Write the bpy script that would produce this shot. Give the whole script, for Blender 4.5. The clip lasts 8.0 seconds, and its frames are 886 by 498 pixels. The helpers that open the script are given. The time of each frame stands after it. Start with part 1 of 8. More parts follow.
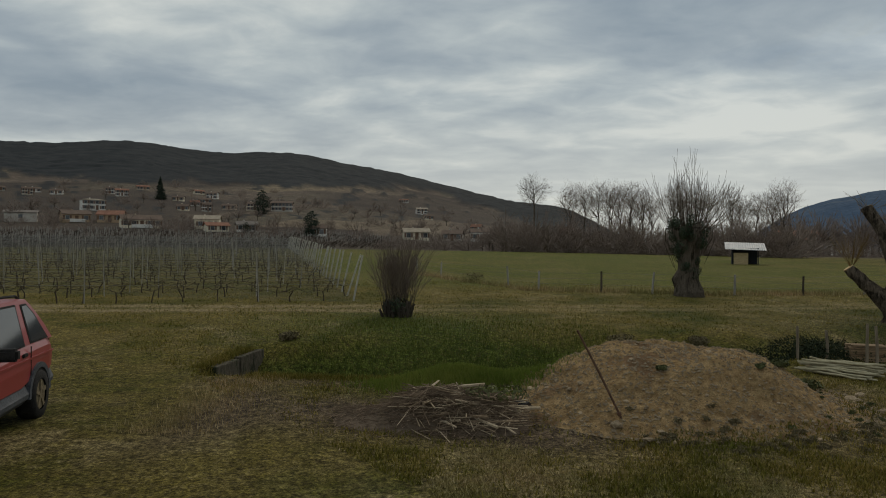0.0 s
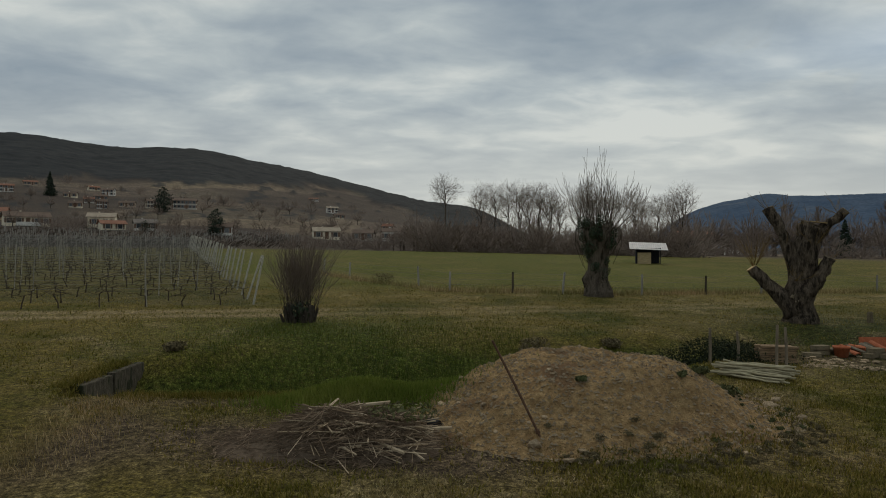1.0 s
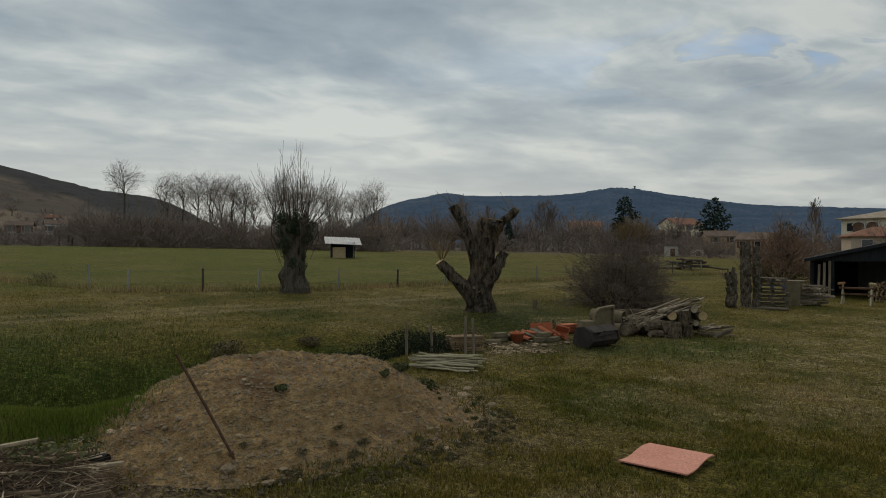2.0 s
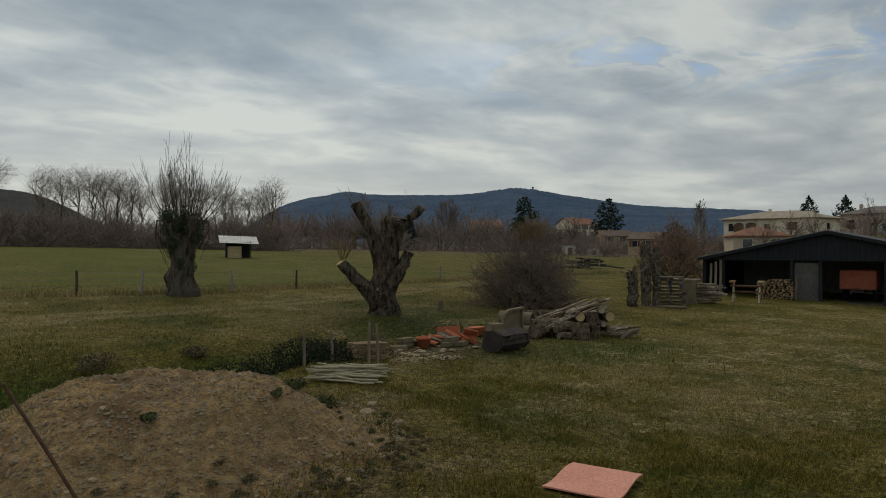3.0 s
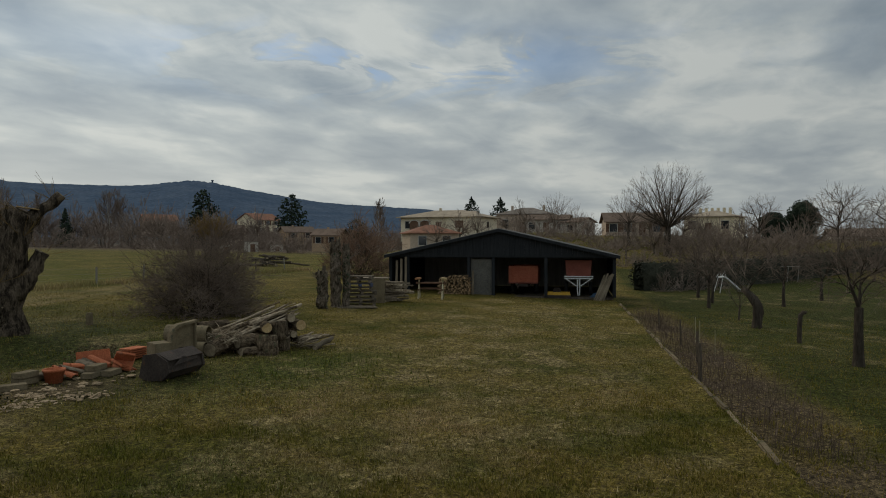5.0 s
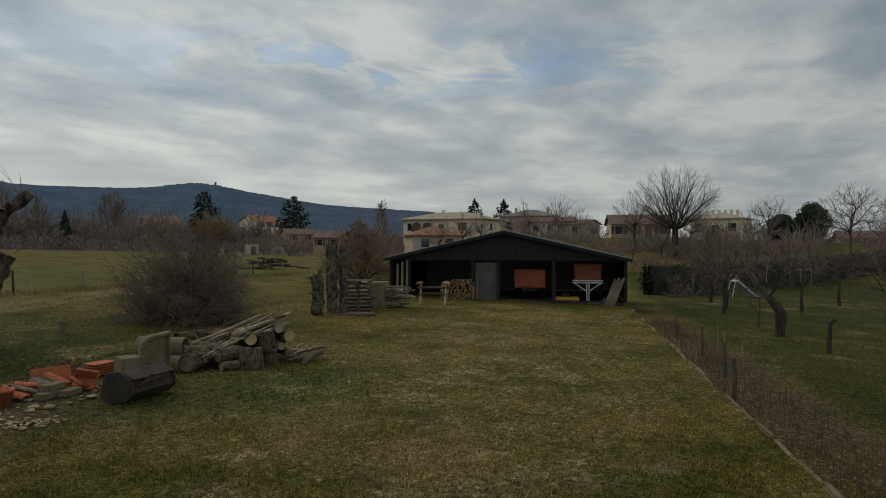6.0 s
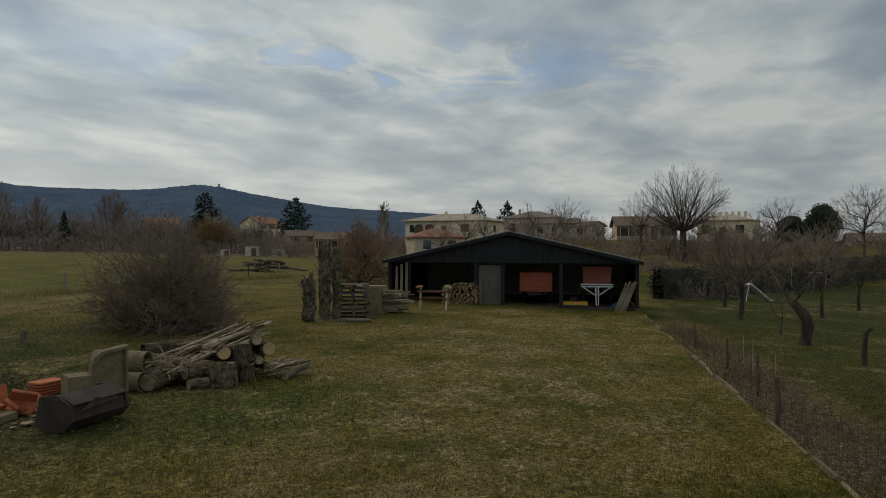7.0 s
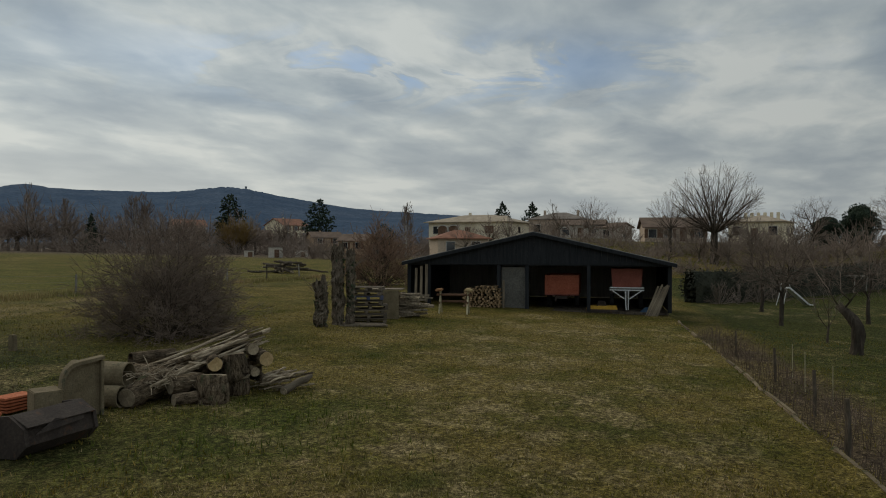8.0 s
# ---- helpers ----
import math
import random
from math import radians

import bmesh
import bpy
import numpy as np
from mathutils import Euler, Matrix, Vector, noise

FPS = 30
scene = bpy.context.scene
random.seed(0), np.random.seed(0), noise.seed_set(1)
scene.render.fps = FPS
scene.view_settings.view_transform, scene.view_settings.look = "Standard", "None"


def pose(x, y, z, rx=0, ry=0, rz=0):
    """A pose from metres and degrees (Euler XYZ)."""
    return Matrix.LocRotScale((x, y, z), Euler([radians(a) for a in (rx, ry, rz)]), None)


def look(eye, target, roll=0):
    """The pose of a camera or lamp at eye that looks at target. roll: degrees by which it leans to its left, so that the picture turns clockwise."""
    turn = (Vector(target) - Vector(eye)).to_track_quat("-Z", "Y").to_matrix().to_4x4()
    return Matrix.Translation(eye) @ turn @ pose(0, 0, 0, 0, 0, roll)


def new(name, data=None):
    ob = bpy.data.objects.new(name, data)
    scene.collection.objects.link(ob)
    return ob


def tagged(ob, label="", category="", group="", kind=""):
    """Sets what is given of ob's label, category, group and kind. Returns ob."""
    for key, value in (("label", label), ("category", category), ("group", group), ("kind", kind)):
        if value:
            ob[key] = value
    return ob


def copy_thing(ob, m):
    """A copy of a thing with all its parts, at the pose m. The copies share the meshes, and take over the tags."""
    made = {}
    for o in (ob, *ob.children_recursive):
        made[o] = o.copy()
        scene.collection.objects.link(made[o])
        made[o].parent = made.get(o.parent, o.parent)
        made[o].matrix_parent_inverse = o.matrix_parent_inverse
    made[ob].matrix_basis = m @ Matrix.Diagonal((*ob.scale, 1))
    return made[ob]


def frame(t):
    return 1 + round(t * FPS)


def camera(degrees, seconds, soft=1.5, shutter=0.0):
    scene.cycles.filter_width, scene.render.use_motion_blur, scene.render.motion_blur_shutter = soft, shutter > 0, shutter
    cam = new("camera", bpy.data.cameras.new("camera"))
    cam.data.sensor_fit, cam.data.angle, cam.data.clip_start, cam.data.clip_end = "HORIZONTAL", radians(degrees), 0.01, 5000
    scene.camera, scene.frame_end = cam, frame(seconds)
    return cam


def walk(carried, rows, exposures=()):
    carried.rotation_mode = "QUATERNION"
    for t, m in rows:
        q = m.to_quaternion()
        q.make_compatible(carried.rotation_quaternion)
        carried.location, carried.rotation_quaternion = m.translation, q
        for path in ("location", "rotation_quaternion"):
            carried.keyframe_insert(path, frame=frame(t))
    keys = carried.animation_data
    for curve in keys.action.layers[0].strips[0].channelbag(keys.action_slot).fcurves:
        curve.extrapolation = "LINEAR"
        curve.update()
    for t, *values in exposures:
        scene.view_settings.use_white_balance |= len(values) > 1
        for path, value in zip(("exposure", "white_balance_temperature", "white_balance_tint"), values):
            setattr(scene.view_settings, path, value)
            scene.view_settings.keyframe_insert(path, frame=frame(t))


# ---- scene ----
cam = camera(65.1, 8.0, soft=1.0)
METRES, EYE, TILT, LEAN, TURN = 10.04, 2.6, 1.55, 1.0, 6.7
ROWS = [
    (0.0, 0.0, 0.0, 0.0, 0.03, -1.32, -1.12),
    (0.5, 0.0067, 0.0538, -0.0006, -1.56, -1.27, -1.19),
    (1.0, 0.0142, 0.1044, 0.0003, -7.26, -1.21, -1.29),
    (1.5, 0.0251, 0.1454, 0.0013, -21.56, -1.14, -1.48),
    (2.0, 0.0345, 0.1806, 0.0011, -32.05, -1.03, -1.62),
    (3.5, 0.1324, 0.3178, 0.0022, -49.39, -0.75, -1.75),
    (4.0, 0.1788, 0.3644, 0.0032, -63.51, -0.54, -1.8),
    (4.5, 0.224, 0.3985, 0.0065, -65.91, -0.44, -1.81),
    (6.0, 0.4171, 0.4924, 0.0077, -65.64, -0.21, -1.86),
    (6.5, 0.4979, 0.525, 0.0082, -65.51, -0.13, -1.88),
    (7.0, 0.5743, 0.5548, 0.0067, -65.38, -0.05, -1.92),
    (7.5, 0.6439, 0.5789, 0.0058, -65.17, 0.01, -1.93),
    (8.0, 0.7064, 0.599, 0.0041, -63.34, 0.03, -2.0),
]
walk(cam, [(t, pose(0, 0, EYE, TILT, LEAN, TURN) @ pose(METRES * x, METRES * y, METRES * z, 90 + pitch, roll, yaw)) for t, x, y, z, yaw, pitch, roll in ROWS])

# ---- world and light ----
SUN_AZ, SUN_EL = 78.0, 42.0
world = bpy.data.worlds.new("overcast_sky")
scene.world = world
world.use_nodes = True
wn, wl = world.node_tree.nodes, world.node_tree.links
wn.clear()


def wnode(kind, **kw):
    n = wn.new(kind)
    for k, v in kw.items():
        if k == "op":
            n.operation = v
        elif k == "blend":
            n.blend_type = v
    return n


def wmath(op, a, b=None, c=None):
    n = wnode("ShaderNodeMath", op=op)
    for i, v in enumerate((a, b, c)):
        if v is None:
            continue
        if isinstance(v, (int, float)):
            n.inputs[i].default_value = v
        else:
            wl.new(v, n.inputs[i])
    return n.outputs[0]


def wramp(fac, stops):
    n = wn.new("ShaderNodeValToRGB")
    el = n.color_ramp.elements
    el[0].position, el[0].color = stops[0][0], (*stops[0][1], 1)
    el[1].position, el[1].color = stops[-1][0], (*stops[-1][1], 1)
    for p, c in stops[1:-1]:
        e = el.new(p)
        e.color = (*c, 1)
    wl.new(fac, n.inputs[0])
    return n.outputs[0]


def wmix(fac, a, b, blend="MIX"):
    n = wn.new("ShaderNodeMixRGB")
    n.blend_type = blend
    for i, v in enumerate((fac, a, b)):
        if isinstance(v, (int, float)):
            n.inputs[i].default_value = v
        elif isinstance(v, tuple):
            n.inputs[i].default_value = (*v, 1)
        else:
            wl.new(v, n.inputs[i])
    return n.outputs[0]


coord = wn.new("ShaderNodeTexCoord").outputs["Generated"]
sep = wn.new("ShaderNodeSeparateXYZ")
wl.new(coord, sep.inputs[0])
up = wmath("MAXIMUM", sep.outputs[2], 0.0)
# a flat layer of cloud high above: the direction divided by its height
height = wmath("ADD", up, 0.14)
px, py = wmath("DIVIDE", sep.outputs[0], height), wmath("DIVIDE", sep.outputs[1], height)
layer = wn.new("ShaderNodeCombineXYZ")
wl.new(px, layer.inputs[0])
wl.new(py, layer.inputs[1])


def cloud_noise(scale, detail, rough, warp, offset, stretch, turn=-25):
    m = wn.new("ShaderNodeMapping")
    m.inputs["Location"].default_value = offset
    m.inputs["Rotation"].default_value = (0, 0, radians(turn))
    m.inputs["Scale"].default_value = stretch
    wl.new(layer.outputs[0], m.inputs[0])
    n = wn.new("ShaderNodeTexNoise")
    n.inputs["Scale"].default_value = scale
    n.inputs["Detail"].default_value = detail
    n.inputs["Roughness"].default_value = rough
    n.inputs["Distortion"].default_value = warp
    wl.new(m.outputs[0], n.inputs["Vector"])
    return n.outputs[0]


def towards(az):
    """How far a direction points to that side, 0 to 1."""
    d = wmath("ADD", wmath("MULTIPLY", sep.outputs[0], math.cos(radians(az))), wmath("MULTIPLY", sep.outputs[1], math.sin(radians(az))))
    return wmath("MAXIMUM", d, 0.0)


big = cloud_noise(0.42, 3, 0.45, 0.25, (5.3, 1.9, 0), (1.0, 1.35, 1))
fine = cloud_noise(1.25, 7, 0.5, 0.25, (7.0, 2.0, 0), (1.0, 1.3, 1))
wisp = cloud_noise(3.4, 6, 0.52, 0.35, (2.0, 5.0, 0), (1.0, 1.25, 1))
mixed = wmath("ADD", wmath("ADD", wmath("MULTIPLY", big, 0.43), wmath("MULTIPLY", fine, 0.37)), wmath("MULTIPLY", wisp, 0.20))
grey = wramp(mixed, [(0.39, (0.255, 0.315, 0.368)), (0.46, (0.338, 0.395, 0.435)), (0.52, (0.448, 0.502, 0.518)), (0.58, (0.62, 0.655, 0.635))])
# the cloud thins towards the horizon, most on the side of the sun
low = wmath("MAXIMUM", wmath("SUBTRACT", 1.0, wmath("MULTIPLY", up, 4.6)), 0.0)
low = wmath("MULTIPLY", low, wmath("ADD", 0.34, wmath("MULTIPLY", wmath("POWER", towards(SUN_AZ), 3.0), 0.56)))
cloud = wmix(low, grey, (0.69, 0.69, 0.62))
sky = wn.new("ShaderNodeTexSky")
sky.sky_type, sky.sun_disc = "NISHITA", False
sky.sun_elevation, sky.sun_rotation = radians(SUN_EL), radians(90 - SUN_AZ)
blue = wmix(1.0, sky.outputs[0], (0.075, 0.09, 0.105), "MULTIPLY")
gapn = cloud_noise(1.9, 7, 0.58, 0.6, (1.35, 5.2, 0), (1.0, 1.0, 1))
gap = wramp(gapn, [(0.49, (0, 0, 0)), (0.545, (1, 1, 1))])
edge = wramp(gapn, [(0.40, (0, 0, 0)), (0.475, (1, 1, 1)), (0.50, (0, 0, 0))])
band = wmath("POWER", 2.718, wmath("MULTIPLY", wmath("POWER", wmath("DIVIDE", wmath("SUBTRACT", up, 0.25), 0.038), 2.0), -1.0))
side = wmath("MULTIPLY", band, wmath("POWER", towards(33), 14.0))
gap = wmath("MULTIPLY", gap, side)
# sunlit white edges of the cloud round the gaps
cloud = wmix(wmath("MULTIPLY", wmath("MULTIPLY", edge, side), 0.55), cloud, (0.72, 0.75, 0.73))
total = wmix(wmath("MULTIPLY", gap, 0.85), cloud, blue)
# thicker cloud on the side away from the sun
shade = wmath("SUBTRACT", 1.0, wmath("MULTIPLY", wmath("POWER", towards(-12), 2.0), 0.31))
total = wmix(1.0, total, shade, "MULTIPLY")
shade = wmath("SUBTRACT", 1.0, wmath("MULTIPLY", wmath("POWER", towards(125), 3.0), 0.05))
total = wmix(1.0, total, shade, "MULTIPLY")
bg = wn.new("ShaderNodeBackground")
bg.inputs[1].default_value = 1.0
wl.new(total, bg.inputs[0])
wl.new(bg.outputs[0], wn.new("ShaderNodeOutputWorld").inputs[0])

lamp = bpy.data.lights.new("sun", "SUN")
lamp.energy, lamp.angle, lamp.color = 0.95, radians(40), (1, 0.86, 0.66)
sun = new("sun", lamp)
sun.matrix_world = look((math.cos(radians(SUN_AZ)) * 50, math.sin(radians(SUN_AZ)) * 50, 50 * math.tan(radians(SUN_EL))), (0, 0, 0))

# ---- the lie of the land ----
# TERRAIN BEGIN
def smooth(a, b, v):
    t = np.clip((v - a) / (b - a), 0, 1)
    return t * t * (3 - 2 * t)


def bell(v, c, w):
    return np.exp(-((v - c) / w) ** 2)


def skyline(az):
    """Height of the wooded hill's crest in degrees, by compass direction."""
    return (7.52 / (1 + np.exp(-(az - 92.8) / 4.6)) + 1.75 * bell(az, 86.8, 4) + 0.5 * bell(az, 92.5, 3.5) + 0.62 * bell(az, 121.0, 4.0) + 0.42 * bell(az, 109.5, 3.5)) * smooth(71, 81, az) * (1 - smooth(140, 185, az))


def ditch_line(x):
    return 13.5 + 0.33 * x + 0.03 * x * x


def ditch(x, y):
    v = y - ditch_line(np.clip(x, -7, 9))
    wide = 3.0 + 3.2 * smooth(-5.5, -2.8, x) - 2.6 * smooth(0, 6, x)
    return 1.25 * smooth(-0.9, -0.35, v) * (1 - smooth(0.5, wide, v)) * smooth(-5.88, -5.68, x) * (1 - 0.75 * smooth(3, 10, x)) * (1 - smooth(10, 16, x))


def kerb_side(x, y):
    """Metres to the orchard's side of the kerb."""
    return (x - 16) * 0.3616 - (y - 7) * 0.9323


def terrain(x, y):
    x, y = np.asarray(x, float), np.asarray(y, float)
    r = np.hypot(x, y) + 1e-6
    az = np.degrees(np.arctan2(y, x))
    az = np.where(az < -90, az + 360, az)
    k = np.minimum(1, 95 / r)
    z = (0.02706 * y - 0.01746 * x) * k
    z = z - ditch(x, y) + 0.34 * np.exp(-(((x + 1.05) / 1.0) ** 2 + ((y - 11.35) / 0.42) ** 2))
    z = z - 0.3 * smooth(0.0, 0.35, kerb_side(x, y)) * smooth(-6, 2, x)
    z = z + 4.6 * smooth(58, 120, r) * (1 - smooth(24, 40, az)) * smooth(-60, -20, az)
    crest, start = 1500.0, 130.0
    t = np.clip((r - start) / (crest - start), 0, 1)
    rise = np.tan(np.radians(skyline(az))) * crest * t ** 1.3
    return z + rise * (1 - 0.8 * np.clip((r - crest) / crest, 0, 1))
# TERRAIN END

# ---- materials ----
def material(name, c1, c2, scale=3.0, rough=0.85, bump=0.25, fine=14.0, metal=0.0, spots=None, spot_scale=4.0, spot_cut=0.6, stretch=(1, 1, 1), spec=0.15, vary=0.0, relief=0.02):
    """Two-tone noise colour with finer mottling, optional patches of a third colour, and relief."""
    m = bpy.data.materials.new(name)
    m.use_nodes = True
    nt = m.node_tree
    n, l = nt.nodes, nt.links
    b = n["Principled BSDF"]
    tc = n.new("ShaderNodeTexCoord")
    mp = n.new("ShaderNodeMapping")
    mp.inputs["Scale"].default_value = stretch
    l.new(tc.outputs["Object"], mp.inputs[0])

    def tex(s, det=5.0):
        t = n.new("ShaderNodeTexNoise")
        t.inputs["Scale"].default_value, t.inputs["Detail"].default_value, t.inputs["Roughness"].default_value = s, det, 0.62
        l.new(mp.outputs[0], t.inputs["Vector"])
        return t.outputs[0]

    def ramp(src, lo, hi, a=(0, 0, 0), z=(1, 1, 1)):
        r = n.new("ShaderNodeValToRGB")
        r.color_ramp.elements[0].position, r.color_ramp.elements[1].position = lo, hi
        r.color_ramp.elements[0].color, r.color_ramp.elements[1].color = (*a, 1), (*z, 1)
        l.new(src, r.inputs[0])
        return r.outputs[0]

    def mix(fac, a, z, blend="MIX"):
        x = n.new("ShaderNodeMixRGB")
        x.blend_type = blend
        for i, v in enumerate((fac, a, z)):
            if isinstance(v, (int, float)):
                x.inputs[i].default_value = v
            elif isinstance(v, tuple):
                x.inputs[i].default_value = (*v, 1)
            else:
                l.new(v, x.inputs[i])
        return x.outputs[0]

    col = mix(ramp(tex(scale), 0.35, 0.65), c1, c2)
    grain = tex(scale * fine, 3)
    col = mix(1.0, col, ramp(grain, 0.3, 0.7, (0.72, 0.72, 0.72), (1.15, 1.15, 1.15)), "MULTIPLY")
    if spots:
        col = mix(ramp(tex(spot_scale), spot_cut, spot_cut + 0.08), col, spots)
    if vary:
        info = n.new("ShaderNodeObjectInfo")
        col = mix(1.0, col, ramp(info.outputs["Random"], 0, 1, (1 - vary,) * 3, (1 + vary,) * 3), "MULTIPLY")
    l.new(col, b.inputs["Base Color"])
    b.inputs["Roughness"].default_value, b.inputs["Metallic"].default_value = rough, metal
    b.inputs["Specular IOR Level"].default_value = spec
    if bump:
        bp = n.new("ShaderNodeBump")
        bp.inputs["Strength"].default_value, bp.inputs["Distance"].default_value = bump, relief
        l.new(grain, bp.inputs["Height"])
        l.new(bp.outputs[0], b.inputs["Normal"])
    return m


BARK = material("grey_bark", (0.062, 0.050, 0.038), (0.16, 0.132, 0.10), 4, 0.95, 1.0, 5, stretch=(1, 1, 0.22), spec=0.05, relief=0.08, spots=(0.03, 0.026, 0.018), spot_cut=0.56)
BARK_DARK = material("dark_bark", (0.045, 0.037, 0.029), (0.10, 0.082, 0.065), 4, 0.95, 1.0, 5, stretch=(1, 1, 0.25), spec=0.05, relief=0.08)
BARK_PALE = material("pale_bark", (0.26, 0.24, 0.21), (0.42, 0.4, 0.36), 3, 0.9, 0.4, 8, stretch=(1, 1, 2), spec=0.1)
TWIG = material("bare_twigs", (0.16, 0.132, 0.108), (0.24, 0.20, 0.165), 2, 0.95, 0, spec=0.1)
TWIG_RED = material("reddish_twigs", (0.19, 0.115, 0.078), (0.28, 0.185, 0.13), 1.5, 0.95, 0, spec=0.1)
TWIG_GREY = material("grey_brown_twigs", (0.15, 0.112, 0.088), (0.225, 0.175, 0.14), 0.5, 0.95, 0, spec=0.1)
TWIG_FAR = material("far_brown_twigs", (0.20, 0.155, 0.125), (0.30, 0.24, 0.20), 0.15, 0.95, 0, spec=0.05)
TWIG_OCHRE = material("yellow_twigs", (0.17, 0.11, 0.04), (0.24, 0.16, 0.06), 0.5, 0.95, 0, spec=0.1)
IVY = material("ivy_leaves", (0.018, 0.03, 0.014), (0.045, 0.065, 0.028), 3, 0.6, 0, spec=0.3)
EVERGREEN = material("evergreen_foliage", (0.022, 0.034, 0.024), (0.045, 0.062, 0.04), 0.7, 0.8, 0, spec=0.1)
HEDGE_LEAF = material("hedge_foliage", (0.030, 0.033, 0.024), (0.060, 0.060, 0.042), 1.0, 0.8, 0, spec=0.1)
LOG_BARK = material("log_bark", (0.045, 0.032, 0.022), (0.31, 0.235, 0.155), 15, 0.95, 1.0, 4, relief=0.09, stretch=(1, 1, 0.3), spec=0.1, spots=(0.10, 0.11, 0.06), vary=0.25)
LOG_CUT = material("sawn_log_end", (0.36, 0.25, 0.12), (0.52, 0.38, 0.2), 6, 0.9, 0.3, 6, vary=0.2)
OLD_CUT = material("weathered_log_end", (0.19, 0.15, 0.10), (0.34, 0.275, 0.19), 6, 0.9, 0.3, 6, vary=0.2)
GREY_WOOD = material("weathered_grey_wood", (0.12, 0.095, 0.067), (0.25, 0.205, 0.148), 2, 0.9, 0.4, 10, stretch=(6, 6, 0.6), vary=0.2)
FRESH_WOOD = material("sawn_yellow_wood", (0.36, 0.27, 0.14), (0.52, 0.41, 0.23), 2, 0.85, 0.3, 10, stretch=(1, 6, 6), vary=0.15)
DARK_WOOD = material("dark_tarred_boards", (0.016, 0.018, 0.021), (0.030, 0.032, 0.035), 2, 0.85, 0.3, 10, stretch=(5, 5, 0.5), spec=0.15)
BARN_IN = material("barn_inner_boards", (0.24, 0.22, 0.19), (0.36, 0.33, 0.285), 2, 0.9, 0.3, 10, stretch=(5, 5, 0.5), spec=0.1)
BARN_DOOR = material("grey_door_panel", (0.10, 0.096, 0.085), (0.15, 0.142, 0.125), 2, 0.8, 0.2, 8, spots=(0.12, 0.10, 0.08))
ROOF_SHEET = material("fibre_cement_roof", (0.10, 0.10, 0.10), (0.18, 0.175, 0.165), 1.5, 0.9, 0.3, 12, spots=(0.07, 0.075, 0.05))
TIN = material("galvanised_tin", (0.24, 0.26, 0.28), (0.34, 0.36, 0.38), 1.5, 0.5, 0.1, 10, metal=0.3, spots=(0.36, 0.3, 0.25))
RED_PAINT = material("faded_red_paint", (0.29, 0.08, 0.045), (0.37, 0.115, 0.065), 2, 0.6, 0.1, 10, spots=(0.24, 0.08, 0.05), spot_cut=0.64)
DARK_RED = material("dull_red_paint", (0.19, 0.062, 0.045), (0.25, 0.085, 0.06), 2, 0.7, 0.1, 10, spots=(0.13, 0.06, 0.045), spot_cut=0.62)
ORANGE_CLAY = material("orange_clay", (0.35, 0.10, 0.045), (0.46, 0.155, 0.075), 5, 0.85, 0.2, 8, spots=(0.3, 0.14, 0.09), vary=0.2)
PINK_SHEET = material("salmon_sheet", (0.62, 0.27, 0.19), (0.70, 0.32, 0.235), 1.5, 0.7, 0.1, 20, spots=(0.55, 0.27, 0.2), spot_cut=0.66)
YELLOW = material("yellow_machine_paint", (0.44, 0.25, 0.035), (0.54, 0.33, 0.05), 3, 0.6, 0.1, 8, spots=(0.3, 0.18, 0.06))
WHITE_METAL = material("white_painted_steel", (0.55, 0.56, 0.56), (0.68, 0.68, 0.67), 3, 0.5, 0.1, 8, spots=(0.35, 0.3, 0.25))
STEEL_RUST = material("dark_rusty_steel", (0.034, 0.026, 0.022), (0.062, 0.048, 0.04), 3, 0.75, 0.4, 9, spots=(0.085, 0.045, 0.028), spec=0.2)
CONCRETE = material("weathered_concrete", (0.135, 0.108, 0.066), (0.225, 0.182, 0.116), 3, 0.95, 0.4, 12, spots=(0.075, 0.075, 0.05))
STONE = material("pale_stone", (0.24, 0.172, 0.105), (0.42, 0.325, 0.21), 6, 0.95, 0.4, 8, vary=0.3)
RUBBER = material("black_rubber", (0.012, 0.012, 0.012), (0.03, 0.028, 0.026), 6, 0.8, 0.3, 8)
POST_WOOD = material("grey_post_wood", (0.22, 0.205, 0.18), (0.34, 0.32, 0.285), 3, 0.9, 0.3, 9, stretch=(3, 3, 0.5), vary=0.2)
RUST_BAR = material("rusty_bar", (0.10, 0.055, 0.035), (0.17, 0.10, 0.065), 9, 0.8, 0.3, 6, metal=0.2)
WIRE = material("steel_wire", (0.22, 0.22, 0.21), (0.32, 0.32, 0.3), 6, 0.5, 0, metal=0.4)
VINE_WOOD = material("vine_stock", (0.045, 0.034, 0.026), (0.095, 0.074, 0.056), 6, 0.95, 0.5, 6)
WALLS = {k: material("render_" + k, c, tuple(v * 0.86 for v in c), 0.6, 0.92, 0.15, 14, spots=tuple(v * 0.72 for v in c), spot_scale=0.9, spot_cut=0.66) for k, c in
         {"cream": (0.78, 0.69, 0.53), "white": (0.74, 0.71, 0.65), "ochre": (0.46, 0.33, 0.21), "pink": (0.52, 0.415, 0.325), "grey": (0.52, 0.48, 0.42), "yellow": (0.80, 0.70, 0.50)}.items()}
ROOFS = {k: material("tiles_" + k, c, tuple(v * 0.7 for v in c), 0.9, 0.9, 0.4, 16, spots=tuple(v * 0.55 for v in c), spot_scale=0.6, spot_cut=0.6) for k, c in
         {"brown": (0.18, 0.13, 0.10), "red": (0.30, 0.15, 0.10), "pale": (0.42, 0.35, 0.265), "grey": (0.22, 0.19, 0.165)}.items()}
SHUTTER = material("brown_shutter", (0.12, 0.07, 0.045), (0.17, 0.10, 0.065), 3, 0.7, 0.1, 8)
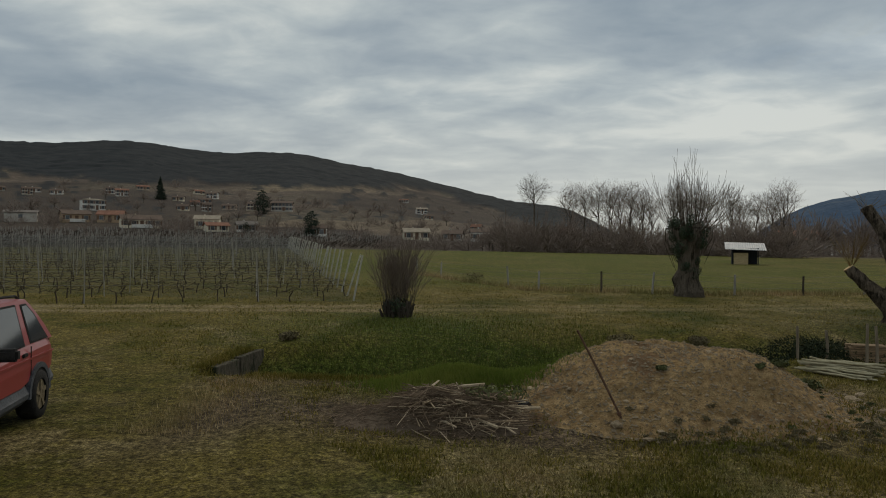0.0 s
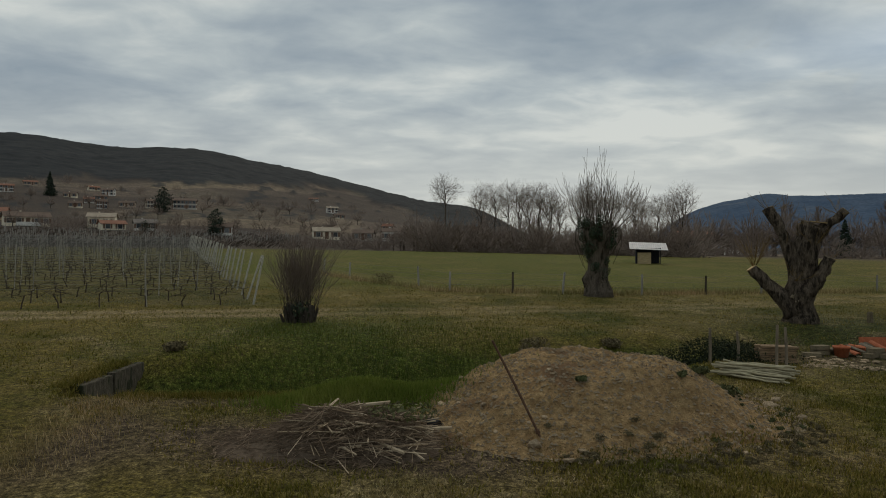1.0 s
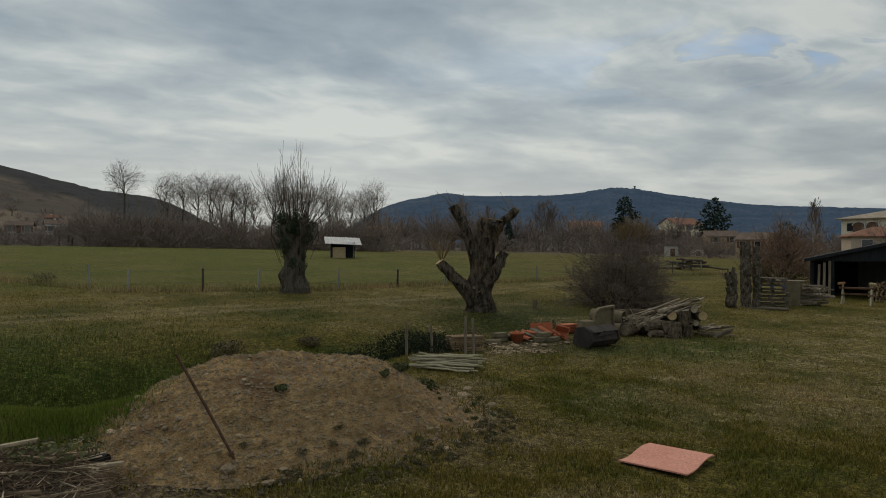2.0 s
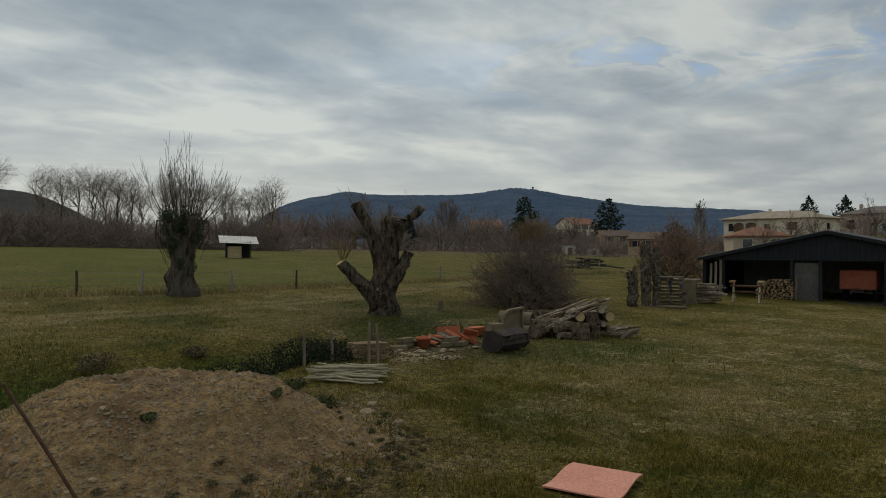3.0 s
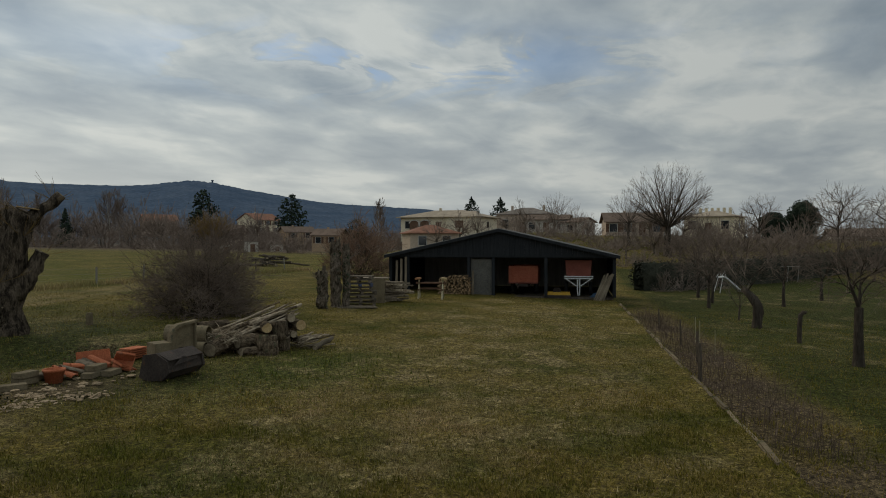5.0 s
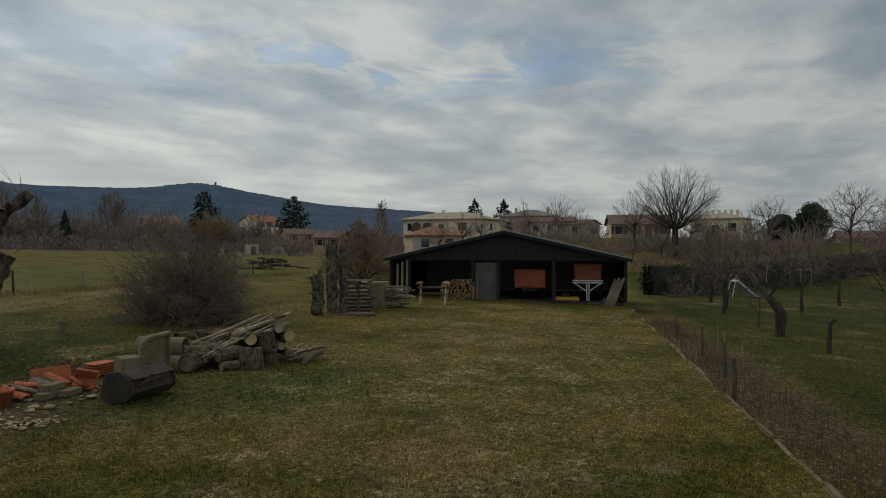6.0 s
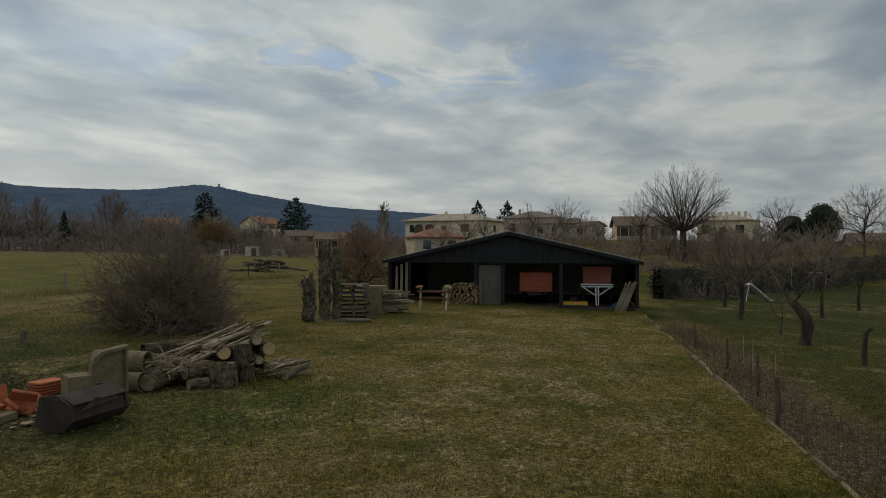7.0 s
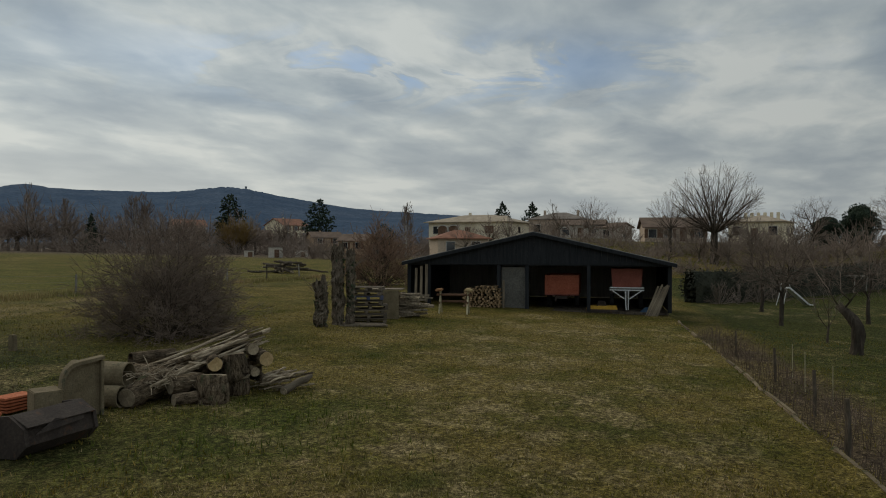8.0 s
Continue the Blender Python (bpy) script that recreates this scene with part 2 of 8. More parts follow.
TRIM = material("white_trim", (0.52, 0.49, 0.44), (0.6, 0.57, 0.52), 2, 0.7, 0.1, 8)


def glass_material():
    m = bpy.data.materials.new("window_glass")
    m.use_nodes = True
    b = m.node_tree.nodes["Principled BSDF"]
    b.inputs["Base Color"].default_value = (0.02, 0.024, 0.028, 1)
    b.inputs["Roughness"].default_value = 0.06
    b.inputs["Specular IOR Level"].default_value = 0.7
    return m


GLASS = glass_material()


# ---- mesh helpers ----
class Builder:
    """Collects vertices and faces of one mesh."""

    def __init__(self):
        self.v, self.f = [], []

    def add(self, verts, faces):
        o = len(self.v)
        self.v.extend([tuple(p) for p in verts])
        self.f.extend([tuple(i + o for i in f) for f in faces])
        return self

    def box(self, size, m=None, taper=1.0, bevel=0.0):
        x, y, z = (s / 2 for s in size)
        m = m or Matrix()
        if not bevel:
            vs = [(sx * x * (taper if sz > 0 else 1), sy * y * (taper if sz > 0 else 1), sz * z) for sz in (-1, 1) for sy in (-1, 1) for sx in (-1, 1)]
            fs = [(0, 2, 3, 1), (4, 5, 7, 6), (0, 1, 5, 4), (2, 6, 7, 3), (0, 4, 6, 2), (1, 3, 7, 5)]
            return self.add([m @ Vector(p) for p in vs], fs)
        bm = bmesh.new()
        bmesh.ops.create_cube(bm, size=1)
        for v in bm.verts:
            k = taper if v.co.z > 0 else 1
            v.co = (v.co.x * size[0] * k, v.co.y * size[1] * k, v.co.z * size[2])
        bmesh.ops.bevel(bm, geom=bm.edges[:], offset=bevel, segments=2, affect="EDGES")
        self.add([m @ v.co for v in bm.verts], [[v.index for v in f.verts] for f in bm.faces])
        bm.free()
        return self

    def tube(self, pts, radii, sides=6, cap=True, twist=None):
        """A tapered tube along pts."""
        pts = [Vector(p) for p in pts]
        vs, fs = [], []
        ref = None
        for i, p in enumerate(pts):
            d = (pts[min(i + 1, len(pts) - 1)] - pts[max(i - 1, 0)])
            d = d.normalized() if d.length > 1e-9 else Vector((0, 0, 1))
            if ref is None:
                ref = Vector((1, 0, 0)) if abs(d.x) < 0.8 else Vector((0, 1, 0))
            a = (ref - d * ref.dot(d)).normalized()
            ref = a
            b = d.cross(a)
            for k in range(sides):
                t = 2 * math.pi * k / sides
                rr = radii[i] * (1 if twist is None else twist(i, k))
                vs.append(p + (a * math.cos(t) + b * math.sin(t)) * rr)
        for i in range(len(pts) - 1):
            for k in range(sides):
                k2 = (k + 1) % sides
                fs.append((i * sides + k, i * sides + k2, (i + 1) * sides + k2, (i + 1) * sides + k))
        if cap:
            fs.append(tuple(reversed(range(sides))))
            fs.append(tuple(range((len(pts) - 1) * sides, len(pts) * sides)))
        return self.add(vs, fs)

    def prism(self, outline, depth, m=None):
        """An outline in x, z extruded along y from -depth/2 to depth/2."""
        m = m or Matrix()
        n = len(outline)
        vs = [m @ Vector((x, s * depth / 2, z)) for s in (-1, 1) for x, z in outline]
        fs = [tuple(range(n)), tuple(reversed(range(n, 2 * n)))] + [(i, i + n, (i + 1) % n + n, (i + 1) % n) for i in range(n)]
        return self.add(vs, fs)

    def mesh(self, name, mat, soft=False):
        me = bpy.data.meshes.new(name)
        me.from_pydata(self.v, [], self.f)
        if mat:
            me.materials.append(mat)
        if soft:
            me.polygons.foreach_set("use_smooth", np.ones(len(me.polygons), bool))
        me.update()
        return me


def part(name, b, mat, parent=None, label="", soft=False, m=None):
    """One mesh object, under a thing or a part."""
    ob = new(name, b.mesh(name, mat, soft) if isinstance(b, Builder) else b)
    if parent:
        ob.parent = parent
    if m is not None:
        ob.matrix_basis = m
    if label:
        ob["label"] = label
    return ob


def thing(name, m, label, category, group="", kind=""):
    ob = new(name)
    ob.empty_display_size = 0.2
    ob.matrix_basis = m
    return tagged(ob, label, category, group, kind)


def land(x, y):
    return float(terrain(x, y))


def on_land(x, y, rz=0, dz=0.0):
    return pose(x, y, land(x, y) + dz, 0, 0, rz)


# ---- the ground, one sheet to the horizon ----
def fractal(x, y, scale, octaves=4, seed=0):
    """Smooth value noise on arrays, 0 to 1."""
    out, amp, tot = np.zeros(np.shape(x)), 1.0, 0.0
    for o in range(octaves):
        fx, fy = x / scale * 2 ** o + 17.3 * (seed + o), y / scale * 2 ** o + 9.1 * (seed + 2 * o)
        ix, iy = np.floor(fx), np.floor(fy)
        ux, uy = fx - ix, fy - iy
        ux, uy = ux * ux * (3 - 2 * ux), uy * uy * (3 - 2 * uy)

        def h(a, b):
            s = np.sin(a * 127.1 + b * 311.7 + seed * 74.7) * 43758.5453
            return s - np.floor(s)
        out += amp * ((h(ix, iy) * (1 - ux) + h(ix + 1, iy) * ux) * (1 - uy) + (h(ix, iy + 1) * (1 - ux) + h(ix + 1, iy + 1) * ux) * uy)
        tot += amp
        amp *= 0.5
    return out / tot


def meadow_mask(x, y):
    r = np.hypot(x, y)
    return np.clip(smooth(29, 36, y - 0.2 * np.clip(x, 0, 60)) * (1 - smooth(110, 150, r)) * smooth(-1, 1, x + 7 + 0.36 * (y - 28)) * (1 - 0.65 * smooth(10, 30, x - 0.12 * y)) * (0.45 + 0.9 * fractal(x, y, 14, 3, 15)), 0, 1)


def zone_masks(x, y):
    """Bare soil, straw, lush grass, dark turf with ditch shade painted in; woodland, vines, wheel tracks."""
    r = np.hypot(x, y)
    az = np.degrees(np.arctan2(y, x))
    az = np.where(az < -90, az + 360, az)
    n1, n2, n3 = fractal(x, y, 3.2, 4, 1), fractal(x, y, 1.1, 4, 2), fractal(x, y, 9, 3, 3)
    yard = smooth(8.6, 11, x) * (1 - smooth(27, 36, x)) * bell(y - 0.36 * x, 6.0, 3.3)
    soil = 0.85 * np.exp(-(((x + 1.6) / 2.6) ** 4 + ((y - 9.5) / 1.15) ** 4)) + np.exp(-(((x - 2.4) / 3.4) ** 4 + ((y - 11) / 2.6) ** 4)) * 0.8
    soil = soil + 0.8 * np.exp(-(((x + 4.3) / 0.5) ** 2 + ((y - 9.6) / 2.2) ** 2))
    s = kerb_side(x, y)
    soil = soil + 0.8 * smooth(0.05, 0.3, s) * (1 - smooth(1.6, 2.6, s)) * smooth(6, 9, x) * (1 - smooth(31, 36, x))
    soil = soil + 0.7 * np.exp(-(((x - 8.6) / 2.0) ** 2 + ((y - 15.9) / 1.0) ** 2))
    soil = np.clip(soil * (0.35 + 1.3 * n2), 0, 1)
    lip = bell(y - ditch_line(np.clip(x, -7, 9)), -1.35, 0.4) * smooth(-5.7, -5.2, x) * smooth(-1.6, -2.4, x)
    # bare earth on the lip and ditch bottom; the bottom's also stands for shade
    soil = np.maximum(soil, np.clip(0.75 * lip * (0.5 + n1) + 0.6 * smooth(0.95, 1.2, ditch(x, y)) * (0.5 + n1), 0, 1))
    straw = np.clip(yard * (0.45 + 0.9 * smooth(0.42, 0.60, n1)) + 0.75 * smooth(0.5, 0.66, n2) * smooth(0.45, 0.6, n3) * (r < 60) + 0.25 * bell(y, 6.0, 2.2) * smooth(7, 4, x) * smooth(0.45, 0.6, n1), 0, 1)
    lush = np.clip(smooth(0.1, 0.6, ditch(x, y)) + bell(x + 3.4, 0, 3.5) * bell(y, 19, 3) + 0.9 * bell(x + 1.0, 0, 1.3) * bell(y, 11.4, 0.7) + 0.85 * bell(x, 12.3, 2.6) * bell(y, 14.2, 1.7), 0, 1)
    meadow = smooth(29, 36, y - 0.2 * np.clip(x, 0, 60)) * (r < 130) * (x > -8 - 0.36 * (y - 28))
    orchard = smooth(1.6, 3.0, s) * (r < 75)
    straw = np.clip(straw + 0.8 * bell(x, 12.6, 2.4) * bell(y, 11.9, 1.5) * (0.3 + 1.2 * smooth(0.42, 0.6, n2)) + 0.5 * bell(x, 8.4, 1.8) * bell(y, 9.6, 0.9) + 0.6 * bell(x, 0.5, 1.8) * bell(y, 7.9, 0.9), 0, 1)
    lush = np.clip(np.maximum(lush, orchard * 0.15) * (0.7 + 0.8 * n1), 0, 1)
    straw = straw * (1 - meadow)
    # the wood's lower edge on the hill, in degrees above the horizon by compass direction
    rise = np.degrees(np.arctan2(terrain(x, y) - 2.6, r))
    edge = 5.6 - 0.55 * bell(az, 121.8, 2.6) + 1.2 * bell(az, 113.5, 3.6) - 0.5 * bell(az, 106.5, 2.5)
    edge = np.minimum(edge, 5.2 - 0.3 * np.maximum(0, 99 - az))
    wood = smooth(-0.1, 0.1, rise - edge + 1.1 * (fractal(az * 10, rise * 16, 14, 4, 7) - 0.5)) * (r > 380)
    copse = smooth(0.66, 0.70, fractal(az * 10, rise * 22, 7, 3, 17)) * (r > 300) * smooth(82, 90, az)
    wood = np.maximum(wood, 0.85 * copse)
    vine = smooth(0.42, 0.58, fractal(x, y, 120, 2, 9)) * (r > 100) * smooth(80, 88, az)
    parcel = (r > 105) * (r < 245) * smooth(101, 104, az)
    vine = np.clip(np.maximum(vine, parcel), 0, 1)
    ty = 21.2 + 0.27 * (x + 11.4) + 0.012 * np.clip(x - 5, 0, 60) ** 2
    track = (bell(y - ty, -0.62, 0.36) + bell(y - ty, 0.62, 0.36)) * (0.5 + 1.1 * n1) * np.where(x < -3.5, 1.5, 0.6) * (r < 70)
    inrow = (x > -60) * (y > 24.6) * (y < 140) * (x < -6 - 0.36 * (y - 25))
    strip = inrow * 0.9
    # darker turf by zone; the ditch term paints the shade at its bottom
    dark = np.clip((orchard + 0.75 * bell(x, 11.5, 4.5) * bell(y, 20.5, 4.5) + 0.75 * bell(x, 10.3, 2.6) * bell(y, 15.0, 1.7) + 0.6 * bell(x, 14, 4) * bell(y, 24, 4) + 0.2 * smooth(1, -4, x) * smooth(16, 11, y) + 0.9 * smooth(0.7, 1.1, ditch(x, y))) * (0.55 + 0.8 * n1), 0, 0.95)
    return np.stack([soil, straw, lush, dark], -1), np.stack([wood, vine, np.clip(track, 0, 1), np.ones_like(x)], -1), strip


def roll(x, y):
    """The small unevenness of the turf."""
    return 0.07 * (fractal(x, y, 1.7, 2, 11) - 0.5) * smooth(900, 40, np.hypot(x, y))


def ground_material():
    m = bpy.data.materials.new("grassland")
    m.use_nodes = True
    nt = m.node_tree
    n, l = nt.nodes, nt.links
    b = n["Principled BSDF"]
    geo = n.new("ShaderNodeNewGeometry").outputs["Position"]

    def tex(s, det=6.0, rough=0.65):
        t = n.new("ShaderNodeTexNoise")
        t.inputs["Scale"].default_value, t.inputs["Detail"].default_value, t.inputs["Roughness"].default_value = s, det, rough
        l.new(geo, t.inputs["Vector"])
        return t.outputs[0]

    def ramp(src, stops):
        r = n.new("ShaderNodeValToRGB")
        e = r.color_ramp.elements
        e[0].position, e[0].color = stops[0][0], (*stops[0][1], 1)
        e[1].position, e[1].color = stops[-1][0], (*stops[-1][1], 1)
        for p, c in stops[1:-1]:
            e.new(p).color = (*c, 1)
        l.new(src, r.inputs[0])
        return r.outputs[0]

    def mix(fac, a, z, blend="MIX"):
        x = n.new("ShaderNodeMixRGB")
        x.blend_type = blend
        for i, v in enumerate((fac, a, z)):
            if isinstance(v, (int, float)):
                x.inputs[i].default_value = v
            elif isinstance(v, tuple):
                x.inputs[i].default_value = (*v, 1)
            else:
                l.new(v, x.inputs[i])
        return x.outputs[0]

    def attr(name):
        a = n.new("ShaderNodeVertexColor")
        a.layer_name = name
        s = n.new("ShaderNodeSeparateColor")
        l.new(a.outputs[0], s.inputs[0])
        return [*s.outputs][:3] + [a.outputs[1]]

    near, far, rows = attr("near"), attr("far"), attr("rows")
    patch, tuft, blade = tex(0.33, 9, 0.68), tex(7.0, 7, 0.75), tex(34, 5, 0.8)
    grass = ramp(patch, [(0.34, (0.048, 0.054, 0.007)), (0.45, (0.088, 0.077, 0.012)), (0.54, (0.130, 0.098, 0.022)), (0.66, (0.165, 0.130, 0.036))])
    lush = ramp(tuft, [(0.38, (0.038, 0.055, 0.009)), (0.62, (0.086, 0.105, 0.018))])
    straw = ramp(tuft, [(0.35, (0.12, 0.09, 0.036)), (0.65, (0.30, 0.24, 0.12))])
    soil = ramp(tuft, [(0.35, (0.052, 0.037, 0.024)), (0.65, (0.135, 0.098, 0.061))])
    col = mix(near[2], grass, lush)
    # dark turf, and the ditch's shade as colour
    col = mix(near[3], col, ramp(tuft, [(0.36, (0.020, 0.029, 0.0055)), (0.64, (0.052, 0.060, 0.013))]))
    flecks = n.new("ShaderNodeMath")
    flecks.operation = "MULTIPLY"
    l.new(near[1], flecks.inputs[0])
    l.new(ramp(tex(0.85, 10, 0.78), [(0.48, (0.10, 0.10, 0.10)), (0.58, (1, 1, 1))]), flecks.inputs[1])
    col = mix(flecks.outputs[0], col, straw)
    col = mix(ramp(tex(5.5, 5), [(0.54, (0, 0, 0)), (0.66, (0.65, 0.65, 0.65))]), col, (0.10, 0.078, 0.025))
    col = mix(rows[0], col, ramp(tex(0.9, 5), [(0.4, (0.058, 0.060, 0.017)), (0.6, (0.115, 0.094, 0.035))]))
    col = mix(near[0], col, soil)
    col = mix(rows[2], col, mix(ramp(tex(0.16, 5), [(0.5, (0, 0, 0)), (0.68, (0.7, 0.7, 0.7))]), ramp(tuft, [(0.35, (0.058, 0.072, 0.009)), (0.65, (0.105, 0.110, 0.015))]), (0.145, 0.12, 0.036)))
    col = mix(far[2], col, (0.24, 0.185, 0.095))
    hill = ramp(tex(0.012, 5), [(0.35, (0.066, 0.052, 0.034)), (0.5, (0.056, 0.050, 0.028)), (0.65, (0.088, 0.068, 0.043))])
    cells = n.new("ShaderNodeTexVoronoi")
    cells.inputs["Scale"].default_value = 0.022
    lie = n.new("ShaderNodeMapping")
    lie.inputs["Rotation"].default_value = (0, 0, radians(-20))
    lie.inputs["Scale"].default_value = (1, 0.3, 0.3)
    l.new(geo, lie.inputs[0])
    l.new(lie.outputs[0], cells.inputs["Vector"])
    shade = n.new("ShaderNodeSeparateColor")
    l.new(cells.outputs["Color"], shade.inputs[0])
    hill = mix(0.75, hill, ramp(shade.outputs[0], [(0.0, (0.066, 0.056, 0.04)), (0.3, (0.094, 0.068, 0.054)), (0.6, (0.076, 0.06, 0.045)), (0.8, (0.108, 0.08, 0.06)), (1.0, (0.16, 0.122, 0.08))]))
    hill = mix(1.0, hill, ramp(tex(0.12, 5, 0.7), [(0.38, (0.85, 0.85, 0.85)), (0.62, (1.75, 1.75, 1.75))]), "MULTIPLY")
    hillmask = n.new("ShaderNodeMath")
    hillmask.operation = "MAXIMUM"
    l.new(far[1], hillmask.inputs[0])
    l.new(rows[1], hillmask.inputs[1])
    col = mix(rows[1], col, hill)
    col = mix(far[1], col, ramp(tex(0.02, 4), [(0.4, (0.050, 0.038, 0.031)), (0.6, (0.075, 0.058, 0.044))]))
    col = mix(far[0], col, ramp(tex(0.03, 6, 0.7), [(0.38, (0.010, 0.014, 0.017)), (0.6, (0.026, 0.029, 0.031))]))
    speck = tex(19, 4, 0.8)
    dry = n.new("ShaderNodeMath")
    dry.operation = "MULTIPLY"
    l.new(ramp(speck, [(0.54, (0, 0, 0)), (0.59, (1, 1, 1))]), dry.inputs[0])
    l.new(ramp(patch, [(0.40, (0.12, 0.12, 0.12)), (0.62, (0.8, 0.8, 0.8))]), dry.inputs[1])
    grassy = n.new("ShaderNodeMath")
    grassy.operation = "SUBTRACT"
    l.new(dry.outputs[0], grassy.inputs[0])
    l.new(rows[1], grassy.inputs[1])
    grassy.use_clamp = True
    lusher = n.new("ShaderNodeMath")
    lusher.operation, lusher.use_clamp = "MAXIMUM", True
    l.new(near[2], lusher.inputs[0])
    l.new(near[3], lusher.inputs[1])
    bare = n.new("ShaderNodeMath")
    bare.operation, bare.use_clamp = "MULTIPLY_ADD", True
    l.new(lusher.outputs[0], bare.inputs[0])
    bare.inputs[1].default_value, bare.inputs[2].default_value = -0.85, 1.0
    thin = n.new("ShaderNodeMath")
    thin.operation = "MULTIPLY"
    l.new(grassy.outputs[0], thin.inputs[0])
    l.new(bare.outputs[0], thin.inputs[1])
    col = mix(thin.outputs[0], col, (0.22, 0.175, 0.08))
    clod = ramp(tex(15, 4, 0.8), [(0.40, (0.46, 0.46, 0.46)), (0.60, (1.42, 1.42, 1.42))])
    col = mix(1.0, col, clod, "MULTIPLY")
    col = mix(1.0, col, ramp(blade, [(0.36, (0.28, 0.28, 0.28)), (0.64, (1.7, 1.7, 1.7))]), "MULTIPLY")
    col = mix(1.0, col, ramp(tuft, [(0.37, (0.6, 0.6, 0.6)), (0.63, (1.36, 1.36, 1.36))]), "MULTIPLY")
    l.new(col, b.inputs["Base Color"])
    b.inputs["Roughness"].default_value, b.inputs["Specular IOR Level"].default_value = 0.95, 0.08
    bp = n.new("ShaderNodeBump")
    bp.inputs["Strength"].default_value, bp.inputs["Distance"].default_value = 1.0, 0.06
    l.new(mix(0.6, blade, tuft), bp.inputs["Height"])
    l.new(bp.outputs[0], b.inputs["Normal"])
    return m


def build_ground():
    az = np.concatenate([np.arange(-14, 140, 0.36), np.arange(140, 346, 5.0)])
    rad = np.concatenate([[0.02], 1.2 * 1.0155 ** np.arange(0, 548)])
    A, R = np.meshgrid(np.radians(az), rad)
    X, Y = R * np.cos(A), R * np.sin(A)
    Z = terrain(X, Y)
    Z = Z + roll(X, Y)
    Z = Z + (4.0 * (fractal(X, Y, 160, 3, 13) - 0.5)) * smooth(300, 900, R)
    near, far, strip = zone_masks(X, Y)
    Z = Z + far[..., 0] * (4 + 5 * (fractal(X, Y, 12, 2, 21) - 0.5)) * smooth(500, 900, R)
    nr, na = X.shape
    verts = np.stack([X, Y, Z], -1).reshape(-1, 3)
    i, j = np.meshgrid(np.arange(nr - 1), np.arange(na), indexing="ij")
    j2 = (j + 1) % na
    faces = np.stack([i * na + j, (i + 1) * na + j, (i + 1) * na + j2, i * na + j2], -1).reshape(-1, 4)
    me = bpy.data.meshes.new("ground")
    me.vertices.add(len(verts))
    me.vertices.foreach_set("co", verts.ravel())
    me.loops.add(faces.size)
    me.loops.foreach_set("vertex_index", faces.ravel())
    me.polygons.add(len(faces))
    me.polygons.foreach_set("loop_start", np.arange(0, faces.size, 4))
    me.update(calc_edges=True)
    me.polygons.foreach_set("use_smooth", np.ones(len(faces), bool))
    hillmask = smooth(105, 160, R)
    rows = np.stack([strip, hillmask, meadow_mask(X, Y), strip * 0 + 1], -1)
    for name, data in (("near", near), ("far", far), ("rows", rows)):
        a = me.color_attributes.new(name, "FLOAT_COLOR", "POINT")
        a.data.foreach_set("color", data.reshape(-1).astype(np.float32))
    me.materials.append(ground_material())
    tagged(new("ground", me), "rough winter grass with straw, soil and wheel tracks", "ground", kind="structure")


build_ground()


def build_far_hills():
    """The long ridge on the horizon, its blue haze put into the base colour."""
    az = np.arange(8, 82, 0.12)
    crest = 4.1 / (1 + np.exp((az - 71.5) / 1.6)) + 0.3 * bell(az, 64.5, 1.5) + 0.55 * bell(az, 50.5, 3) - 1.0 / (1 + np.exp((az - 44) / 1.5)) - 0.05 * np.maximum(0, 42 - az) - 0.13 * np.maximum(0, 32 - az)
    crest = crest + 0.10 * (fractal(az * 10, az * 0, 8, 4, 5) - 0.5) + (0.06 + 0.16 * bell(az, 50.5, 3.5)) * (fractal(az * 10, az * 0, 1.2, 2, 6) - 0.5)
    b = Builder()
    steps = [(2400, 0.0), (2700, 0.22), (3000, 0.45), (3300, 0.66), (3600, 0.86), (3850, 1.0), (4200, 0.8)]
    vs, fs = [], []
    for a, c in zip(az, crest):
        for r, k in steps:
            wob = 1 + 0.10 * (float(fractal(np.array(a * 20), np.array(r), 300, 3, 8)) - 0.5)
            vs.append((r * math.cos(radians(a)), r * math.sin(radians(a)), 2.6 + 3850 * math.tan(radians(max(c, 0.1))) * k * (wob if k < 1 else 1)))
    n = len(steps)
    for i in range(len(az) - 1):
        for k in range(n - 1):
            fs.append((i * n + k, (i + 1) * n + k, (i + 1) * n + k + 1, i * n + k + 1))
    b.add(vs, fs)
    # woods tinted blue: the haze of distance is painted into the colour
    m = material("haze_tinted_woods", (0.062, 0.092, 0.14), (0.088, 0.118, 0.165), 0.006, 1.0, 0, 10, spec=0.0, spots=(0.11, 0.132, 0.165), spot_scale=0.004, spot_cut=0.62)
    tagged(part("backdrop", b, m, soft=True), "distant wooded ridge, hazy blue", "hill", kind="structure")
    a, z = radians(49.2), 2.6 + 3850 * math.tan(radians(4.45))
    t = thing("far_tower", pose(3850 * math.cos(a), 3850 * math.sin(a), z), "small tower on the distant ridge, tinted hazy blue", "tower")
    # the tower wears the same painted haze as the ridge
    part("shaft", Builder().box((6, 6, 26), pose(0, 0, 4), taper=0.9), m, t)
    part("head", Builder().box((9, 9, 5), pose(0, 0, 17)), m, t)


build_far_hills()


# ---- trees ----
def turn_about(d, angle, rng):
    """d bent by angle radians towards a random side."""
    side = d.orthogonal().normalized()
    side.rotate(Matrix.Rotation(rng.uniform(0, 2 * math.pi), 3, d))
    return (d * math.cos(angle) + side * math.sin(angle)).normalized()


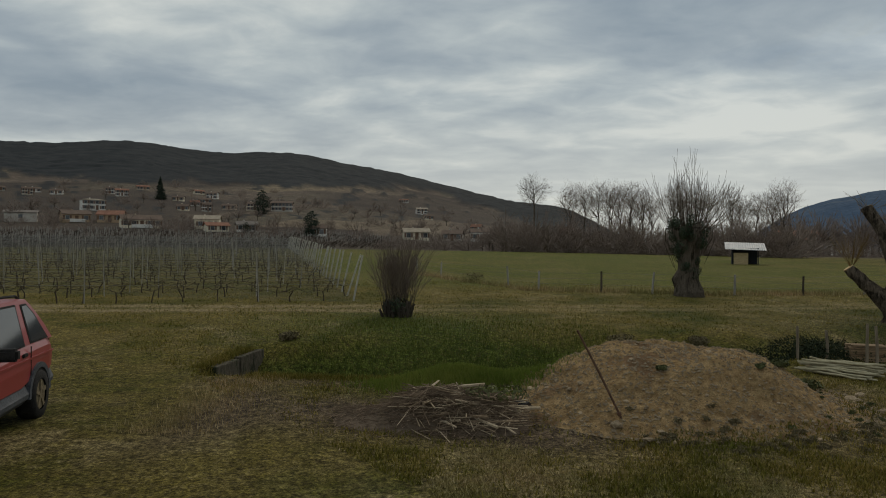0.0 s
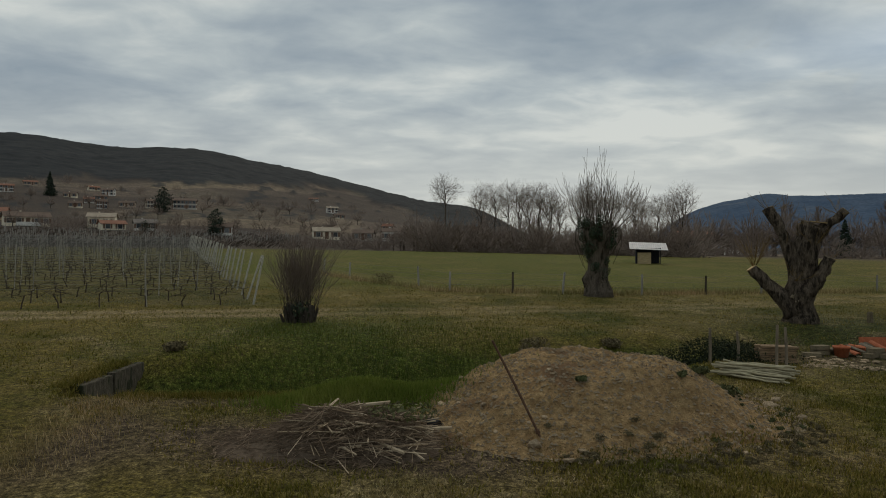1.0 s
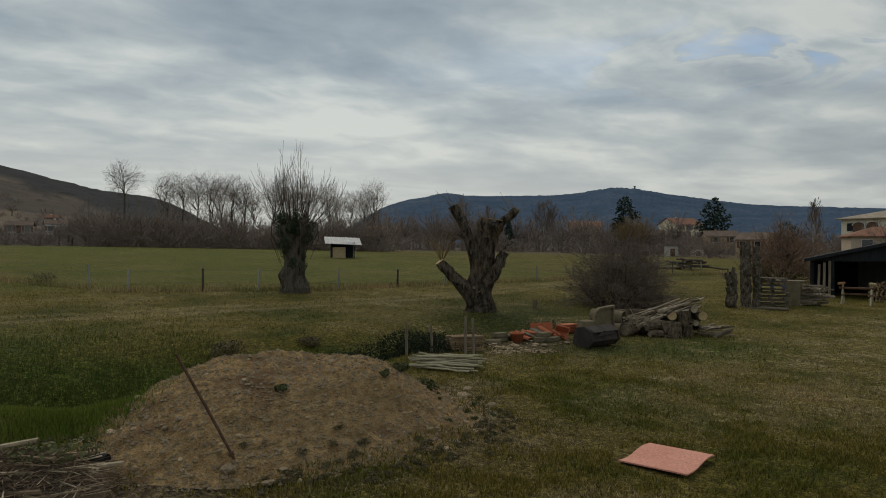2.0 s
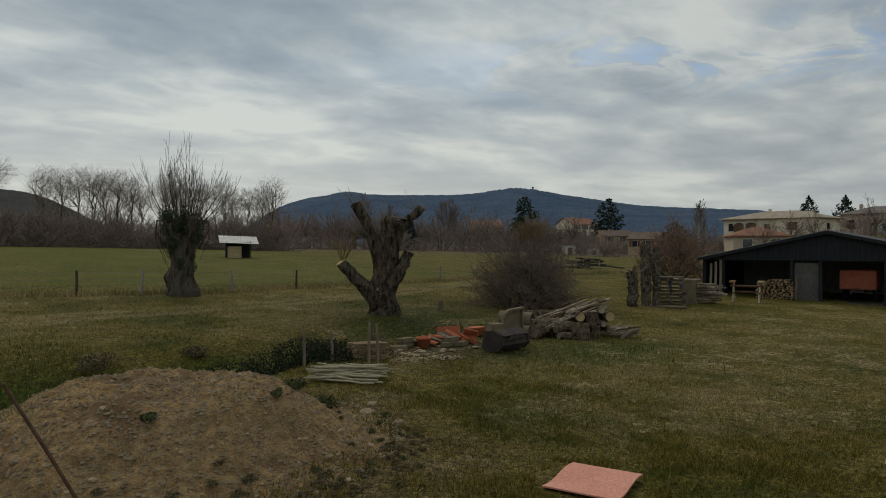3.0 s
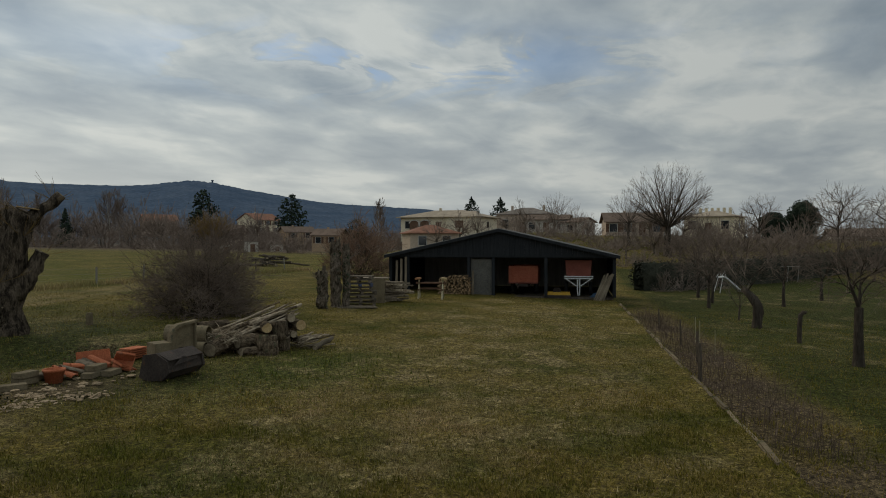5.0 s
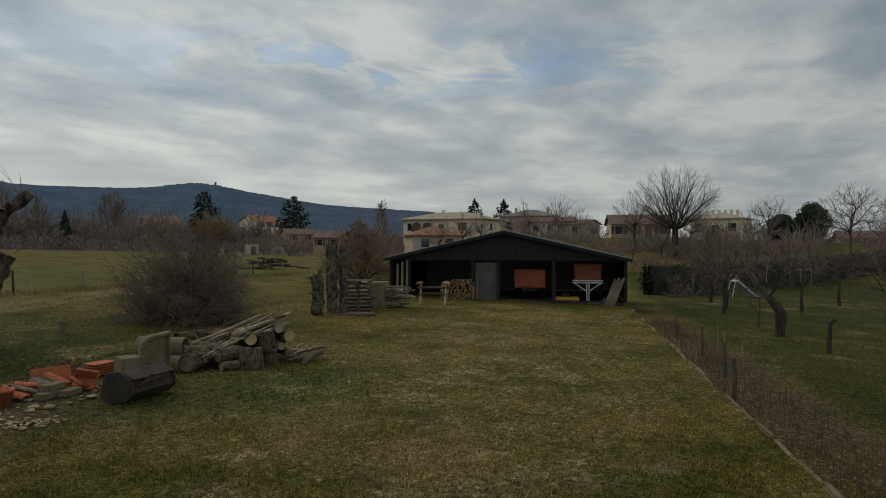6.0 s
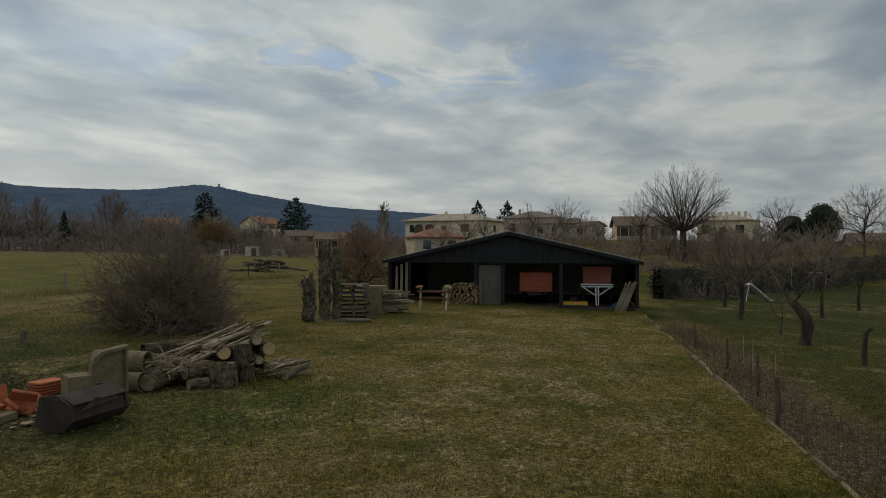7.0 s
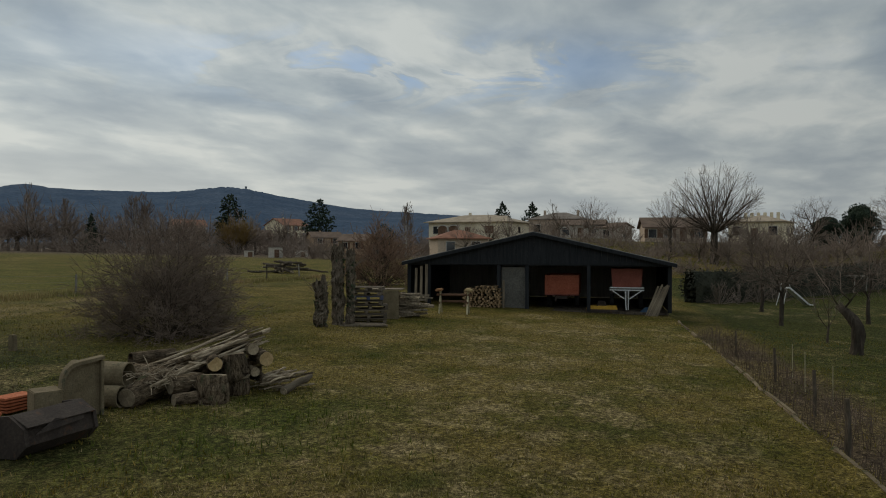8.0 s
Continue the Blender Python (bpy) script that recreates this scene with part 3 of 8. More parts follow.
def grow(b, twigs, rng, p, d, length, radius, depth, spread=0.5, lift=0.15, kids=(3, 4), shrink=0.68, wiggle=0.12, thick=3, start=0.3, least=0.004):
    """One branch and its children. Thin ends go into the builder twigs."""
    steps = (2, 3, 4)[min(depth, 2)]
    pts, rad, dirs = [p.copy()], [radius], [d.copy()]
    for i in range(steps):
        d = (d + Vector((rng.gauss(0, wiggle), rng.gauss(0, wiggle), rng.gauss(0, wiggle) + lift / steps))).normalized()
        p = p + d * length / steps
        pts.append(p.copy())
        dirs.append(d.copy())
        rad.append(max(least, radius * (1 - 0.55 * (i + 1) / steps) if depth > 0 else radius * (1 - 0.8 * (i + 1) / steps)))
    target = b if depth >= 2 else twigs
    target.tube(pts, rad, 6 if depth >= 3 else (4 if depth == 2 else 3), cap=False)
    if depth == 0:
        return
    for _ in range(rng.randint(*kids)):
        u = rng.uniform(start, 1.0) * steps
        i = min(int(u), steps - 1)
        q = pts[i].lerp(pts[i + 1], u - i)
        grow(b, twigs, rng, q, turn_about(dirs[i + 1], rng.gauss(spread, 0.15), rng), length * shrink * rng.uniform(0.75, 1.15), max(least, rad[i + 1] * 0.62), depth - 1, spread, lift, kids, shrink, wiggle, thick, start, least)
    grow(b, twigs, rng, pts[-1], dirs[-1], length * shrink, max(least, rad[-1]), depth - 1, spread, lift, kids, shrink, wiggle, thick, start, least)


def branching(wood, twigs, rng, roots, targets, least=0.008, step=0.8, twig_n=3, twig_len=0.5, wander=0.06, up=0.1, power=0.5, most=0.4):
    """Joins every target to the nearest suitable place of the growing tree; branches thicken with what they carry."""
    pos, aim, parent = np.zeros((60000, 3)), np.zeros((60000, 3)), []
    for i, (p, d) in enumerate(roots):
        pos[i], aim[i] = p, Vector(d).normalized()
        parent.append(i - 1)
    n, paths = len(roots), []
    for t in targets:
        v = np.array(t) - pos[:n]
        l = np.sqrt((v * v).sum(1)) + 1e-6
        c = (v * aim[:n]).sum(1) / l
        k = int(np.argmin(l * (1.0 + 2.6 * (1 - c))))
        a, b, d, long = Vector(pos[k]), Vector(t), Vector(aim[k]), float(l[k])
        ctrl = a + d * long * 0.16 + (b - a) * 0.36 + Vector((rng.gauss(0, wander), rng.gauss(0, wander), rng.gauss(0, wander) + up)) * long
        m = max(2, int(long / step))
        ids, prev = [k], a
        for i in range(1, m + 1):
            u = i / m
            q = a * (1 - u) ** 2 + ctrl * 2 * u * (1 - u) + b * u * u
            q += Vector((rng.gauss(0, 1), rng.gauss(0, 1), rng.gauss(0, 1))) * wander * 0.2 * long / m * (i < m)
            pos[n], aim[n] = q, (q - prev).normalized()
            parent.append(ids[-1])
            ids.append(n)
            prev, n = q, n + 1
        paths.append(ids)
    load = np.zeros(n)
    for ids in paths:
        load[ids[-1]] += 1
    for i in range(n - 1, 0, -1):
        if parent[i] >= 0:
            load[parent[i]] += load[i]
    rad = np.minimum(most, least * np.maximum(1, load) ** power)
    for ids in paths:
        r = [rad[i] for i in ids]
        r[0] = min(r[0], r[1] * 1.15)
        target = wood if r[1] > least * 2.6 else twigs
        target.tube([Vector(pos[i]) for i in ids], r, 7 if r[1] > 0.08 else 5 if r[1] > 0.03 else 3, cap=False)
        for _ in range(twig_n):
            i = ids[rng.randint(max(1, len(ids) // 2), len(ids) - 1)]
            grow(wood, twigs, rng, Vector(pos[i]), turn_about(Vector(aim[i]), rng.uniform(0.15, 0.75), rng), twig_len * rng.uniform(0.5, 1.1), least * 0.7, 1, 0.4, 0.1, (1, 2), 0.6, 0.06, least=least * 0.5)


def crown_tree(name, m, label, seed, height=10.0, width=9.0, clear=0.3, trunk=0.3, n=900, limbs=14, least=0.009, twig_n=3, twig_len=0.55, group="", bark=None, twig=None, shell=0.42, low=0.5, up=0.08, wander=0.06):
    """A bare tree whose twigs fill a rounded crown."""
    rng = random.Random(seed)
    t = thing(name, m, label, "tree", group)
    wood, twigs = Builder(), Builder()
    h = height * clear
    top = height - h
    mid = h + top * low
    wood.tube([(0, 0, -0.25), (0, 0, 0.25), (rng.gauss(0, 0.05), rng.gauss(0, 0.05), h * 0.55), (0, 0, h)], [trunk * 1.5, trunk * 1.08, trunk * 0.92, trunk * 0.85], 10, cap=False)

    def spot(k):
        while True:
            d = Vector((rng.gauss(0, 1), rng.gauss(0, 1), rng.gauss(0.12, 1))).normalized()
            z = d.z * k * (top * (1 - low) if d.z > 0 else top * low)
            p = Vector((d.x * k * width / 2, d.y * k * width / 2, mid + z))
            if p.z > h * 0.8:
                return p

    first = []
    for k in range(limbs):
        a, e = 2.4 * k, 1.25 * math.sqrt((k + 0.5) / limbs)
        first.append(Vector((math.cos(a) * math.sin(e) * width * 0.27, math.sin(a) * math.sin(e) * width * 0.27, h + top * (0.12 + 0.38 * math.cos(e)))))
    for k in range(limbs * 2):
        first.append(spot(0.8 + 0.12 * rng.random()))
    rest = sorted((spot(rng.random() ** shell * (0.93 + 0.09 * rng.random())) for _ in range(n)), key=lambda p: (p - Vector((0, 0, h))).length)
    branching(wood, twigs, rng, [(Vector((0, 0, h * (0.86 + 0.14 * i / 3))), (0, 0, 1)) for i in range(4)], first + rest, least, top * 0.06, twig_n, twig_len, wander, up, 0.5, trunk * 0.62)
    part("trunk", wood, bark or BARK_DARK, t, soft=True)
    part("crown", twigs, twig or TWIG_GREY, t, "fine leafless twigs")
    return t


def fan_tree(name, m, label, seed, height=10.0, width=9.0, clear=0.3, trunk=0.3, limbs=30, subs=9, twigs_n=4, least=0.007, reach=1.35, low=0.3, twig_len=0.8, group="", bark=None, twig=None, turn=0.42, rise=0.2):
    """A bare tree with straight limbs that fan out from the fork to a round crown."""
    rng = random.Random(seed)
    t = thing(name, m, label, "tree", group)
    wood, fine = Builder(), Builder()
    h = height * clear
    mid = h + (height - h) * low
    wood.tube([(0, 0, -0.25), (0, 0, 0.25), (rng.gauss(0, 0.04), rng.gauss(0, 0.04), h * 0.55), (0, 0, h * 1.02)], [trunk * 1.45, trunk * 1.08, trunk * 0.92, trunk * 0.8], 10, cap=False)

    def room(p, d):
        """How far it is from p along d to the crown's outline."""
        k = Vector((2 / width, 2 / width, 1 / (height - mid) if p.z + d.z * 2 > mid else 1 / max(0.5, mid - h * 0.75)))
        q, e = Vector((p.x * k.x, p.y * k.y, (p.z - mid) * k.z)), Vector((d.x * k.x, d.y * k.y, d.z * k.z))
        a, b, c = e.dot(e), q.dot(e), q.dot(q) - 1
        s = b * b - a * c
        return max(0.15, (-b + math.sqrt(s)) / a) if s > 0 else 0.15

    def bough(p, d, l, r, n):
        pts, rad = [p], [r]
        for i in range(n):
            d = (d + Vector((rng.gauss(0, 0.045), rng.gauss(0, 0.045), rng.gauss(0.02, 0.04)))).normalized()
            pts.append(pts[-1] + d * l / n)
            rad.append(max(least * 0.7, r * (1 - 0.86 * (i + 1) / n)))
        (wood if r > 0.022 else fine).tube(pts, rad, 6 if r > 0.05 else 4 if r > 0.02 else 3, cap=False)
        return pts, rad

    for k in range(limbs):
        a, e = 2.399 * k + rng.gauss(0, 0.15), reach * math.sqrt((k + 0.4) / limbs)
        d = Vector((math.cos(a) * math.sin(e), math.sin(a) * math.sin(e), math.cos(e) + rise * math.sin(e))).normalized()
        p = Vector((0, 0, h * rng.uniform(0.88, 1.02)))
        l = room(p, d) * rng.uniform(0.9, 1.0)
        pts, rad = bough(p, d, l, trunk * rng.uniform(0.17, 0.30), 6)
        for j in range(subs):
            u = rng.uniform(0.22, 0.97) * 6
            i = min(5, int(u))
            q = pts[i].lerp(pts[i + 1], u - i)
            d2 = turn_about((pts[i + 1] - pts[i]).normalized(), abs(rng.gauss(turn, 0.14)), rng)
            d2 = (d2 + Vector((0, 0, 0.12))).normalized()
            pts2, rad2 = bough(q, d2, min(room(q, d2) * rng.uniform(0.8, 1.02), (height - h) * 0.42), max(least, rad[i + 1] * 0.5), 4)
            for _ in range(twigs_n):
                v = rng.randint(1, 4)
                d3 = turn_about((pts2[v] - pts2[v - 1]).normalized(), rng.uniform(0.2, 0.65), rng)
                grow(wood, fine, rng, pts2[v], d3, min(twig_len, room(pts2[v], d3) + 0.12) * rng.uniform(0.6, 1.0), least * 0.8, 1, 0.4, 0.08, (1, 2), 0.62, 0.05, least=least * 0.55)
    part("trunk", wood, bark or BARK_DARK, t, soft=True)
    part("crown", fine, twig or TWIG_GREY, t, "fine leafless twigs")
    return t


def bare_tree(name, m, label, seed, height=8.0, trunk=0.2, clear=0.25, depth=4, spread=0.5, lift=0.3, kids=(3, 4), shrink=0.66, bark=None, twig=None, group="", least=0.006, lean=0.03, limbs=6, kind=""):
    rng = random.Random(seed)
    t = thing(name, m, label, "tree", group, kind)
    wood, twigs = Builder(), Builder()
    h = height * clear
    pts, rad = [Vector((0, 0, -0.15))], [trunk * 1.35]
    d = Vector((rng.gauss(0, lean), rng.gauss(0, lean), 1)).normalized()
    for i in range(5):
        pts.append(pts[-1] + d * (h + 0.15) / 5)
        rad.append(trunk * (1.1 - 0.06 * i))
        d = (d + Vector((rng.gauss(0, lean), rng.gauss(0, lean), 0.1))).normalized()
    wood.tube(pts, rad, 8, cap=False)
    reach = height - h
    for k in range(limbs):
        dd = turn_about(d, rng.uniform(0.15, spread * 1.25), rng)
        grow(wood, twigs, rng, pts[-1] - d * rng.uniform(0, h * 0.25), dd, reach * 0.46 * rng.uniform(0.8, 1.1), trunk * rng.uniform(0.4, 0.6), depth - 1, spread, lift, kids, shrink, least=least)
    part("trunk", wood, bark or BARK, t, soft=True)
    part("crown", twigs, twig or TWIG, t, "fine leafless twigs")
    return t


def poplar(name, m, label, seed, height=20.0, trunk=0.25, clear=0.12, bark=None, twig=None, group="", width=0.11, n=46, least=0.02):
    """A tall leafless tree with steep branches all along its stem."""
    rng = random.Random(seed)
    t = thing(name, m, label, "tree", group)
    wood, twigs = Builder(), Builder()
    p, d = Vector((0, 0, -0.2)), Vector((0, 0, 1))
    pts, rad = [p], [trunk]
    for i in range(8):
        p = p + d * height / 8
        d = (d + Vector((rng.gauss(0, 0.03), rng.gauss(0, 0.03), 0))).normalized()
        pts.append(p)
        rad.append(max(least, trunk * (1 - 0.95 * (i + 1) / 8)))
    wood.tube(pts, rad, 6, cap=False)
    for k in range(n):
        u = rng.uniform(clear, 0.97)
        i = min(int(u * 8), 7)
        q = pts[i].lerp(pts[i + 1], u * 8 - i)
        l = height * (0.30 * (1 - u) + 0.10) * rng.uniform(0.6, 1.2)
        grow(wood, twigs, rng, q, turn_about(Vector((0, 0, 1)), rng.uniform(0.2, 0.75) * width / 0.11 * 0.7, rng), l, max(least, trunk * 0.3 * (1 - u)), 2, 0.38, 0.45, (3, 4), 0.6, least=least, start=0.15)
    part("trunk", wood, bark or BARK, t, soft=True)
    part("crown", twigs, twig or TWIG, t, "fine leafless twigs")
    return t


def shrub(name, m, label, seed, width=2.0, height=2.0, stems=30, depth=2, twig=None, bark=None, spread=0.5, lean=0.6, group="", kids=(3, 4), least=0.004, lift=0.1, base=0.3, thick=0.02, category="shrub"):
    """Many stems from the ground, spraying out."""
    rng = random.Random(seed)
    t = thing(name, m, label, category, group)
    wood, twigs = Builder(), Builder()
    for _ in range(stems):
        a = rng.uniform(0, 2 * math.pi)
        rr = math.sqrt(rng.random())
        p = Vector((math.cos(a) * base * rr, math.sin(a) * base * rr, -0.05))
        out = lean * rr * rng.uniform(0.7, 1.2)
        d = Vector((math.cos(a) * out * width / height, math.sin(a) * out * width / height, 1)).normalized()
        grow(wood, twigs, rng, p, d, height * rng.uniform(0.42, 0.62), thick * rng.uniform(0.7, 1.2), depth, spread, lift, kids, 0.62, 0.10, start=0.35, least=least)
    if wood.v:
        part("framework", wood, bark or BARK_DARK, t)
    tagged(part("twig_mass", twigs, twig or TWIG, t, "fine leafless twigs"), kind="stuff")
    return t


def leaf_cloud(b, rng, centre, size, n, leaf=0.12, flat=0.6):
    """Small bent leaf faces scattered on the skin and inside of a lumpy volume."""
    cx, cy, cz = centre
    vs, fs = [], []
    for i in range(n):
        d = Vector((rng.gauss(0, 1), rng.gauss(0, 1), rng.gauss(0, 1))).normalized()
        k = rng.uniform(0.55, 1.0) ** 0.5
        c = Vector((cx + d.x * size[0] * k, cy + d.y * size[1] * k, cz + d.z * size[2] * k))
        u = turn_about(d, rng.uniform(0.6, 1.5), rng)
        w = u.cross(d).normalized()
        s = leaf * rng.uniform(0.6, 1.3)
        o = len(vs)
        vs += [c - u * s, c + w * s * flat, c + u * s, c - w * s * flat]
        fs += [(o, o + 1, o + 2), (o, o + 2, o + 3)]
    b.add(vs, fs)


def conifer(name, m, label, seed, height=9.0, width=3.0, n=2600, leaf=0.3, mat=None, group="", spire=True):
    rng = random.Random(seed)
    t = thing(name, m, label, "tree", group)
    part("trunk", Builder().tube([(0, 0, -0.2), (0, 0, height * 0.5), (0, 0, height * 0.97)], [height * 0.022, height * 0.014, 0.02], 6), BARK_DARK, t)
    b = Builder()
    tiers = 22
    for i in range(tiers):
        u = i / (tiers - 1)
        z = height * (0.06 + 0.93 * u)
        w = width / 2 * ((1 - u) ** 0.8 if spire else math.sqrt(max(0.03, 1 - (2 * u - 0.85) ** 2 / 1.4))) + 0.08
        for k in range(9):
            a = rng.uniform(0, 2 * math.pi)
            l = w * rng.uniform(0.55, 1.12)
            leaf_cloud(b, rng, (math.cos(a) * l * 0.62, math.sin(a) * l * 0.62, z - l * 0.12), (l * 0.42, l * 0.42, height * 0.035), max(4, int(n / tiers / 9 * (0.35 + 1.3 * (1 - u)))), leaf)
    part("crown", b, mat or EVERGREEN, t)
    return t


# ---- barn ----
BARN_YAW = 20.0          # its ridge runs this way, seen from the open front
BARN_AT = (33.88, 20.16)


def barn_point(u, v, z=0.0):
    """u metres to the right along the front, v metres inwards."""
    a = radians(BARN_YAW)
    return (BARN_AT[0] + u * math.sin(a) + v * math.cos(a), BARN_AT[1] - u * math.cos(a) + v * math.sin(a), z)


BARN_FLOOR = -0.06
HALF, EAVE, RIDGE, DEEP = 5.75, 2.02, 3.32, 8.5


def build_barn():
    x, y, _ = barn_point(0, 0)
    t = thing("barn", pose(x, y, BARN_FLOOR, 0, 0, BARN_YAW - 90), "low open-fronted dark timber barn with a shallow gable", "barn")
    e, r = EAVE - BARN_FLOOR, RIDGE - BARN_FLOOR
    over, th = 0.2, 0.09
    # local x runs along the front, y inwards
    slope = (r - e) / HALF
    for s in (-1, 1):
        out = [(0, r), (s * (HALF + over), r - slope * (HALF + over)), (s * (HALF + over), r - slope * (HALF + over) - th), (0, r - th)]
        b = Builder().prism(out, DEEP + 0.5, pose(0, DEEP / 2, 0.02))
        part("roof", b, ROOF_SHEET, t, "grey fibre-cement roofing sheets")
        rib = Builder()
        for i in range(48):
            yy = -0.2 + i * (DEEP + 0.4) / 47
            rib.tube([(0, yy, r + 0.02), (s * (HALF + over), yy, r - slope * (HALF + over) + 0.02)], [0.03, 0.03], 5)
        tagged(part("roof_ribs", rib, ROOF_SHEET, t), kind="stuff")
    # gable boards above the opening
    n = 44
    head = 1.98
    for i in range(n):
        a, c = -HALF + 2 * HALF * i / n, -HALF + 2 * HALF * (i + 1) / n - 0.004
        ha, hc = r - slope * abs(a) - th, r - slope * abs(c) - th
        if max(ha, hc) - head < 0.05:
            continue
        b = Builder().prism([(a, head), (c, head), (c, max(head + 0.01, hc)), (a, max(head + 0.01, ha))], 0.03, pose(0, 0.0 + 0.003 * (i % 2), 0))
        part("board", b, DARK_WOOD, t)
    for s in (-1, 1):
        part("fascia", Builder().prism([(0, r + 0.02), (s * (HALF + over), r - slope * (HALF + over) + 0.02), (s * (HALF + over), r - slope * (HALF + over) - 0.13), (0, r - 0.13)], 0.03, pose(0, -0.245, 0)), DARK_WOOD, t)
        part("side_wall", Builder().box((0.08, DEEP, e), pose(s * (HALF - 0.04), DEEP / 2, e / 2)), DARK_WOOD, t)
    part("back_wall", Builder().prism([(-HALF, 0), (HALF, 0), (HALF, e - 0.1), (0, r - 0.12), (-HALF, e - 0.1)], 0.08, pose(0, DEEP - 0.1, 0)), BARN_IN, t)
    for u in (-5.68, -4.75, -1.55, -0.3, 2.35, 5.68):
        part("post", Builder().box((0.16, 0.16, head + 0.02), pose(u, 0.1, (head + 0.02) / 2), bevel=0.01), DARK_WOOD, t)
    part("lintel", Builder().box((2 * HALF - 0.1, 0.16, 0.2), pose(0, 0.12, head + 0.05), bevel=0.01), DARK_WOOD, t)
    part("floor_slab", Builder().box((2 * HALF - 0.2, DEEP - 0.2, 0.1), pose(0, DEEP / 2, -0.06)), BARK, t, "trodden earth floor")
    # light panel closing one bay
    part("panel", Builder().box((1.06, 0.04, 1.86), pose(-0.92, 0.22, 0.93), bevel=0.005), BARN_DOOR, t, "pale grey door panel")
    return t


build_barn()


def dome_bush(name, m, label, seed, width=4.0, height=3.0, stems=60, depth=2, twig=None, bark=None, kids=(3, 4), spread=0.45, least=0.006, thick=0.03, base=0.5, low=1.25, category="shrub", group="", shrink=0.5, wiggle=0.1):
    """A rounded leafless bush: stems out to a dome that reaches the ground."""
    rng = random.Random(seed)
    t = thing(name, m, label, category, group)
    wood, twigs = Builder(), Builder()
    for _ in range(stems):
        a, e = rng.uniform(0, 2 * math.pi), low * rng.random() ** 0.75
        d = Vector((math.cos(a) * math.sin(e), math.sin(a) * math.sin(e), math.cos(e)))
        l = 1 / math.sqrt((math.sin(e) / (width / 2)) ** 2 + (math.cos(e) / height) ** 2)
        p = Vector((math.cos(a), math.sin(a), 0)) * base * math.sin(e) * rng.random()
        grow(wood, twigs, rng, p, d, l * rng.uniform(0.5, 0.62), thick * rng.uniform(0.6, 1.1), depth, spread, 0.05, kids, shrink, wiggle, start=0.3, least=least)
    if wood.v:
        part("framework", wood, bark or BARK_DARK, t)
    tagged(part("twig_mass", twigs, twig or TWIG, t, "fine leafless twigs"), kind="stuff")
    return t


def dome_tree(name, m, label, seed, height=12.0, width=11.0, clear=0.36, trunk=0.5, limbs=40, depth=3, least=0.02, group="", twig=None, kids=(3, 4), first=0.55, shrink=0.55, bend=0.07, reach=1.35):
    """A bare tree whose limbs fan out to a round crown."""
    rng = random.Random(seed)
    t = thing(name, m, label, "tree", group)
    wood, twigs = Builder(), Builder()
    h = height * clear
    wood.tube([(0, 0, -0.2), (0, 0, 0.3), (0.05, 0, h * 0.6), (0, 0.05, h * 1.05)], [trunk * 1.5, trunk * 1.05, trunk * 0.85, trunk * 0.8], 10, cap=False)
    top = height - h
    for k in range(limbs):
        a, e = rng.uniform(0, 2 * math.pi), reach * math.sqrt((k + 0.5) / limbs)
        d = Vector((math.cos(a) * math.sin(e), math.sin(a) * math.sin(e), math.cos(e)))
        l = 1 / math.sqrt((math.sin(e) / (width / 2)) ** 2 + (math.cos(e) / top) ** 2)
        grow(wood, twigs, rng, Vector((0, 0, h * rng.uniform(0.85, 1.05))), (d + Vector((0, 0, 0.25))).normalized(), l * first * rng.uniform(0.9, 1.08), trunk * rng.uniform(0.16, 0.28), depth, 0.36, 0.0, kids, shrink, bend, start=0.25, least=least)
    # the crown keeps to a round outline
    mid = h + top * 0.42
    for bb in (wood, twigs):
        for i, (vx, vy, vz) in enumerate(bb.v):
            q = math.sqrt((vx * vx + vy * vy) / (width / 2) ** 2 + ((vz - mid) / (top * 0.58)) ** 2)
            if q > 0.9 and vz > h * 0.9:
                k = (0.9 + 0.1 * (1 - math.exp(-(q - 0.9) / 0.1))) / q
                bb.v[i] = (vx * k, vy * k, mid + (vz - mid) * k)
    part("trunk", wood, BARK, t, soft=True)
    part("crown", twigs, twig or TWIG_GREY, t, "fine leafless twigs")
    return t


def evergreen(name, m, label, seed, height=6.0, width=5.0, lumps=60, leaf=0.14):
    """A dense broadleaf evergreen: many lumps of small leaves round a trunk."""
    rng = random.Random(seed)
    t = thing(name, m, label, "tree")
    part("trunk", Builder().tube([(0, 0, -0.2), (0, 0, height * 0.6)], [0.16, 0.08], 7), BARK_DARK, t)
    b = Builder()
    for k in range(lumps):
        u = (k + 0.5) / lumps
        w = width / 2 * math.sqrt(max(0.05, 1 - (1.7 * u - 0.75) ** 2))
        a = rng.uniform(0, 6.28)
        r = w * rng.uniform(0.25, 0.78)
        s = width * rng.uniform(0.14, 0.24)
        leaf_cloud(b, rng, (math.cos(a) * r, math.sin(a) * r, height * (0.12 + 0.8 * u)), (s, s, s * 0.85), 330, leaf)
    part("crown", b, EVERGREEN, t)
    return t


# ---- dirt mound ----
def mound_height(x, y):
    """Metres above the lie of the land."""
    a = radians(12)
    u, v = (x - 2.3) * math.cos(a) + (y - 11.35) * math.sin(a), -(x - 2.3) * math.sin(a) + (y - 11.35) * math.cos(a)
    q = np.sqrt((u / 2.95) ** 2 + (v / 2.2) ** 2)
    body = 0.74 * (1 - smooth(0.34, 1.06, q))
    lump = 0.28 * (fractal(x, y, 1.2, 4, 31) - 0.5) + 0.18 * (fractal(x, y, 0.26, 4, 32) - 0.5)
    return body + lump * (1 - smooth(0.7, 1.08, q)) - 0.06 * smooth(0.95, 1.15, q)


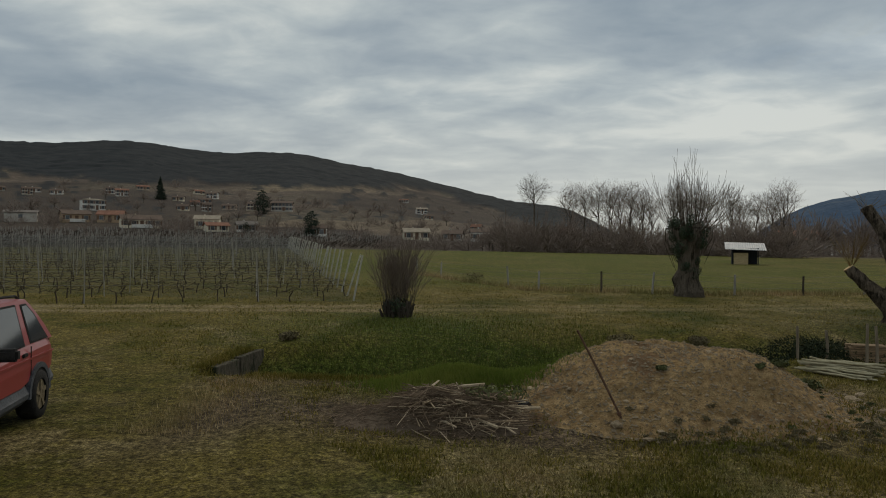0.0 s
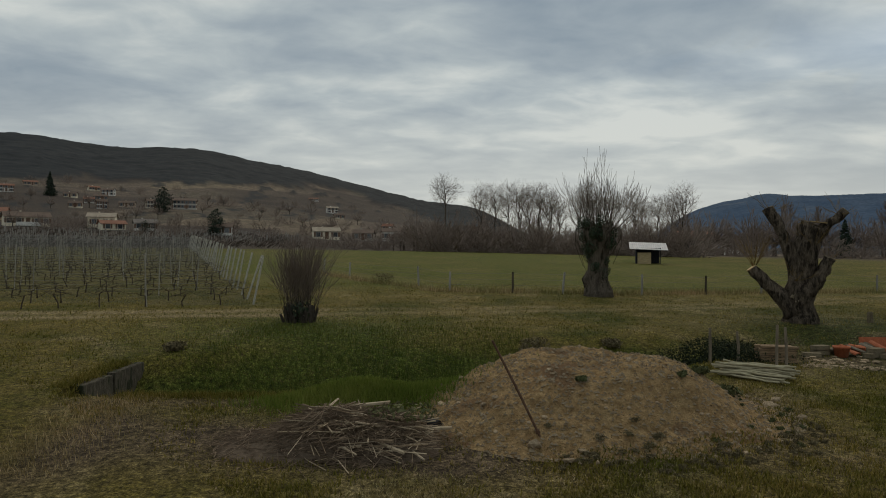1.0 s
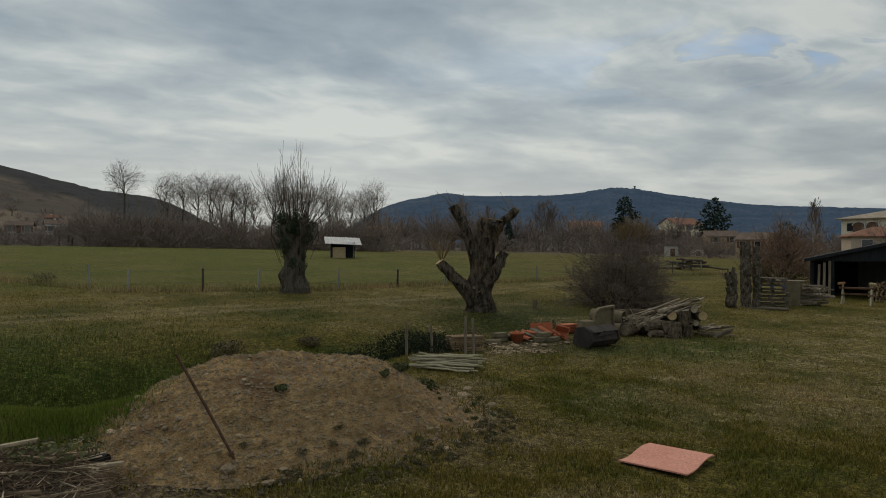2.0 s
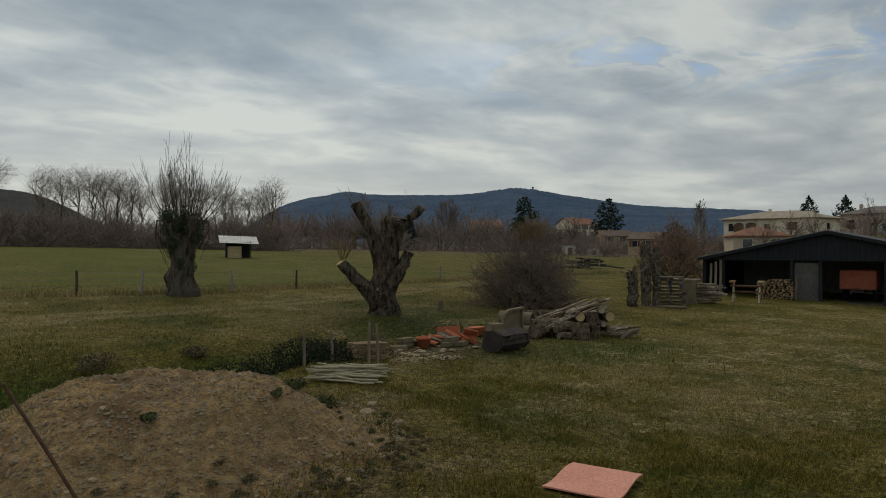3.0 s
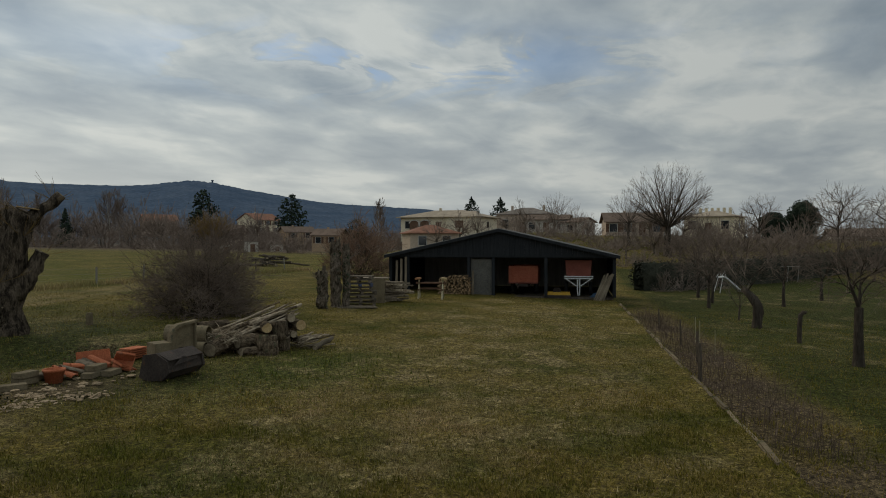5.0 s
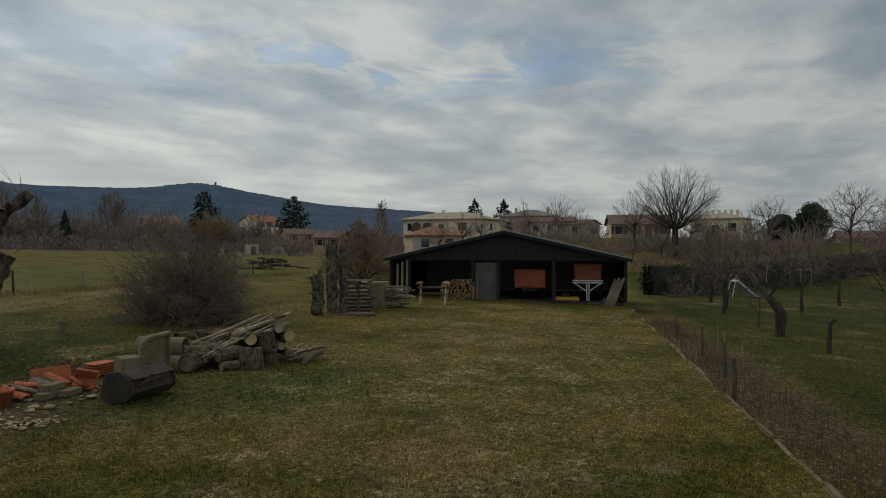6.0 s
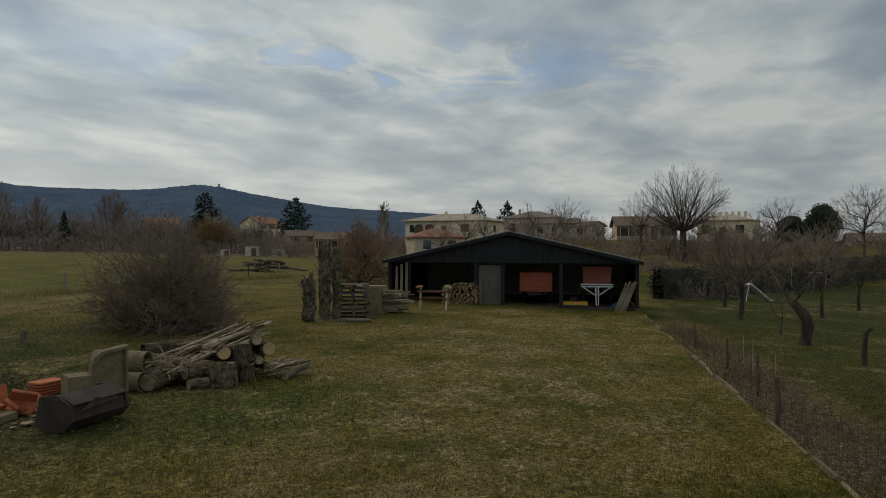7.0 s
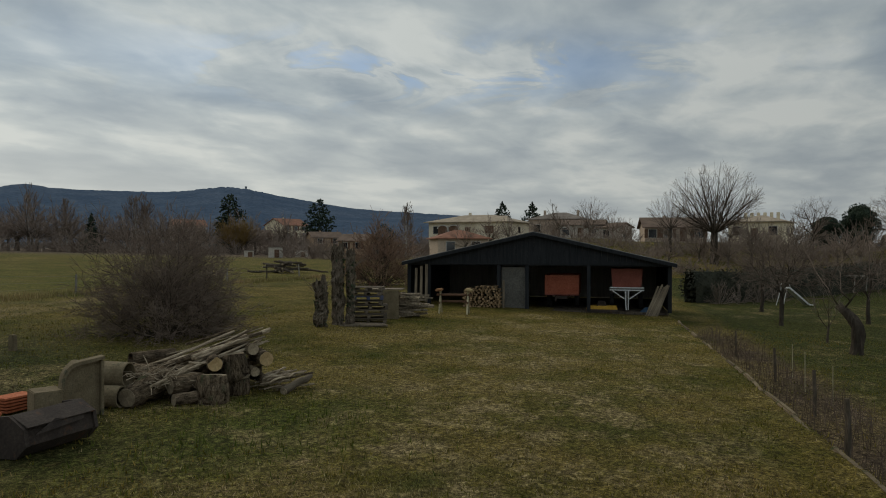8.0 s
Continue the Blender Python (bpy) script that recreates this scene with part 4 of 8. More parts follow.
SOIL = material("sandy_heap_soil", (0.33, 0.208, 0.095), (0.60, 0.41, 0.205), 9, 0.97, 1.0, 5, relief=0.12, spots=(0.25, 0.155, 0.085), spot_scale=0.8, spot_cut=0.54, spec=0.05)


def build_mound():
    xs, ys = np.arange(-1.0, 6.0, 0.04), np.arange(8.6, 14.3, 0.04)
    X, Y = np.meshgrid(xs, ys)
    Z = terrain(X, Y) + mound_height(X, Y)
    nx = len(xs)
    b = Builder()
    b.v = [tuple(p) for p in np.stack([X, Y, Z], -1).reshape(-1, 3)]
    H = mound_height(X, Y)
    for j in range(len(ys) - 1):
        for i in range(nx - 1):
            if max(H[j, i], H[j, i + 1], H[j + 1, i], H[j + 1, i + 1]) > -0.05:
                b.f.append((j * nx + i, j * nx + i + 1, (j + 1) * nx + i + 1, (j + 1) * nx + i))
    ob = part("earth_mound", b, SOIL, soft=True)
    tagged(ob, "heap of dry ochre earth and stones on the grass", "mound")
    return ob


mound = build_mound()


def surface(x, y):
    """Land or mound, whichever is higher."""
    return land(x, y) + max(0.0, float(mound_height(np.float64(x), np.float64(y))) if -0.7 < x < 6 and 8.6 < y < 14.3 else 0.0)




# ---- trees of the yard and meadow ----
def far_at(az, r):
    """A spot r metres off in a compass direction, seen from the middle of the walk."""
    return 4 + r * math.cos(radians(az)), 4 + r * math.sin(radians(az))


def coppice():
    t = shrub("coppiced_bush", on_land(-3.83, 20.65), "coppiced bush of upright brown shoots over dark cut stools", 3, 1.15, 2.2, 110, 2, TWIG_GREY, lean=0.09, base=0.42, least=0.0035, thick=0.007, kids=(2, 3), spread=0.26, category="bush")
    b, rng = Builder(), random.Random(4)
    for _ in range(46):
        a, rr = rng.uniform(0, 6.28), 0.4 * math.sqrt(rng.random())
        p = Vector((math.cos(a) * rr, math.sin(a) * rr, -0.08))
        q = p + Vector((math.cos(a) * 0.14, math.sin(a) * 0.14, rng.uniform(0.3, 0.62)))
        b.tube([p, p.lerp(q, 0.5), q], [0.05, 0.045, 0.035], 5)
    part("stool", b, BARK_DARK, t, "dark clump of cut stumps")
    ends = Builder()
    leaf_cloud(ends, rng, (0, 0, 0.3), (0.42, 0.42, 0.34), 500, 0.05)
    part("ivy", ends, IVY, t, "dark ivy leaves")


coppice()


def knobbly(amount, seed):
    rng = random.Random(seed)
    table = [[1 + rng.uniform(-amount, amount) for _ in range(24)] for _ in range(40)]
    return lambda i, k: table[i % 40][k % 24]


def ivy_pollard():
    rng = random.Random(6)
    t = thing("pollard_tree", on_land(7.0, 30.8), "old pollard tree, trunk clad in ivy, bare shoots on top", "tree")
    b = Builder()
    b.tube([(0, 0, -0.2), (0, 0, 0.25), (-0.06, 0, 0.7), (-0.02, 0, 1.4), (0.0, 0, 2.1), (0.0, 0, 2.7), (-0.05, 0, 3.05)], [0.72, 0.56, 0.44, 0.40, 0.46, 0.64, 0.5], 14, twist=knobbly(0.12, 5))
    b.tube([(-0.35, 0.1, 0.3), (-0.5, 0, 0.75), (-0.4, 0, 1.1)], [0.2, 0.22, 0.1], 8)
    part("trunk", b, BARK, t, soft=True)
    ivy = Builder()
    for k in range(34):
        z = 1.0 + 2.25 * (k / 33) ** 0.8
        w = 0.40 + 0.42 * float(smooth(1.5, 2.5, z))
        a = rng.uniform(0, 6.28)
        s = rng.uniform(0.16, 0.3)
        leaf_cloud(ivy, rng, (math.cos(a) * w * 0.8, math.sin(a) * w * 0.8, z), (s, s, s * 1.15), 300, 0.034)
    part("ivy", ivy, IVY, t, "dark green ivy")
    wood, tw = Builder(), Builder()
    for k in range(46):
        a = rng.uniform(0, 6.28)
        e = 1.25 * rng.random() ** 0.9
        d = Vector((math.cos(a) * math.sin(e) + 0.12 * math.sin(e), math.sin(a) * math.sin(e), math.cos(e))).normalized()
        l = 3.3 if k < 4 else rng.uniform(1.5, 2.7)
        r = 0.35 + 0.3 * math.sin(e)
        grow(wood, tw, rng, Vector((math.cos(a) * r, math.sin(a) * r, 2.95 - 0.25 * math.sin(e))), d if k > 3 else Vector((0.05 * k - 0.15, 0, 1)).normalized(), l * 0.6, rng.uniform(0.012, 0.022), 2, 0.42, 0.55, (2, 3), 0.52, 0.05, least=0.006)
    # old pale ivy stems hanging round the head
    for k in range(22):
        a, l = rng.uniform(0, 6.28), rng.uniform(0.5, 1.5)
        c, s = math.cos(a), math.sin(a)
        wood.tube([(c * 0.5, s * 0.5, 2.95), (c * 0.95, s * 0.95, 3.0 - 0.1 * l), (c * 0.98, s * 0.98, 2.8 - 0.45 * l), (c * 0.62, s * 0.62, 2.55 - l)], [0.018, 0.016, 0.014, 0.008], 4)
    tagged(part("shoot_spray", wood, BARK, t, soft=True), kind="stuff")
    part("crown", tw, TWIG, t, "fine leafless twigs")


ivy_pollard()


WILLOW_BARK = material("grey_willow_bark", (0.04, 0.032, 0.025), (0.21, 0.165, 0.12), 9, 0.95, 1.0, 4, stretch=(1, 1, 0.3), spec=0.05, relief=0.12, spots=(0.03, 0.024, 0.018), spot_scale=6, spot_cut=0.54)


def cut_pollard():
    """A heavily lopped willow with bare limb stubs."""
    rng = random.Random(7)
    t = thing("lopped_tree", on_land(11.45, 22.95, -28), "heavily lopped pollard willow with sawn-off limbs", "tree")
    # seen along +y, the limbs fan out along x
    b = Builder()
    rows = [(0.12, -0.25, 0.58), (0.12, 0.05, 0.5), (0.10, 0.3, 0.44), (0.07, 0.6, 0.42), (0.08, 0.9, 0.43), (0.13, 1.2, 0.38), (0.18, 1.5, 0.35), (0.22, 1.8, 0.36), (0.25, 2.1, 0.35), (0.30, 2.4, 0.37), (0.35, 2.7, 0.36), (0.42, 2.95, 0.38), (0.48, 3.08, 0.34)]
    b.tube([(x, 0.04 * math.sin(5 * z), z) for x, z, r in rows], [r for x, z, r in rows], 22, twist=knobbly(0.17, 8))
    part("trunk", b, WILLOW_BARK, t, soft=True)

    def limb(pts, rad, cut, seed):
        lb = Builder().tube(pts, rad, 10, twist=knobbly(0.1, seed))
        l = part("limb", lb, WILLOW_BARK, t, soft=True)
        p, q = Vector(pts[-2]), Vector(pts[-1])
        d = (q - p).normalized()
        part("cut_end", Builder().tube([q - d * 0.02, q + d * 0.012], [rad[-1] * 0.96] * 2, 10), cut, l)

    def bent(*pts):
        """Points and radii along a limb, with extra steps between."""
        out, rad = [], []
        for (x, y, z, r), (x2, y2, z2, r2) in zip(pts, pts[1:]):
            for k in range(3):
                u = k / 3
                out.append((x + (x2 - x) * u + rng.gauss(0, 0.015), y + (y2 - y) * u, z + (z2 - z) * u))
                rad.append((r + (r2 - r) * u) * rng.uniform(0.93, 1.09))
        return out + [pts[-1][:3]], rad + [pts[-1][3]]

    limb(*bent((-0.05, -0.1, 0.3, 0.34), (-0.42, -0.22, 0.8, 0.27), (-0.85, -0.35, 1.22, 0.21), (-1.28, -0.45, 1.7, 0.17)), LOG_CUT, 9)
    limb(*bent((0.05, 0.1, 1.4, 0.26), (-0.2, 0.1, 2.1, 0.18), (-0.38, 0.12, 2.75, 0.17), (-0.52, 0.15, 3.1, 0.17), (-0.84, 0.2, 3.62, 0.18)), OLD_CUT, 10)
    limb(*bent((0.45, 0, 2.6, 0.24), (0.8, 0.05, 3.0, 0.16), (1.08, 0.08, 3.22, 0.13), (1.36, 0.1, 3.5, 0.14)), OLD_CUT, 11)
    limb(*bent((0.3, -0.1, 0.95, 0.27), (0.66, -0.15, 1.42, 0.2), (0.82, -0.12, 1.72, 0.17), (0.93, -0.1, 2.02, 0.18)), OLD_CUT, 12)
    part("cut_end", Builder().box((0.5, 0.42, 0.03), pose(0.62, 0, 3.14, 0, 8, 0), bevel=0.008), LOG_CUT, t, "pale sawn top")
    knot = Builder()
    for k in range(9):
        a = rng.uniform(0, 6.28)
        knot.tube([(-0.02, -0.3, 0.78), (-0.02 + 0.13 * math.cos(a), -0.46, 0.78 + 0.13 * math.sin(a))], [0.07, 0.025], 5)
    part("knot", knot, OLD_CUT, t, "pale splintered scar")
    tw, wood = Builder(), Builder()
    for k in range(26):
        a = rng.uniform(0, 6.28)
        grow(wood, tw, rng, Vector((-1.2, -0.43, 1.68)), Vector((math.cos(a) * 0.5, math.sin(a) * 0.5, 0.9)).normalized(), rng.uniform(0.35, 0.8), 0.008, 1, 0.25, 0.1, (1, 2), 0.6, 0.05, least=0.005)
    for k in range(60):
        p = rng.choice(((-0.8, 0.2, 3.55), (1.2, 0.1, 3.35), (0.9, -0.1, 1.95), (0.4, -0.3, 3.0), (-0.3, 0.1, 2.4), (0.0, -0.4, 1.3), (0.5, -0.2, 2.4)))
        a = rng.uniform(0, 6.28)
        grow(wood, tw, rng, Vector(p), Vector((math.cos(a) * 0.8, math.sin(a) * 0.8, rng.uniform(0.1, 1.0))).normalized(), rng.uniform(0.2, 0.6), 0.006, 1, 0.3, 0.1, (1, 2), 0.6, 0.08, least=0.004)
    tagged(part("shoot_spray", tw, TWIG_OCHRE, t, "thin yellowish regrowth"), kind="stuff")


cut_pollard()
dome_bush("brown_shrub", on_land(17.65, 23.15), "large dense leafless brown shrub on the meadow's edge", 8, 3.8, 3.7, 170, 3, TWIG_GREY, kids=(3, 4), thick=0.013, low=1.45, least=0.0045, spread=0.75, base=0.8, shrink=0.52, wiggle=0.2)
dome_bush("brown_shrub", on_land(40.5, 34.0), "reddish leafless shrub behind the barn", 18, 5.0, 4.3, 80, 3, TWIG_RED, kids=(3, 3), thick=0.02, low=1.45, least=0.010, spread=0.6, base=0.9, shrink=0.56, wiggle=0.17)
fan_tree("spreading_tree", on_land(84, 23.3), "large round-crowned leafless tree behind the hedge", 11, 10.8, 9.4, 0.31, 0.42, 22, 15, 5, 0.008, 1.38, 0.42, 0.75, turn=0.62, rise=0.1)
fan_tree("spreading_tree", on_land(*far_at(16.5, 92)), "smaller leafless tree behind the hedge", 13, 7.4, 5.4, 0.4, 0.18, 16, 7, 4, 0.008, 1.4, 0.4, 0.6)
fan_tree("spreading_tree", on_land(*far_at(22.1, 135)), "leafless tree behind the houses", 14, 7.8, 8.5, 0.25, 0.2, 16, 7, 3, 0.011, 1.3, 0.35, 0.8)
crown_tree("spreading_tree", on_land(*far_at(6.8, 96)), "thin leafless tree beside dark evergreens", 15, 6.6, 5.0, 0.35, 0.1, 160, 6, 0.010, 2, 0.6)
crown_tree("spreading_tree", on_land(*far_at(1.6, 80)), "tall thin leafless tree beside dark evergreens", 16, 8.2, 7.0, 0.3, 0.13, 330, 9, 0.010, 3, 0.6)
crown_tree("spreading_tree", on_land(*far_at(-2.0, 84)), "leafless tree beyond the orchard lawn", 17, 7.8, 7.0, 0.3, 0.13, 330, 9, 0.010, 3, 0.6)

# poplars behind the meadow
rng = random.Random(40)
pop = [crown_tree("poplar_tree", on_land(*far_at(88.2 - 1.1 * k, 114)), "tall leafless poplar behind the meadow", 60 + k, 11.8, 4.2, 0.16, 0.15, 300, 10, 0.0085, 3, 1.0, "row of poplars", BARK, TWIG_FAR, shell=0.6, up=0.22, wander=0.02, low=0.6) for k in range(4)]
for i, a in enumerate((84.1, 83.2, 82.4, 81.6, 80.0, 79.2, 78.3, 75.6, 74.7, 73.6, 72.6, 71.8, 77.2)):
    x, y = far_at(a, 112 + 12 * rng.random())
    s = rng.uniform(0.84, 1.04)
    copy_thing(pop[i % 4], on_land(x, y, rng.uniform(0, 360)) @ Matrix.Diagonal((s * 1.15, s * 1.15, s, 1)))
crown_tree("field_tree", on_land(*far_at(91.3, 108)), "slender leafless field tree", 71, 12.4, 5.0, 0.58, 0.15, 220, 9, 0.010, 3, 0.7, "", BARK, TWIG, up=0.15)

# thickets: a few bushes grown once and repeated along the field edges
thick = [dome_bush("thicket_bush", on_land(*far_at(95 + 2 * k, 102)), "bare brown thicket bush along the field edge", 80 + k, 5.0, 3.6, 30, 2, TWIG_FAR, TWIG_FAR, kids=(2, 2), thick=0.03, least=0.018, base=1.2, low=1.35, group="field-edge thicket") for k in range(3)]
tall = [dome_tree("hedgerow_tree", on_land(*far_at(66 + 2 * k, 170)), "bare hedgerow tree in the far tree line", 90 + k, 10, 7, 0.22, 0.2, 22, 2, 0.028, "far tree line", TWIG_FAR, kids=(3, 3)) for k in range(3)]


def thicket(a0, a1, r0, r1, n, lo, hi, seed, kinds):
    rg = random.Random(seed)
    for i in range(n):
        a = a0 + (a1 - a0) * (i + rg.random()) / n
        s = rg.uniform(lo, hi)
        copy_thing(kinds[rg.randrange(len(kinds))], on_land(*far_at(a, rg.uniform(r0, r1)), rg.uniform(0, 360)) @ Matrix.Diagonal((s * rg.uniform(0.9, 1.3), s * rg.uniform(0.9, 1.3), s * rg.uniform(0.8, 1.1), 1)))


thicket(71, 94, 94, 108, 50, 1.0, 1.6, 1, thick)
thicket(71, 96, 100, 118, 46, 0.5, 0.85, 21, tall)
thicket(93, 104, 118, 150, 12, 0.7, 1.2, 2, thick)
thicket(44, 72, 140, 170, 40, 0.9, 1.5, 3, thick)
thicket(45, 72, 160, 215, 66, 0.85, 1.4, 4, tall)
thicket(3, 19, 70, 88, 24, 0.5, 0.8, 27, thick)
thicket(4, 17, 74, 92, 10, 0.4, 0.62, 28, tall)
thicket(30, 46, 120, 180, 16, 0.7, 1.3, 5, thick)
thicket(33, 46, 190, 230, 9, 0.7, 1.2, 6, tall)
thicket(33, 47, 140, 185, 24, 0.9, 1.4, 33, thick)
thicket(34, 47, 170, 200, 12, 0.55, 0.85, 34, tall)
thicket(3, 30, 84, 100, 34, 0.6, 1.0, 7, thick)
thicket(6, 34, 96, 108, 16, 0.45, 0.75, 17, tall)
thicket(-8, 12, 95, 125, 16, 0.6, 1.2, 8, thick)
thicket(98, 128, 210, 250, 16, 0.7, 1.3, 9, thick)
thicket(94, 128, 260, 600, 36, 1.0, 2.0, 10, thick)
thicket(96, 131, 185, 330, 50, 0.7, 1.4, 30, thick)
thicket(96, 130, 200, 420, 34, 0.5, 0.95, 31, tall)
for i, (a, r, h) in enumerate(((63.9, 175, 12.5), (61.6, 180, 10.5), (57.0, 170, 12), (56.4, 172, 11.5), (36.8, 130, 9.2))):
    poplar("birch_tree", on_land(*far_at(a, r)), "pale-stemmed leafless birch in the tree line", 120 + i, h, 0.17, 0.25, BARK_PALE, TWIG_GREY, "birches", 0.2, 30, 0.025)
shrub("yellow_willow", on_land(*far_at(50.0, 160)), "leafless willow with ochre-yellow shoots", 130, 6, 7.5, 60, 2, TWIG_OCHRE, lean=0.5, base=0.8, least=0.03, thick=0.06, category="tree")
for a, r, h, w, sp, lb in ((43.6, 200, 15.0, 10.0, False, "dark green conifer beside a house"), (50.4, 185, 14.5, 9.0, False, "dark pine rising over the tree line"), (29.0, 150, 9.0, 11.0, True, "dark conifer behind a house"), (26.6, 150, 8.2, 11.0, True, "dark conifer behind a house"),
                           (108.9, 195, 7.0, 5.4, False, "dark evergreen tree above the vines"), (112.2, 330, 11.0, 9.0, False, "dark evergreen on the hillside"), (114.0, 205, 3.2, 3.2, False, "dark round evergreen by a house"), (60.0, 165, 8.0, 5.0, True, "dark conifer in the tree line"), (119.6, 430, 13, 8, True, "dark conifer among hillside houses"),
                           (38.5, 150, 7.0, 7.0, False, "dark evergreen behind the barn")):
    conifer("conifer", on_land(*far_at(a, r)), lb, int(a * 10), h, w, 2400, h * 0.028, spire=sp)
for a, r, h, w in ((3.9, 108, 5.4, 5.2), (5.9, 106, 3.9, 3.6)):
    evergreen("evergreen_tree", on_land(*far_at(a, r)), "dense dark evergreen above the hedge", int(a * 31), h, w)


# ---- houses ----
def house(az_r, turn, size, roof_h, wall, roof, label, storeys=1, gable=True, windows=4, over=0.4, chimneys=1, dz=0.0, balcony=False, shutters=True, at=None, floor=None):
    """A rendered house; its front faces the walk before it is turned."""
    x, y = at or far_at(*az_r)
    w, d, h = size
    if at and y > 150:
        w, d, h, roof_h = w * 0.8, d * 0.62, h * 0.8, roof_h * 0.8
    base = land(x, y) if floor is None else floor
    t = thing("house", pose(x, y, base + dz, 0, 0, math.degrees(math.atan2(y - 4, x - 4)) - 90 + turn), label, "house")
    part("wall", Builder().box((w, d, h + 1.5), pose(0, 0, h / 2 - 0.75)) if not gable else Builder().prism([(-w / 2, -1.5), (w / 2, -1.5), (w / 2, h), (-w / 2, h)], d).prism([(-d / 2 + 0.02, h), (d / 2 - 0.02, h), (0, h + roof_h)], w - 0.06, pose(0, 0, 0, 0, 0, 90)), WALLS[wall], t)
    b = Builder()
    e = h - 0.05
    W, D = w / 2 + over, d / 2 + over
    if gable:
        k = roof_h / (d / 2)
        lo = h - k * over
        for s in (-1, 1):
            out = [(0, h + roof_h + 0.12), (s * D, lo + 0.12), (s * D, lo), (0, h + roof_h)]
            b.prism(out, 2 * W, pose(0, 0, 0.03, 0, 0, 90))
    else:
        r = max(0.3, (w - d) / 2)
        vs = [(-W, -D, e), (W, -D, e), (W, D, e), (-W, D, e), (-W, -D, e + 0.12), (W, -D, e + 0.12), (W, D, e + 0.12), (-W, D, e + 0.12), (-r, 0, h + roof_h), (r, 0, h + roof_h)]
        b.add(vs, [(3, 2, 1, 0), (0, 1, 5, 4), (1, 2, 6, 5), (2, 3, 7, 6), (3, 0, 4, 7), (4, 5, 9, 8), (5, 6, 9), (6, 7, 8, 9), (7, 4, 8)])
    rf = part("roof", b, ROOFS[roof], t)
    for c in range(chimneys):
        part("chimney", Builder().box((0.42, 0.42, 1.3), pose((-0.25 if chimneys == 1 else -0.62 + 1.24 * c / (chimneys - 1)) * w * 0.5, 0.3, h + roof_h - 0.2), bevel=0.03), WALLS[wall], rf)
    sh = h / storeys
    for s in range(storeys):
        for i in range(windows):
            u = -w / 2 + w * (i + 0.5) / windows
            z = sh * s + sh * 0.55
            door = s == 0 and i == windows // 2 and windows > 2
            ww, wh = (1.0, 2.0) if door else (1.15, 1.25)
            if door:
                z = 1.02
            o = part("door" if door else "window", Builder().box((ww, 0.1, wh), pose(u, -d / 2 - 0.01, z)), SHUTTER if door else GLASS, t)
            if not door:
                f = Builder()
                for a in (-1, 1):
                    f.box((0.07, 0.06, wh + 0.14), pose(u + a * (ww / 2 + 0.035), -d / 2 - 0.06, z))
                    f.box((ww, 0.06, 0.07), pose(u, -d / 2 - 0.06, z + a * (wh / 2 + 0.035)))
                part("frame", f, TRIM, o)
                if shutters:
                    for a in (-1, 1):
                        part("shutter", Builder().box((0.5, 0.05, wh + 0.05), pose(u + a * (ww / 2 + 0.36), -d / 2 - 0.05, z)), SHUTTER, t)
        part("window", Builder().box((0.1, 1.0, 1.1), pose(w / 2 + 0.0, 0.0, sh * s + sh * 0.55)), GLASS, t)
    if balcony:
        part("balcony", Builder().box((w * 0.55, 1.2, 0.18), pose(0, -d / 2 - 0.6, sh * (storeys - 1) + 0.0)).box((w * 0.55, 0.06, 0.9), pose(0, -d / 2 - 1.17, sh * (storeys - 1) + 0.5)), WALLS["white"], t)
    return t


# the hamlet beyond the barn
house((46.1, 225), 40, (10, 8.5, 4.2), 2.0, "yellow", "red", "cream two-storey house with a red tiled gable roof", 2, True, 3, dz=4.3)
house((43.2, 190), 15, (8, 7, 2.0), 1.4, "ochre", "brown", "low grey-brown outbuilding among trees", 1, True, 2, dz=2.5)
house((48.6, 205), 10, (9, 7, 2.6), 1.7, "pink", "brown", "low house with a brown tiled roof", 1, True, 3, dz=2.0)
house((53.5, 240), 10, (10, 8, 3.5), 2.0, "pink", "red", "house with a red tiled roof among trees", 1, True, 3, dz=4.5)
house((40.6, 150), -25, (6, 6, 2.3), 1.3, "ochre", "brown", "low ochre house with a brown tiled gable roof", 1, True, 2, dz=1.2)
house((70.6, 170), 20, (9, 7, 2.8), 2.0, "pink", "red", "low house with a dark red roof", 1, True, 2, dz=0.8)
house((66.9, 220), 10, (9, 7, 2.6), 1.4, "white", "red", "low white house far behind the meadow", 1, True, 3, dz=1.0)


